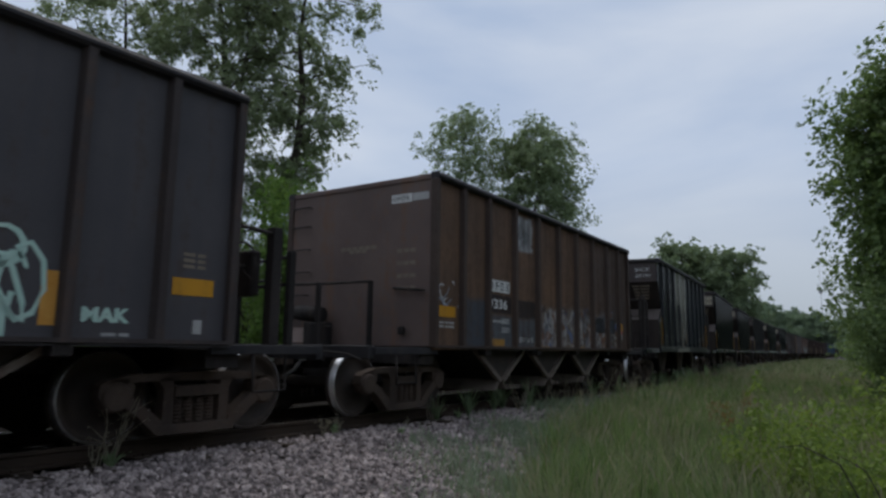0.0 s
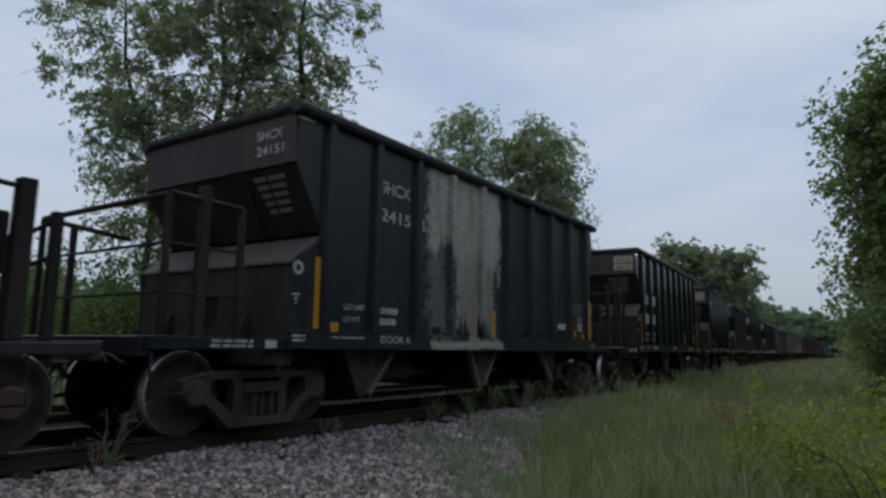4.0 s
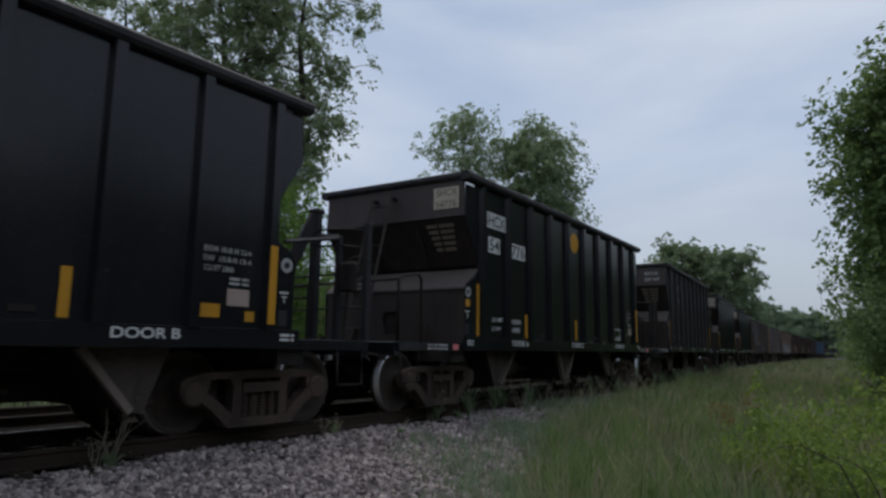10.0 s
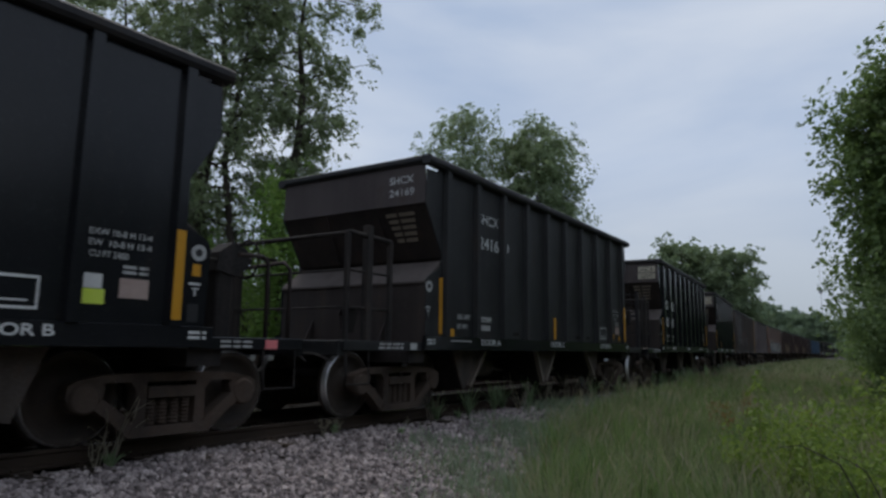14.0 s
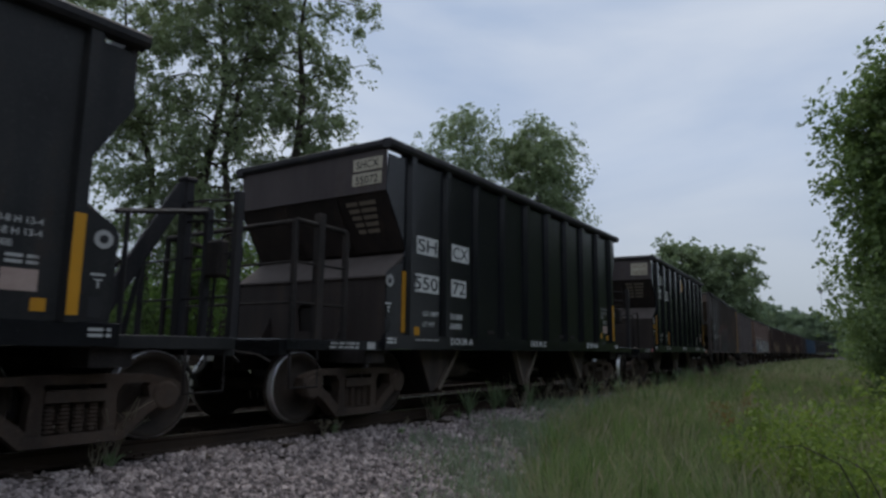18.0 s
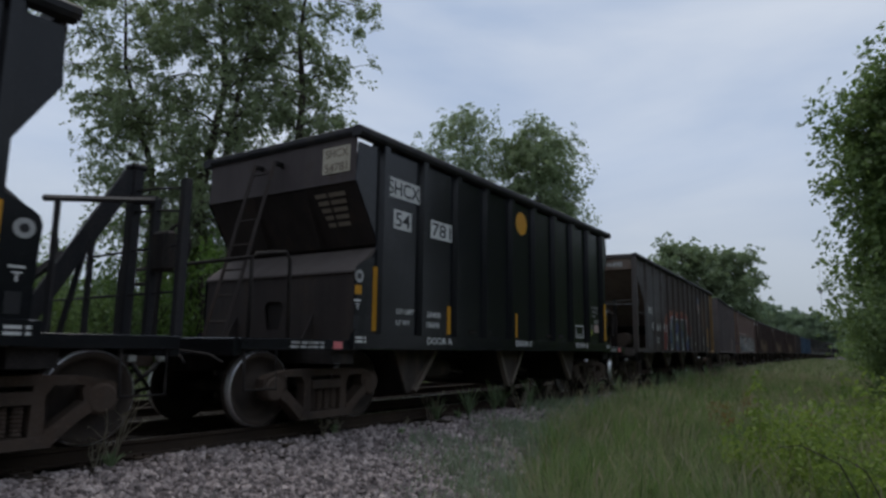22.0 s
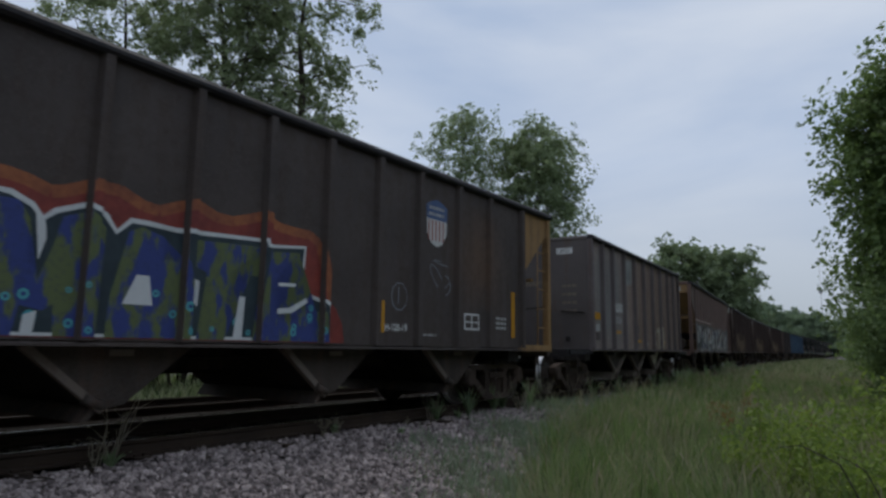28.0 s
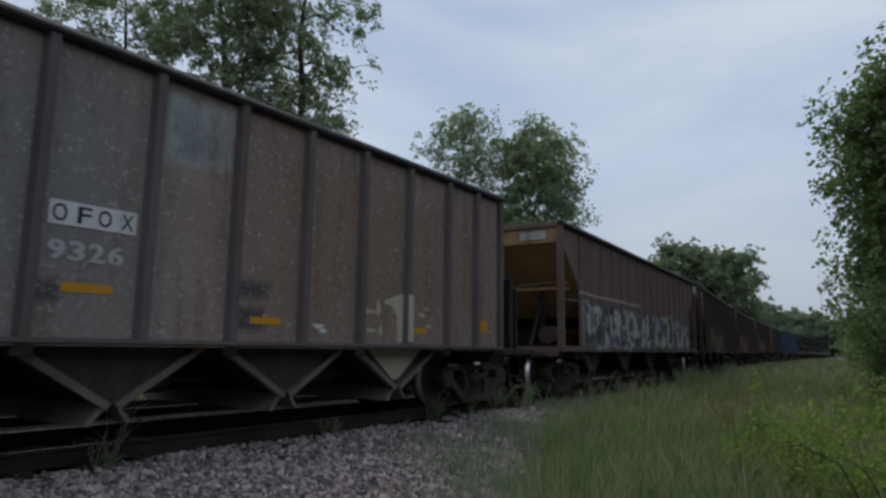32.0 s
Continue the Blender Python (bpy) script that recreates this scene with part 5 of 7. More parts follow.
def arcs(car, material, runs, width, y=-1.556):
    """Broad sprayed strokes on the near side: (u, z, radius across, radius up, from, to) of each bow, in turns."""
    h = car_half[car.name]
    for u, z, ru, rz, a0, a1 in runs:
        bm = bmesh.new()
        n = 10
        pts = [(u - h + ru * math.cos(math.tau * (a0 + (a1 - a0) * i / n)), z + rz * math.sin(math.tau * (a0 + (a1 - a0) * i / n))) for i in range(n + 1)]
        rows = []
        for i, p in enumerate(pts):
            q0, q1 = pts[max(0, i - 1)], pts[min(n, i + 1)]
            d = math.hypot(q1[0] - q0[0], q1[1] - q0[1]) or 1
            wd = width * (0.55 + 0.45 * math.sin(math.pi * i / n))
            nx, nz = -(q1[1] - q0[1]) / d * wd, (q1[0] - q0[0]) / d * wd
            rows.append([bm.verts.new((p[0] + k * nx, y, max(1.025, p[1] + k * nz))) for k in (-0.5, 0.5)])
        for (a, b), (c, d) in zip(rows, rows[1:]):
            bm.faces.new((a, b, d, c))
        part("spray_stroke", bm, material, car)


# leading slate car with sprayed tags
lead = flat_end_car("hopper_car", "slate-grey ribbed coal hopper with pale green spray tags", SLATE, PLUM_STAKE, BROWN_END)
TRAIN.append((lead, -5.08))
MINT = surface("mint_spray", (0.36, 0.55, 0.48), (0.46, 0.62, 0.55), 0.6, 0, 6, 40, 0.05)
ORANGE = surface("orange_spray", (0.5, 0.22, 0.03), (0.58, 0.3, 0.06), 0.6, 0, 6, 40, 0.05)
side_text(lead, "MAK", 7.86, 8.28, 1.16, 1.29, MINT, -1.557)
side_text(lead, "MAK", 7.875, 8.295, 1.165, 1.295, MINT, -1.558)
bm = bmesh.new()
random.seed(5)
for k in range(5):
    u0, z0 = 6.85 + k * 0.14, 1.15 + 0.35 * random.random()
    pts = [(u0 - 4.7 + 0.14 * math.sin(i * 0.9 + k), -1.556, z0 + 0.32 * math.cos(i * 0.75 + k * 2) * (0.6 + 0.1 * i)) for i in range(8)]
    tube(bm, pts, 0.026, 5)
for v in bm.verts:
    v.co.y = -1.553 - 0.004 * (v.co.y < -1.556)
part("spray_tag", bm, MINT, lead, "pale green looping spray tag")
arcs(lead, MINT, ((6.75, 1.75, 0.16, 0.2, 0.0, 0.8), (6.95, 1.45, 0.2, 0.26, 0.3, 1.1), (7.2, 1.75, 0.16, 0.16, 0.5, 1.3), (7.3, 1.4, 0.12, 0.3, 0.1, 0.7), (6.6, 1.35, 0.2, 0.14, 0.1, 0.9)), 0.06)
side_plate(lead, "orange_patch", 7.52, 7.66, 1.12, 1.58, ORANGE, -1.552, 0.003)
side_plate(lead, "reflector", 8.70, 9.16, 1.46, 1.63, YELLOW, -1.552, 0.005)
side_bars(lead, 8.8, 9.1, 1.72, 1.9, FADED_INK, 3, -1.553)
side_plate(lead, "label", 8.95, 9.05, 1.08, 1.22, GREY_WHITE, -1.552, 0.004)
side_bars(lead, 8.05, 8.35, 1.03, 1.08, GREY_WHITE, 1, -1.553)

# oxide-brown car
brown = flat_end_car("hopper_car", "rust-brown ribbed coal hopper with graffiti along its foot", BROWN, BROWN_STAKE, BROWN_END)
TRAIN.append((brown, 7.96))


GREY_PALE = car_paint("chalky_stencil", (0.42, 0.43, 0.42), (0.5, 0.51, 0.5), (0.15, 0.13, 0.12), 0.2, 0.7, dust=0.2)


def flat_markings(car, number, boxed, shift=0.0):
    side_plate(car, "marking_plate", 1.74 + shift, 2.52 + shift, 1.98, 2.19, WHITE, -1.553, 0.006)
    for ch, u in zip("OFOX", (1.77, 1.98, 2.16, 2.37)):
        side_text(car, ch, u + shift, u + shift + 0.12, 2.01, 2.16, INK, -1.5625)
    for ch, u in zip(number, (1.76, 1.93, 2.10, 2.28)):
        for k in (0.0, 0.012):
            side_text(car, ch, u + shift + k, u + shift + 0.13 + k, 1.68, 1.85, WHITE if boxed else GREY_PALE, -1.557 - 0.1 * k)
    side_plate(car, "reflector", 0.16 + 1.5 * shift, 0.66 + 1.2 * shift, 1.46 + 5 * shift, 1.63 + 5 * shift, YELLOW, -1.552, 0.005)
    side_plate(car, "reflector", 8.68, 8.96, 1.26 if not boxed else 1.48, 1.44 if not boxed else 1.66, YELLOW, -1.552, 0.005)
    x = -4.7 + 0.02
    blocks("end_plate", WHITE, car, (x - 0.006, x, -1.12, -0.72, 3.28, 3.42), label="white number board")
    end_text(car, "OFOX", -0.76, -1.08, 3.31, 3.39, INK, x - 0.01)
    blocks("end_plate", GREY_WHITE if boxed else GREY_END, car, (x - 0.005, x, -1.45, -1.14, 3.29, 3.41))
    bm = bmesh.new()
    for y, z in ((0.3, 2.6), (0.1, 2.55), (-0.1, 2.6), (-0.9, 2.3), (-0.9, 2.1), (-0.9, 1.9), (-0.9, 2.5)):
        for k in range(3):
            box(bm, x - 0.004, x, y - 0.05 - 0.13 * k, y + 0.05 - 0.13 * k, z - 0.03, z + 0.03)
    part("small_lettering", bm, FADED_INK, car)
    blocks("end_plate", BUFF, car, (x - 0.005, x, 1.1, 1.4, 1.05, 1.3))


flat_markings(brown, "9336", True)
side_bars(brown, 0.2, 0.62, 1.28, 1.4, GREY_WHITE, 2, -1.553)
side_plate(brown, "label", 8.6, 8.92, 1.27, 1.5, GREY_WHITE, -1.552, 0.004)
side_plate(brown, "label", 8.6, 8.92, 1.40, 1.48, PINK, -1.5565, 0.002)
random.seed(11)
TAGS = [surface("tag_" + nm, c, tuple(min(1, v * 1.3) for v in c), 0.6, 0, 6, 40, 0.05) for nm, c in (("white", (0.42, 0.42, 0.42)), ("blue", (0.06, 0.13, 0.26)), ("red", (0.25, 0.05, 0.03)), ("grey", (0.16, 0.17, 0.19)), ("black", (0.015, 0.015, 0.018)))]


def scribbles(car, u0, u1, z0, z1, count, seed, mats, half, r=0.014):
    """Loose sprayed loops and strokes on a side sheet."""
    rnd = random.Random(seed)
    for mi, m in enumerate(mats):
        bm = bmesh.new()
        for k in range(count):
            u, z, a, w = rnd.uniform(u0, u1), rnd.uniform(z0, z1), rnd.uniform(0.05, 0.2), rnd.uniform(0.5, 1.6)
            b = min(a, z1 - z, z - z0) + 0.03
            ph = rnd.uniform(0, 6)
            pts = [(u - half + a * math.sin(ph + i * w) + 0.02 * i, z + b * math.cos(ph * 2 + i * w * 0.9)) for i in range(rnd.randint(4, 8))]
            for (xa, za), (xb, zb) in zip(pts, pts[1:]):
                d = math.hypot(xb - xa, zb - za) or 1
                nx, nz = -(zb - za) / d * r, (xb - xa) / d * r
                y = -1.5525 - 0.0012 * mi - 0.0001 * k
                bm.faces.new([bm.verts.new(p) for p in ((xa - nx, y, za - nz), (xb - nx, y, zb - nz), (xb + nx, y, zb + nz), (xa + nx, y, za + nz))])
        part("spray_tag", bm, m, car)


PANEL_BLACK = car_paint("black_panel", (0.009, 0.010, 0.013), (0.015, 0.016, 0.02), (0.04, 0.03, 0.025), 0.1, 0.6, dust=0.08)
CHALK = car_paint("chalk_scrawl", (0.07, 0.085, 0.105), (0.12, 0.14, 0.16), (0.04, 0.04, 0.04), 0.3, 0.8, dust=0.2)
side_plate(brown, "black_panel", 6.68, 7.52, 1.40, 1.75, PANEL_BLACK, -1.558, 0.002, "black stencil panel with chalk scrawl")
side_plate(brown, "black_panel", 7.8, 8.33, 1.40, 1.75, PANEL_BLACK, -1.558, 0.002, "black stencil panel with chalk scrawl")
arcs(brown, CHALK, [(6.78 + 0.1 * k, 1.57 + 0.05 * (k % 3 - 1), 0.05 + 0.02 * (k % 2), 0.10, 0.1 * k, 0.1 * k + 0.6) for k in range(8)] + [(8.07, 1.6, 0.15, 0.08, 0.0, 1.0), (8.07, 1.55, 0.1, 0.12, 0.0, 1.0), (8.07, 1.52, 0.05, 0.08, 0.0, 1.0)], 0.02, -1.562)
side_text(brown, "NEW 12/18", 2.85, 3.5, 1.1, 1.2, GREY_WHITE, -1.557)
side_bars(brown, 1.75, 2.45, 1.42, 1.5, GREY_WHITE, 1, -1.553)
side_text(brown, "200", 2.2, 2.5, 1.42, 1.52, GREY_WHITE, -1.557)
side_text(brown, "300", 2.2, 2.5, 1.26, 1.36, GREY_WHITE, -1.557)
scribbles(brown, 0.2, 0.85, 1.6, 2.0, 4, 7, TAGS[:1] + TAGS[3:4], 4.7, 0.012)

# black sloped-end cars
streaked = sloped_end_car("hopper_car", "black sloped-end coal hopper with a spilt whitish streak down its side", paint=STREAKED)
black = sloped_end_car("hopper_car", "glossy black-green sloped-end coal hopper with white stencils")
laddered = sloped_end_car("hopper_car", "black-green sloped-end coal hopper with end ladder and yellow disc", ladder_end=True)
worn = another(black, "black sloped-end coal hopper with faded white lettering")
sister = another(black, "glossy black-green sloped-end coal hopper with white number plates")
ladder_sister = another(laddered, "black-green sloped-end coal hopper with leaning end ladder")
far_black = [another(black if i % 3 else laddered, "black sloped-end coal hopper far down the train") for i in range(7)]

WORN_BLACK = car_paint("dusty_black_paint", (0.009, 0.0095, 0.0105), (0.02, 0.021, 0.0225), (0.035, 0.024, 0.018), 0.2, 0.5, dust=0.11, spec=0.25, flecks=(0.05, 0.05, 0.052, 0.5))
repaint(worn, WORN_BLACK)
sloped_markings(streaked, (("SHCX", 1.64, 2.32, 3.12, 3.3, False), ("2415", 1.64, 2.34, 2.72, 2.9, False), ("1", 2.58, 2.68, 2.72, 2.9, False)), plates=GREY_WHITE, strips=(4.83, 7.39), doors="A")
end_board(streaked, "SHCX", "24151", False)
side_plate(streaked, "label", 7.57, 7.95, 1.40, 1.52, GREY_PALE, -1.552, 0.004)
side_plate(streaked, "pocket", 2.93, 3.17, 1.18, 1.30, INK, -1.552, 0.004)
sloped_markings(black, (("SH", 0.78, 1.28, 2.40, 2.60, True), ("CX", 1.76, 2.22, 2.40, 2.60, True), ("550", 0.72, 1.32, 1.83, 2.03, True), ("75", 1.76, 2.14, 1.83, 2.03, True)), strips=(6.97,), load="230800", tare="55200")
end_board(black, "SHCX", "55075", True)
sloped_markings(laddered, (("SHCX", 0.68, 1.44, 3.13, 3.34, True), ("54", 0.86, 1.22, 2.69, 2.90, True), ("776", 1.72, 2.24, 2.69, 2.90, True)), dot=True, strips=(2.32, 4.86), load="230200", tare="55800")
end_board(laddered, "SHCX", "54776", True, True)
sloped_markings(worn, (("SHCX", 1.64, 2.32, 3.12, 3.3, False), ("2416", 1.64, 2.34, 2.68, 2.9, False), ("9", 2.56, 2.74, 2.68, 2.9, False)), plates=GREY_PALE, strips=(4.8,), framed=True)
end_board(worn, "SHCX", "24169", False)
sloped_markings(sister, (("SH", 0.80, 1.29, 2.40, 2.60, True), ("CX", 1.76, 2.22, 2.40, 2.60, True), ("550", 0.72, 1.33, 1.83, 2.03, True), ("72", 1.76, 2.14, 1.83, 2.03, True)))
end_board(sister, "SHCX", "55072", True)
sloped_markings(ladder_sister, (("SHCX", 0.70, 1.46, 3.14, 3.35, True), ("54", 0.88, 1.23, 2.69, 2.90, True), ("781", 1.80, 2.33, 2.69, 2.90, True)), dot=True, strips=(2.31, 4.6), load="230400", tare="55600")
end_board(ladder_sister, "SHCX", "54781", True, True)
for c in far_black:
    side_plate(c, "marking_plate", 0.80, 1.30, 2.36, 2.62, WHITE, -1.553, 0.006)
    side_plate(c, "marking_plate", 1.76, 2.2, 1.8, 2.05, WHITE, -1.553, 0.006)
    blocks("end_plate", WHITE, c, (-4.782, -4.774, -1.38, -0.84, 3.26, 3.70))
    reflector(c, 0.49, 1.19, 2.06, 0.12, -1.552)
TRAIN += [(streaked, 20.84), (black, 34.095), (laddered, 47.27), (worn, 60.5), (sister, 73.765), (ladder_sister, 87.05)]

# long charcoal car with ochre ends and a sprayed piece
piece = open_end_car("hopper_car", "long charcoal coal hopper with ochre end and colourful graffiti", CHARCOAL, CHARCOAL, OPEN_END)
repaint(piece, CHARCOAL, ("gusset_sheet",))
for o in piece.children:
    if o.name.split(".")[0] in ("gusset_sheet", "corner_post", "end_sill", "grab_rail", "end_chord", "end_post", "cross_beam"):
        xs = [v.co.x for v in o.data.vertices]
        if sum(xs) / len(xs) > 0:
            o.data.materials[0] = OCHRE
            o.material_slots[0].link = "OBJECT"
            o.material_slots[0].material = OCHRE
TRAIN.append((piece, 99.0))
HP = 14.63 / 2
side_text(piece, "PMRX", 1.54, 2.14, 2.1, 2.31, WHITE, -1.557)
for ch, u in (("4", 1.92), ("6", 2.62), ("4", 2.94), ("9", 3.62), ("0", 3.96)):
    side_text(piece, ch, u, u + 0.24, 1.60, 1.86, WHITE, -1.566)
side_bars(piece, 2.4, 3.0, 1.2, 1.42, GREY_WHITE, 2, -1.553)
end_text(piece, "PMRX 46490", -0.2, -1.2, 3.36, 3.5, GREY_PALE, -HP + 0.045)
GLOW = [surface("piece_" + nm, c, d, 0.55, 0, 3.2, 14, 0.05) for nm, c, d in (
    ("orange", (0.36, 0.12, 0.04), (0.2, 0.06, 0.03)), ("white", (0.55, 0.58, 0.58), (0.65, 0.68, 0.68)), ("fill", (0.035, 0.06, 0.30), (0.13, 0.15, 0.07)), ("shadow", (0.015, 0.03, 0.04), (0.03, 0.05, 0.06)), ("teal", (0.06, 0.30, 0.36), (0.1, 0.4, 0.42)), ("red", (0.26, 0.045, 0.03), (0.17, 0.03, 0.025)))]
fill, fn, fl, fb = shader("dripping_letter_paint", 0.55, 0.0, 0.3)
f_co = fn.new("ShaderNodeTexCoord").outputs["Object"]
f_drip = noise_node(fn, fl, f_co, 3.4, 4, (1.6, 1.6, 0.7), 0.55)
f_fine = noise_node(fn, fl, f_co, 26.0, 3)
f_col = blend(fn, fl, span(fn, fl, f_drip, 0.46, 0.53), (0.04, 0.06, 0.215), (0.115, 0.145, 0.06))
fl.new(blend(fn, fl, span(fn, fl, f_fine, 0.5, 0.75, 0.0, 0.5), f_col, (0.03, 0.04, 0.08)), fb.inputs["Base Color"])
GLOW[2] = fill
# halo, outline, drop shadow and fill of the piece, layer over layer, sprayed over panels and ribs alike


def spray(name, polys, material, layer, label=""):
    bm = bmesh.new()
    for k, poly in enumerate(polys):
        faces = [bm.faces.new([bm.verts.new((u - HP, -1.551 - 0.0012 * layer - 0.00002 * k, z)) for u, z in poly])]
        bmesh.ops.triangulate(bm, faces=faces)
    flat = bm.copy()
    for u in LONG_STAKES:
        rib = flat.copy()
        for edge, side in ((u - 0.045 - HP, -1), (u + 0.045 - HP, 1)):
            bmesh.ops.bisect_plane(rib, geom=rib.verts[:] + rib.edges[:] + rib.faces[:], plane_co=(edge, 0, 0), plane_no=(side, 0, 0), clear_outer=True)
        link = {v: bm.verts.new((v.co.x, v.co.y - 0.0755, v.co.z)) for v in rib.verts}
        for f in rib.faces:
            bm.faces.new([link[v] for v in f.verts])
        rib.free()
    flat.free()
    return part(name, bm, material, piece, label)


rim = [(3.42, 1.02), (3.44, 1.34), (3.55, 1.55), (3.88, 1.72), (3.94, 1.93), (4.18, 2.12), (4.36, 2.28), (4.5, 2.36), (4.66, 2.36), (4.82, 2.33), (5.0, 2.27), (5.12, 2.3), (5.34, 2.4), (5.6, 2.4), (5.84, 2.3), (6.0, 2.28), (6.2, 2.36), (6.42, 2.42), (6.66, 2.33), (6.86, 2.32), (7.06, 2.38), (7.3, 2.46), (7.5, 2.36), (7.76, 2.34), (8.0, 2.34), (8.16, 2.26), (8.26, 2.0), (8.34, 1.55), (8.5, 1.45), (8.62, 1.25), (8.66, 1.02)]
spray("graffiti_halo", [rim], GLOW[5], 1, "red sprayed cloud behind the letters")
edge_run = []
for (u0, z0), (u1, z1) in zip(rim[3:-4], rim[4:-3]):
    d = math.hypot(u1 - u0, z1 - z0)
    nu, nz = -(z1 - z0) / d * 0.07, (u1 - u0) / d * 0.07
    edge_run.append([(u0 - nu, z0 - nz), (u1 - nu, z1 - nz), (u1 + nu * 0.6, z1 + nz * 0.6), (u0 + nu * 0.6, z0 + nz * 0.6)])
spray("graffiti_edge", edge_run, GLOW[0], 2, "orange sprayed edge")
# the white-edged body of the piece, its dark side and gaps, and the coloured letters over it
BODY = [(4.12, 1.03), (4.30, 1.5), (4.40, 2.02), (4.50, 2.06), (4.54, 2.22), (4.70, 2.22), (4.88, 2.14), (4.96, 2.04), (5.04, 2.12), (5.3, 2.22), (5.5, 2.16), (5.6, 2.02), (5.72, 2.15), (5.92, 2.15), (6.1, 2.08), (6.2, 2.13), (7.32, 2.18), (7.34, 2.12), (7.95, 2.18), (7.92, 1.62), (8.16, 1.52), (8.24, 1.56), (8.36, 1.5), (8.38, 1.03)]


def inset(poly, d):
    """A closed outline drawn in by d along its own normals."""
    out = []
    for k in range(len(poly)):
        (xa, za), (xb, zb), (xc, zc) = poly[k - 1], poly[k], poly[(k + 1) % len(poly)]
        l1, l2 = math.hypot(xb - xa, zb - za), math.hypot(xc - xb, zc - zb)
        nx, nz = (zb - za) / l1 + (zc - zb) / l2, -(xb - xa) / l1 - (xc - xb) / l2
        ln = math.hypot(nx, nz) or 1
        out.append((xb + nx / ln * d, max(1.03, zb + nz / ln * d)))
    return out


LETTERS = {
    "M": [(4.44, 1.03), (4.52, 1.6), (4.60, 2.14), (4.76, 2.14), (4.86, 2.0), (4.86, 1.72), (4.96, 1.5), (5.06, 1.8), (5.12, 2.06), (5.34, 2.14), (5.50, 2.02), (5.48, 1.6), (5.48, 1.03), (5.12, 1.03), (5.10, 1.3), (5.02, 1.24), (4.84, 1.28), (4.80, 1.03)],
    "A": [(5.56, 1.03), (5.58, 1.4), (5.72, 2.02), (5.84, 2.08), (6.06, 2.02), (6.1, 1.8), (6.34, 1.8), (6.42, 1.5), (6.42, 1.03), (5.98, 1.03)],
    "T": [(6.4, 2.04), (7.28, 2.08), (7.26, 1.74), (6.90, 1.74), (6.84, 1.4), (6.84, 1.03), (6.5, 1.03), (6.56, 1.5), (6.58, 1.72), (6.40, 1.78)],
    "E": [(7.36, 2.04), (7.84, 2.08), (7.84, 1.84), (7.56, 1.82), (7.50, 1.62), (7.52, 1.3), (7.72, 1.22), (8.0, 1.4), (8.28, 1.4), (8.32, 1.03), (7.2, 1.03), (7.24, 1.4), (7.32, 1.7)]}
spray("graffiti_outline", [BODY], GLOW[1], 3, "white sprayed outline")
spray("graffiti_shadow", [inset(BODY, 0.05)], GLOW[3], 4, "dark sprayed shading")
for poly in LETTERS.values():
    spray("graffiti_letter", [poly], GLOW[2], 5, "blue and green sprayed letter")
rnd = random.Random(8)
for k in range(20):
    u, z, r, n = rnd.uniform(4.5, 8.25), rnd.uniform(1.08, 1.5), rnd.uniform(0.025, 0.055), 12
    spray("graffiti_ring", [[(u + rr * math.cos(q * math.tau / n), z + rr * math.sin(q * math.tau / n)) for q, rr in ((j, r), (j + 1, r), (j + 1, r * 0.45), (j, r * 0.45))] for j in range(n)], GLOW[4], 6, "turquoise sprayed ring")
for poly in ([(4.86, 1.03), (4.88, 1.2), (4.98, 1.24), (4.96, 1.03)], [(4.90, 2.04), (4.97, 2.04), (5.0, 1.85), (4.95, 1.66)], [(5.70, 1.34), (5.82, 1.62), (5.95, 1.62), (6.0, 1.34)], [(6.44, 1.64), (6.5, 1.62), (6.49, 1.36), (6.44, 1.4)], [(6.94, 1.03), (7.06, 1.05), (7.08, 1.5), (7.0, 1.5)], [(7.54, 1.70), (7.8, 1.71), (7.8, 1.67), (7.54, 1.66)], [(7.54, 1.34), (7.76, 1.36), (8.0, 1.5), (7.98, 1.55), (7.72, 1.42), (7.54, 1.4)]):
    spray("graffiti_gleam", [poly], GLOW[1], 7)
# shield emblem in plain shapes
bm = bmesh.new()
prism(bm, [(u + 0.01 - HP, z + 0.085) for u, z in ((10.38, 3.1), (10.50, 3.16), (10.66, 3.2), (10.82, 3.16), (10.94, 3.1), (10.92, 2.66), (10.80, 2.5), (10.66, 2.45), (10.52, 2.5), (10.40, 2.66))], -1.556, -1.552)
part("shield", bm, surface("emblem_white", (0.5, 0.5, 0.48), (0.6, 0.6, 0.58), 0.6), piece, "faded white shield emblem")
bm = bmesh.new()
prism(bm, [(u + 0.01 - HP, z + 0.085) for u, z in ((10.38, 3.1), (10.50, 3.16), (10.66, 3.2), (10.82, 3.16), (10.94, 3.1), (10.93, 2.88), (10.39, 2.88))], -1.558, -1.5565)
part("shield_band", bm, surface("emblem_blue", (0.05, 0.09, 0.2), (0.08, 0.13, 0.26), 0.6), piece)
bm = bmesh.new()
for i in range(5):
    box(bm, 10.44 + i * 0.095 - HP, 10.47 + i * 0.095 - HP, -1.558, -1.5565, 2.63, 2.95)
part("shield_stripe", bm, surface("emblem_red", (0.3, 0.07, 0.05), (0.38, 0.1, 0.08), 0.6), piece)
bm = bmesh.new()
for z in (3.02, 3.12):
    for k in range(5):
        box(bm, 10.46 + k * 0.085 - HP, 10.52 + k * 0.085 - HP, -1.5595, -1.5585, z, z + 0.05)
part("shield_print", bm, GREY_WHITE, piece)
reflector(piece, 13.12, 1.18, 2.02, 0.12, -1.552)
reflector(piece, 1.3, 1.2, 2.0, 0.1, -1.552)
reflector(piece, 9.40, 1.18, 1.62, 0.1, -1.552)
bm = bmesh.new()
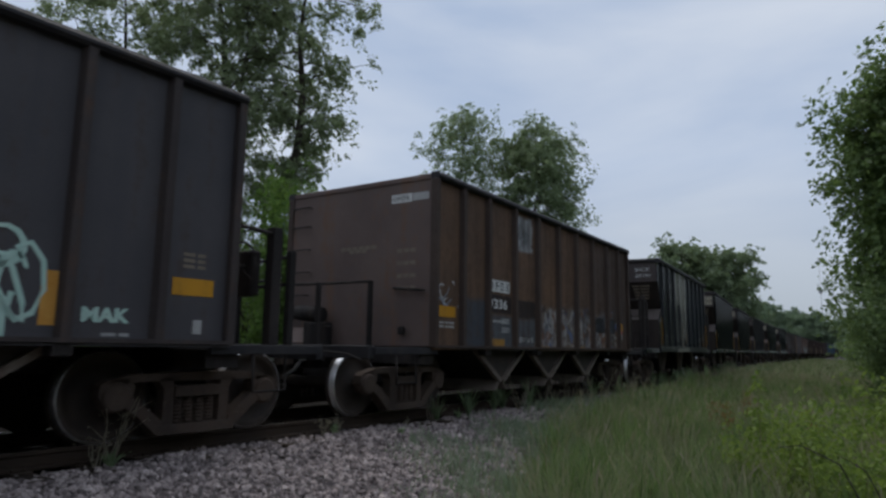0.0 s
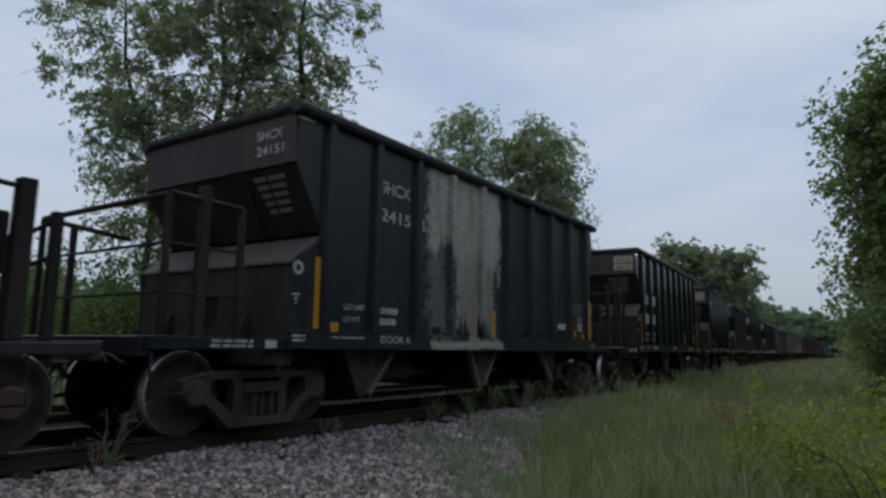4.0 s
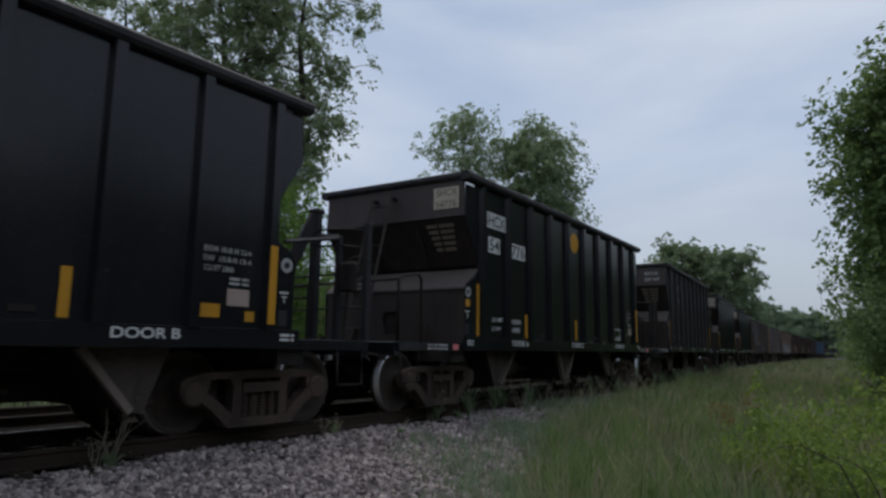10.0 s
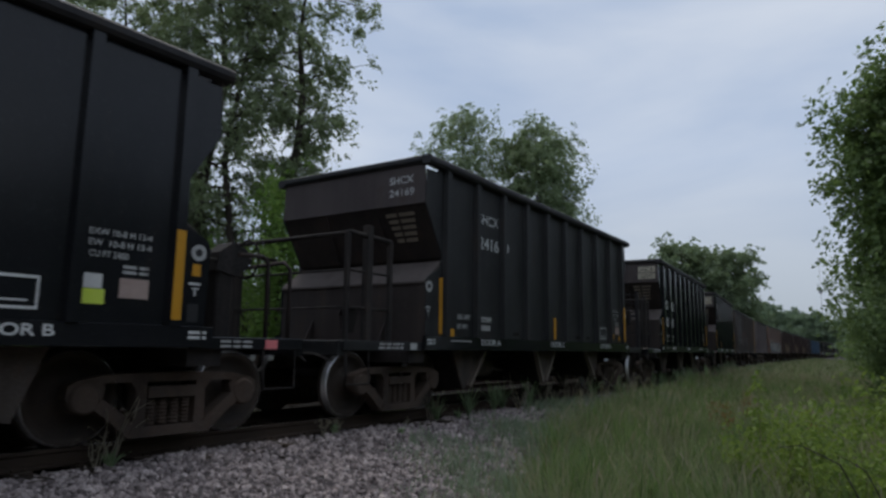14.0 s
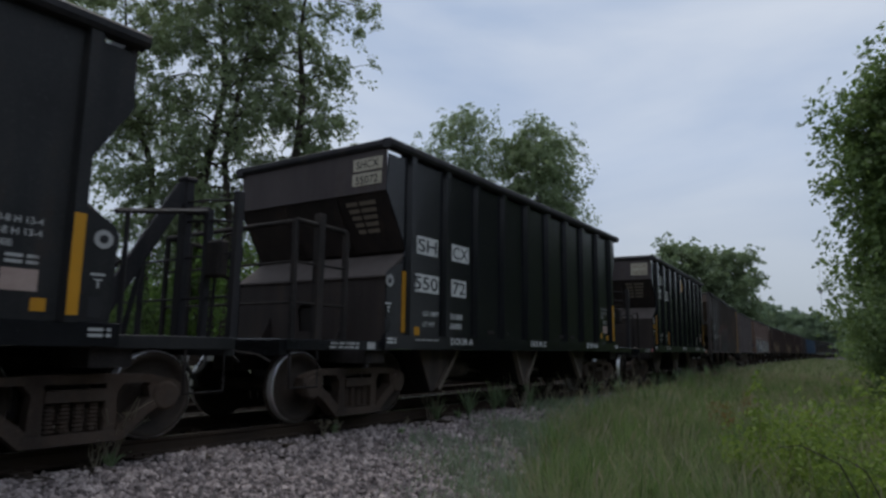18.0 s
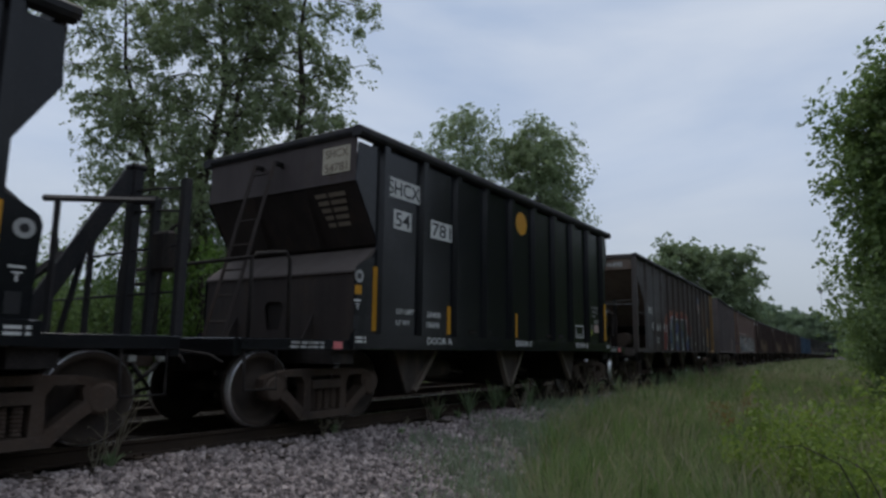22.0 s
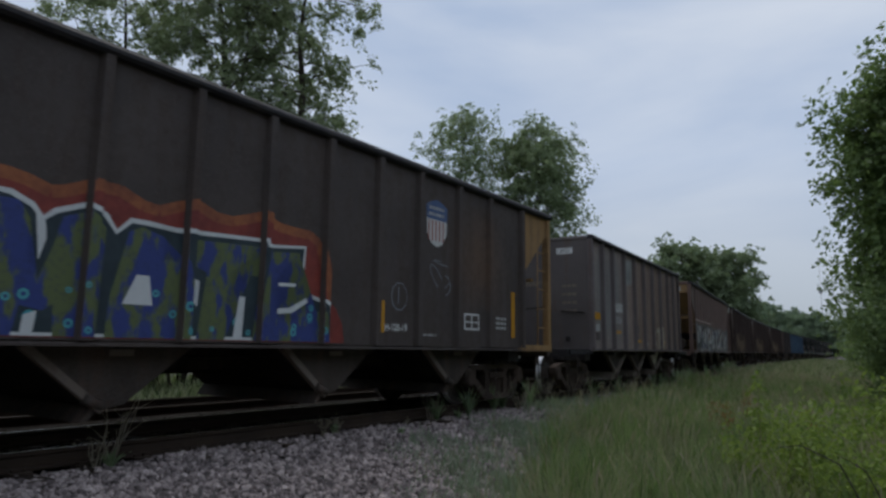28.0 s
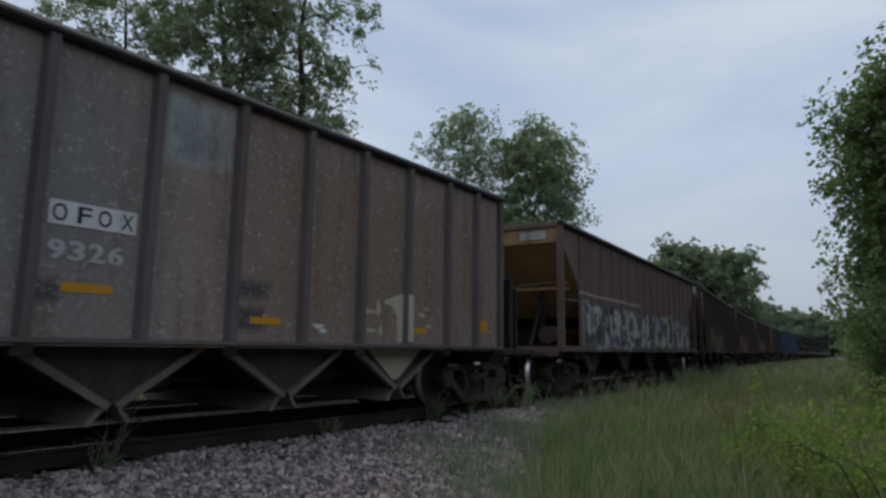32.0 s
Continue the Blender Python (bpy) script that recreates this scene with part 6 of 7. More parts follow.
for a, b, z0, z1 in ((11.48, 11.94, 1.52, 1.55), (11.48, 11.94, 1.28, 1.31), (11.48, 11.51, 1.31, 1.52), (11.91, 11.94, 1.31, 1.52), (11.69, 11.72, 1.31, 1.52), (11.51, 11.91, 1.40, 1.42)):
    box(bm, a - HP, b - HP, -1.555, -1.551, z0, z1)
part("stencil_frame", bm, WHITE, piece)
side_bars(piece, 12.5, 12.85, 1.3, 1.55, GREY_WHITE, 3, -1.553)
side_text(piece, "H-100-19", 9.46, 9.96, 1.2, 1.31, WHITE, -1.557)
arcs(piece, TAGS[3], ((9.77, 1.7, 0.18, 0.2, 0.0, 1.0), (9.76, 1.7, 0.01, 0.14, 0.25, 0.75)), 0.022, -1.556)
side_bars(piece, 10.2, 10.7, 1.14, 1.2, GREY_WHITE, 1, -1.553)
scribbles(piece, 10.5, 11.0, 1.6, 2.3, 4, 21, TAGS[3:4], HP, 0.008)

# worn grey car
grey = flat_end_car("hopper_car", "worn grey ribbed coal hopper with rust-brown panels and yellow reflectors", GREY, GREY_STAKE, GREY_END)
flat_markings(grey, "9326", False, 0.05)
for u0, u1, z0, z1 in ((1.95, 2.4, 1.41, 1.49), (3.95, 4.38, 1.21, 1.29), (6.80, 7.2, 1.18, 1.27)):
    side_plate(grey, "reflector", u0, u1, z0, z1, YELLOW, -1.552, 0.005)
side_plate(grey, "label", 0.37, 0.65, 1.44, 1.6, GREY_PALE, -1.552, 0.004)
side_plate(grey, "card_holder", 0.37, 0.62, 1.22, 1.4, GREY_END, -1.552, 0.03)
CREAM = car_paint("cream_overspray", (0.42, 0.375, 0.28), (0.5, 0.45, 0.35), (0.25, 0.2, 0.14), 0.2, 0.7, dust=0.15)
bm = bmesh.new()
prism(bm, [(u - 4.7, z) for u, z in ((6.22, 1.62), (6.36, 1.66), (6.62, 1.74), (6.66, 1.74), (6.66, 1.04), (6.52, 1.06), (6.5, 1.4), (6.4, 1.54), (6.22, 1.58))], -1.5545, -1.552)
part("paint_patch", bm, CREAM, grey, "cream paint splash over panel and rib")
bm = bmesh.new()
prism(bm, [(u - 4.7, z) for u, z in ((6.66, 1.735), (6.78, 1.72), (6.79, 1.06), (6.66, 1.05))], -1.638, -1.6365)
part("paint_patch", bm, CREAM, grey)
blotches(grey, CREAM, ((5.9, 1.45, 0.3, 0.06), (6.1, 1.5, 0.1, 0.2), (5.95, 1.2, 0.2, 0.05), (6.15, 1.2, 0.08, 0.12), (7.1, 1.45, 0.2, 0.05), (7.25, 1.3, 0.14, 0.05), (7.2, 1.55, 0.12, 0.06)), 71)
bm = bmesh.new()
prism(bm, [(u - 4.7, z) for u, z in ((6.2, 0.94), (7.4, 0.94), (6.85, 0.52), (6.74, 0.52))], -1.304, -1.3005)
part("paint_patch", bm, CREAM, grey, "cream paint on the discharge bay")
blotches(grey, WHITE, ((4.98, 1.22, 0.16, 0.06), (5.06, 1.17, 0.12, 0.06)), 72)
TRAIN.append((grey, 116.03))

# brown long cars and the far rest of the train
rusty = open_end_car("hopper_car", "long faded red-brown coal hopper with ochre end and whitish graffiti", RED_BROWN, RED_BROWN, OPEN_END, 16, stake_out=-1.582)
repaint(rusty, OCHRE, ("end_sheet", "end_post", "slope_sheet", "cross_beam"))
blocks("end_plate", GREY_WHITE, rusty, (-HP + 0.03, -HP + 0.045, -1.2, -0.6, 3.36, 3.54), (-HP + 0.03, -HP + 0.045, 0.5, 0.95, 3.4, 3.5))
RUSTY_SPRAY = car_paint("chalky_letter_spray", (0.34, 0.345, 0.325), (0.44, 0.44, 0.42), (0.16, 0.14, 0.12), 0.25, 0.75, dust=0.15)
GREEN_SPRAY = car_paint("dark_green_spray", (0.04, 0.055, 0.05), (0.06, 0.075, 0.07), (0.06, 0.05, 0.04), 0.2, 0.75, dust=0.15)
blobs = random.Random(31)
blotches(rusty, GREEN_SPRAY, [(1.8 + 0.85 * k, blobs.uniform(1.3, 1.8), 0.6, 0.5) for k in range(14)], 81, -1.551)
blotches(rusty, RUSTY_SPRAY, ((1.8, 1.6, 0.4, 0.5), (3.0, 1.25, 0.6, 0.35), (4.1, 1.75, 0.9, 0.3), (4.1, 1.5, 0.4, 0.4), (5.9, 1.5, 0.8, 0.4), (7.0, 1.7, 0.7, 0.6), (8.5, 1.75, 0.5, 0.5), (8.4, 1.3, 0.8, 0.3), (9.9, 1.6, 0.5, 0.6), (11.0, 1.8, 0.5, 0.25), (11.2, 1.3, 0.5, 0.3), (12.7, 1.75, 0.6, 0.4), (12.9, 1.3, 0.5, 0.4)), 82, -1.5535)
arcs(rusty, RUSTY_SPRAY, [(2.4 + 1.55 * k, 1.55, 0.5, 0.42, 0.1 * k, 0.1 * k + 0.6) for k in range(7)], 0.16, -1.556)
side_plate(rusty, "label", 14.3, 14.6, 3.3, 3.55, WHITE, -1.6, 0.02)
TRAIN.append((rusty, 128.08))
dull = open_end_car("hopper_car", "long dull brown coal hopper far down the train", DEEP_BROWN, DEEP_BROWN, OPEN_END)
side_plate(dull, "label", 0.02, 0.2, 3.3, 3.5, GREY_WHITE, -1.6, 0.02)
dull2 = another(dull, "long dull brown coal hopper with sooty sides")
dull3 = another(dull, "long sooty brown coal hopper")
dark = another(lead, "slate-grey ribbed coal hopper far down the train")
blue = flat_end_car("hopper_car", "faded blue ribbed coal hopper far down the train", BLUE, BLUE, BLUE)
blue2 = another(blue, "faded blue ribbed coal hopper behind another like it")
TRAIN += [(dull, 144.55), (dull2, 161.0), (dull3, 177.4), (dark, 194.7), (blue, 208.0), (blue2, 221.1)]
for i, c in enumerate(far_black):
    TRAIN.append((c, 234.3 + 13.24 * i))


# ---- ground, one sheet to the horizon, banked up under the two tracks ----
BANK_OFF = (-400, -60, -7.4, -4.4, -3.4, -2.4, -1.3, 0, 3.7, 5.0, 6.5, 9.0, 60, 400)
BANK_Z = (-0.9, -0.75, -0.60, -0.55, -0.46, -0.33, -0.205, -0.20, -0.20, -0.22, -0.4, -0.5, -0.5, -0.5)


def centre_y(x):
    return SIDE_Y + HALF_W + np.interp(x, _X, _Y)


def ground_z(x, y):
    off = y - centre_y(x)
    return np.interp(off, BANK_OFF, BANK_Z) + 0.02 * np.sin(x * 1.7 + y * 0.9) * np.sin(y * 2.3 - x * 0.4)


gx = np.unique(np.concatenate((np.arange(-20, 60, 0.5), np.arange(60, 300, 6), np.geomspace(300, 3000, 12), -np.geomspace(20, 3000, 14))))
gy = np.unique(np.concatenate((np.arange(-6, 30, 0.25), np.arange(30, 120, 4), np.geomspace(120, 3000, 12), -np.geomspace(6, 3000, 16))))
GX, GY = np.meshgrid(gx, gy, indexing="ij")
GZ = ground_z(GX, GY)
ni, nj = GX.shape
idx = np.arange(ni * nj).reshape(ni, nj)
quads = np.stack((idx[:-1, :-1], idx[1:, :-1], idx[1:, 1:], idx[:-1, 1:]), -1).reshape(-1, 4)
ground = tagged(new("ground", cloud_mesh("ground", np.stack((GX, GY, GZ), -1).reshape(-1, 3).tolist(), quads.tolist(), GROUND, BALLAST_BED, SHADED_BED)), "weedy soil rising to a gravel railway bank", "ground", kind="structure")
off_mid = (GY - centre_y(GX))[:-1, :-1].reshape(-1) + 0.12
x_mid = GX[:-1, :-1].reshape(-1)
edge = np.interp(x_mid, (4, 6, 8, 10), (-5.1, -4.3, -3.6, -3.1))
# from the near rail back, the bed is painted dark as shaded ground
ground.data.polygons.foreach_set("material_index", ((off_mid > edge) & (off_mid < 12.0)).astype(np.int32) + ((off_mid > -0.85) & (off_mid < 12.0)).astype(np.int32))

# ---- tracks ----
RAIL_PROFILE = ((-0.036, -0.003), (-0.014, 0.0), (0.014, 0.0), (0.036, -0.003), (0.037, -0.035), (0.012, -0.05), (0.010, -0.135), (0.070, -0.155), (0.070, -0.168), (-0.070, -0.168), (-0.070, -0.155), (-0.010, -0.135), (-0.012, -0.05), (-0.037, -0.035))


def lay_track(name, label, off, drop=0.0):
    track = tagged(new(name), label, "railway track", kind="structure")
    ss = np.concatenate((np.arange(-130, -10, 5.0), np.arange(-10, 80, 1.0), np.arange(80, 341, 4.0)))
    for gauge in (-0.753, 0.753):
        verts, faces = [], []
        n = len(RAIL_PROFILE)
        for s in ss:
            x, y, hd = on_track(s, off + gauge)
            for py, pz in RAIL_PROFILE:
                verts.append((x - py * math.sin(hd), y + py * math.cos(hd), pz - drop))
        for i in range(len(ss) - 1):
            for k in range(n):
                a, b = i * n + k, i * n + (k + 1) % n
                faces.append((a, b, b + n, a + n))
        me = cloud_mesh("rail", verts, faces, RAIL_SIDE, RAIL_TOP)
        me.polygons.foreach_set("material_index", [1 if k % n == 1 and off == 0 else 0 for k in range(len(faces))])
        part("rail", me, RAIL_SIDE, track, "worn steel rail")
    bm = bmesh.new()
    box(bm, -0.115, 0.115, -1.3, 1.3, -0.18, 0.0, 0.012)
    tie = mesh_of("tie", bm, TIE)
    bm = bmesh.new()
    for g in (-0.753, 0.753):
        box(bm, -0.09, 0.09, g - 0.17, g + 0.17, 0.0, 0.014)
        for dx, dy in ((-0.05, -0.085), (0.05, 0.085), (0.05, -0.085)):
            box(bm, dx - 0.012, dx + 0.012, g + dy - 0.016, g + dy + 0.016, 0.014, 0.04)
    plate = mesh_of("tie_plate", bm, RAIL_SIDE)
    near = np.arange(-4, 70, 0.56) if off == 0 else np.arange(-4, 40, 0.56)
    for s in near:
        x, y, hd = on_track(s, off)
        t = part("tie", tie, TIE, track)
        t.matrix_local = pose(x, y, -0.168 - drop - 0.012, 0, 0, math.degrees(hd) + random.uniform(-0.8, 0.8))
        part("tie_plate", plate, RAIL_SIDE, t)
    verts, faces = [], []
    for s in np.concatenate((np.arange(-130, -4, 0.56), np.arange(near[-1] + 0.56, 330, 0.56))):
        x, y, hd = on_track(s, off)
        m = pose(x, y, -0.18 - drop, 0, 0, math.degrees(hd))
        k = len(verts)
        for a in (-0.115, 0.115):
            for b in (-1.3, 1.3):
                for c in (-0.16, 0.0):
                    verts.append(tuple(m @ Vector((a, b, c))))
        faces += [tuple(k + i for i in f) for f in ((0, 1, 3, 2), (4, 6, 7, 5), (0, 4, 5, 1), (2, 3, 7, 6), (0, 2, 6, 4), (1, 5, 7, 3))]
    tagged(part("far_ties", cloud_mesh("far_ties", verts, faces, TIE), TIE, track), "weathered wooden ties", kind="stuff")
    return track


main_track = lay_track("track_main", "main railway track of steel rails on dark wooden ties", 0.0)
side_track = lay_track("track_side", "second railway track behind the train, rusty rails on ties", 3.7, 0.05)

# ---- ballast stones ----
rng = np.random.default_rng(7)
_g = (1 + 5 ** 0.5) / 2
ICO_V = np.array([(-1, _g, 0), (1, _g, 0), (-1, -_g, 0), (1, -_g, 0), (0, -1, _g), (0, 1, _g), (0, -1, -_g), (0, 1, -_g), (_g, 0, -1), (_g, 0, 1), (-_g, 0, -1), (-_g, 0, 1)]) / 1.9
ICO_F = np.array([(0, 11, 5), (0, 5, 1), (0, 1, 7), (0, 7, 10), (0, 10, 11), (1, 5, 9), (5, 11, 4), (11, 10, 2), (10, 7, 6), (7, 1, 8), (3, 9, 4), (3, 4, 2), (3, 2, 6), (3, 6, 8), (3, 8, 9), (4, 9, 5), (2, 4, 11), (6, 2, 10), (8, 6, 7), (9, 8, 1)])


def stone_shapes(n):
    return ICO_V[None] * rng.uniform(0.55, 1.2, (n, 12, 1)) * rng.uniform(0.6, 1.25, (n, 1, 3))


def turn_many(n):
    q = rng.normal(size=(n, 4))
    q /= np.linalg.norm(q, axis=1)[:, None]
    w, x, y, z = q.T
    return np.stack((np.stack((1 - 2 * (y * y + z * z), 2 * (x * y - z * w), 2 * (x * z + y * w)), -1),
                     np.stack((2 * (x * y + z * w), 1 - 2 * (x * x + z * z), 2 * (y * z - x * w)), -1),
                     np.stack((2 * (x * z - y * w), 2 * (y * z + x * w), 1 - 2 * (x * x + y * y)), -1)), 1)


def scatter_stones(n, x0, x1, o0, o1, r0, r1, bias=1.0):
    xs = x0 + (x1 - x0) * rng.random(n) ** bias
    offs = rng.uniform(o0, o1, n)
    ys = centre_y(xs) + offs
    r = rng.uniform(r0, r1, n) * rng.uniform(0.7, 1.25, n)
    zs = ground_z(xs, ys) + r * 0.25
    v = np.einsum("nij,nkj->nki", turn_many(n), stone_shapes(n)) * r[:, None, None] + np.stack((xs, ys, zs), -1)[:, None]
    f = (ICO_F[None] + 12 * np.arange(n)[:, None, None]).reshape(-1, 3)
    return v.reshape(-1, 3), f


sets = [scatter_stones(11000, -9, 2.2, -4.2, -0.9, 0.02, 0.04), scatter_stones(23000, 1.8, 12.5, -5.0, -0.88, 0.016, 0.042, 1.35), scatter_stones(5000, 10, 45, -2.9, -0.95, 0.025, 0.05, 1.5), scatter_stones(4500, 1.5, 22, -0.62, 0.62, 0.022, 0.042), scatter_stones(3500, 2, 26, 1.0, 2.3, 0.025, 0.045)]


def heap(name, runs, material):
    base, vs, fs = 0, [], []
    for v, f in runs:
        vs.append(v)
        fs.append(f + base)
        base += len(v)
    return cloud_mesh(name, np.concatenate(vs).tolist(), np.concatenate(fs).tolist(), material)


# these stones are coloured dark for the shade below the train
tagged(new("cinder_ballast", heap("cinder_ballast", sets[3:], SHADED_STONE)), "ballast between and behind the rails, coloured dark for shade", "gravel", kind="stuff")
ballast = tagged(new("ballast", heap("ballast", sets[:3], STONE)), "grey crushed-stone ballast on the track shoulder", "gravel", kind="stuff")
shapes = [cloud_mesh("stone", v.tolist(), ICO_F.tolist(), STONE_PIECE) for v in stone_shapes(8)]
for i in range(260):
    x = 2.2 + 5.5 * rng.random() ** 1.2
    y = float(centre_y(x)) + rng.uniform(-2.9, -1.0)
    r = rng.uniform(0.028, 0.05)
    st = part("stone", shapes[i % 8], STONE_PIECE, ballast)
    st.matrix_local = Matrix.LocRotScale((x, y, float(ground_z(x, y)) + r * 0.55), Euler(rng.uniform(0, 6, 3)), (r, r, r))


# ---- plants ----
def leaf_cards(centres, size, rg, droop=0.3, aspect=0.55, lead=None):
    """Folded leaves as small quads about the centres, turned every way, or more or less along lead."""
    n = len(centres)
    a = rg.normal(size=(n, 3)) * (1.0 if lead is None else 0.45)
    if lead is not None:
        a += lead
    a[:, 2] -= droop
    a /= np.linalg.norm(a, axis=1)[:, None]
    b = np.cross(a, rg.normal(size=(n, 3)))
    b /= np.linalg.norm(b, axis=1)[:, None]
    s = (size * rg.uniform(0.6, 1.35, n))[:, None]
    c = np.asarray(centres)
    v = np.stack((c - a * s * 0.5, c + b * s * aspect * 0.5, c + a * s * 0.5, c - b * s * aspect * 0.5), 1).reshape(-1, 3)
    f = np.arange(4 * n).reshape(n, 4)
    return v, f


def grow_tree(name, label, x, y, height, spread, leaves, size, material, seed, trunk_r=0.22, low=0.22, clump=0.5, limbs=26, lean=(0.0, 0.0), shape=None, weep=0.0, per=15):
    """A tapered trunk with limbs and twigs, and a crown of leaves gathered about the twigs."""
    rg = np.random.default_rng(seed)
    z0 = float(ground_z(x, y)) - 0.1
    tree = tagged(new(name), label, "tree")
    tree.location = (x, y, z0)
    shape = shape or (lambda t: math.sin(math.pi * min(1, 0.12 + 0.86 * t)) ** 0.7)
    bm = bmesh.new()
    spine = [Vector((lean[0] * (k / 8) ** 1.5 + 0.012 * height * math.sin(k * 1.3 + seed), lean[1] * (k / 8) ** 1.5 + 0.012 * height * math.cos(k * 1.7 + seed), height * 0.93 * k / 8)) for k in range(9)]
    tube(bm, spine, trunk_r, 9, trunk_r * 0.12)
    wood = part("trunk", bm, BARK, tree)
    tips = []
    far = name == "far_tree"
    bm = bmesh.new()
    for i in range(limbs):
        t = low + (0.97 - low) * (i + rg.uniform(0, 0.9)) / limbs
        k = min(7.99, t * 8 / 0.93 * 0.93)
        p = spine[int(k)].lerp(spine[int(k) + 1], k - int(k))
        ang = i * 2.399 + rg.uniform(-0.4, 0.4)
        ln = spread * shape((t - low) / (1 - low)) * rg.uniform(0.6, 1.1)
        rise = rg.uniform(0.25, 0.8) * (1.0 - 0.4 * t)
        d = Vector((math.cos(ang), math.sin(ang), rise))
        pts = [p]
        for j in range(1, 5):
            q = p + d * ln * j / 4 + Vector(rg.normal(0, 0.035 * ln, 3).tolist())
            q.z -= weep * ln * (j / 4) ** 2
            pts.append(q)
        tube(bm, pts, trunk_r * 0.34 * (1.15 - t), 5, 0.012)
        for j in range(2, 5):
            for m in range(3):
                tw = pts[j] + Vector((rg.normal(0, 1), rg.normal(0, 1), rg.normal(0.1, 0.8) - weep)) * (0.22 * ln + 0.15)
                tube(bm, [pts[j], pts[j].lerp(tw, 0.5) + Vector((0, 0, 0.05)), tw], 0.018, 3, 0.006)
                tips += [tuple(pts[j].lerp(tw, 0.4)), tuple(tw), tuple(tw)]
            tips.append(tuple(pts[j]))
        if not far:
            part("limb", bm, BARK, tree)
            bm = bmesh.new()
    if far:
        tagged(part("branchwork", bm, BARK, tree), kind="stuff")
    else:
        bm.free()
    tips = np.array(tips)
    weight = rg.uniform(0.1, 1.0, len(tips)) ** 2.5
    pick = rg.choice(len(tips), leaves, p=weight / weight.sum())
    # leafy sprays set on the twigs, each reaching outwards and drooping
    sprays = max(1, leaves // per)
    sc = tips[pick[:sprays]] + rg.normal(0, clump, (sprays, 3)) * np.array((1, 1, 0.8)) * rg.uniform(0.1, 0.8, (sprays, 1))
    heart = np.array([tuple(spine[int(min(8, max(0, 8 * z / (0.93 * height))))]) for z in sc[:, 2]])
    away = np.hypot(sc[:, 0] - heart[:, 0], sc[:, 1] - heart[:, 1])
    sc[:, :2] = heart[:, :2] + (sc - heart)[:, :2] * np.minimum(1, (1.1 * spread + 0.3) / np.maximum(away, 0.01))[:, None]
    out = sc - heart
    out[:, 2] = 0
    out /= np.maximum(np.linalg.norm(out, axis=1), 0.05)[:, None]
    out += rg.normal(0, 0.55, (sprays, 3))
    out[:, 2] -= 0.25 + weep
    out /= np.linalg.norm(out, axis=1)[:, None]
    across = np.cross(out, rg.normal((0, 0, 1.2), 0.6, (sprays, 3)))
    across /= np.linalg.norm(across, axis=1)[:, None]
    own = rg.integers(0, sprays, leaves)
    ln = (0.75 * clump * rg.uniform(0.5, 1.3, sprays))[own]
    along, wide = rg.random(leaves), rg.normal(0, 0.32, leaves)
    c = sc[own] + out[own] * (ln * along)[:, None] + across[own] * (ln * wide * (1.1 - 0.7 * along))[:, None] + rg.normal(0, 0.05 * clump + 0.12 * size, (leaves, 3))
    c[:, 2] = np.maximum(c[:, 2] - 0.35 * ln * along ** 2, 0.2)
    v, f = leaf_cards(c, size, rg, 0.35 + weep, 0.62, 0.8 * out[own] + 0.9 * across[own] * np.sign(wide)[:, None])
    part("crown", cloud_mesh("crown", v.tolist(), f.tolist(), material), material, tree, "uneven crown of leaves with gaps")
    return tree


def from_eye(px, dist):
    """A place on the ground in the direction of a column of the view, dist metres from the eye."""
    k = (px - 784) / 1158.0
    d = Vector((0.8008 + 0.58478 * k, 0.57975 - 0.81109 * k))
    d.normalize()
    return d.x * dist, d.y * dist


def TALL(t):
    return 0.55 + 0.45 * math.sin(math.pi * min(1, t + 0.1))


def TOPPED(t):
    return 0.42 + 0.58 * min(1, 1.3 * t)


def LOBED(t):
    return 0.5 + 0.5 * math.sin(math.pi * min(1, 0.2 + 0.8 * t))


def PLUME(t):
    return 0.5 + 0.5 * min(1, 2.2 * t) - 0.25 * max(0.0, t - 0.7)


grow_tree("tree", "tall silvery-green tree with drooping sprays behind the train", *from_eye(362, 25), 19.5, 2.6, 31000, 0.13, LEAF_A, 1, 0.27, 0.2, 0.55, 40, (0.2, 0.2), TALL, 0.3)
grow_tree("tree", "slim dark-stemmed tree close beside a taller one", *from_eye(400, 24), 17.5, 1.7, 12000, 0.13, LEAF_A, 12, 0.19, 0.3, 0.5, 24, (0.1, -0.1), TALL, 0.25)
grow_tree("tree", "tall tree with arching limbs and sparse foliage behind the train", *from_eye(483, 24), 18.8, 2.3, 28000, 0.13, LEAF_A, 2, 0.26, 0.36, 0.5, 34, (0.75, -0.95), TOPPED, 0.2)
grow_tree("tree", "leaning tree with airy pale foliage beside the tall ones", *from_eye(285, 26), 17.5, 2.6, 32000, 0.13, LEAF_A, 3, 0.2, 0.34, 0.55, 36, (-1.5, 2.0), PLUME, 0.3)
grow_tree("tree", "light green tree with an airy crown beyond the train", *from_eye(822, 41), 18.2, 2.5, 20000, 0.18, LEAF_E, 4, 0.22, 0.25, 0.8, 30, (-0.2, 0.3))
grow_tree("tree", "broad-leaved tree with a dense lobed crown beyond the train", *from_eye(944, 40), 16.2, 3.0, 42000, 0.19, LEAF_E, 5, 0.24, 0.25, 0.9, 34, (0.2, -0.2), LOBED)
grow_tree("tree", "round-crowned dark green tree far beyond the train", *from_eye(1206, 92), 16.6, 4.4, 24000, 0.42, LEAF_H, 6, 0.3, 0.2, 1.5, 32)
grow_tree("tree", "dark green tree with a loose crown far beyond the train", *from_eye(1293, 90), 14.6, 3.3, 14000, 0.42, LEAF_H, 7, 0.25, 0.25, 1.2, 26)
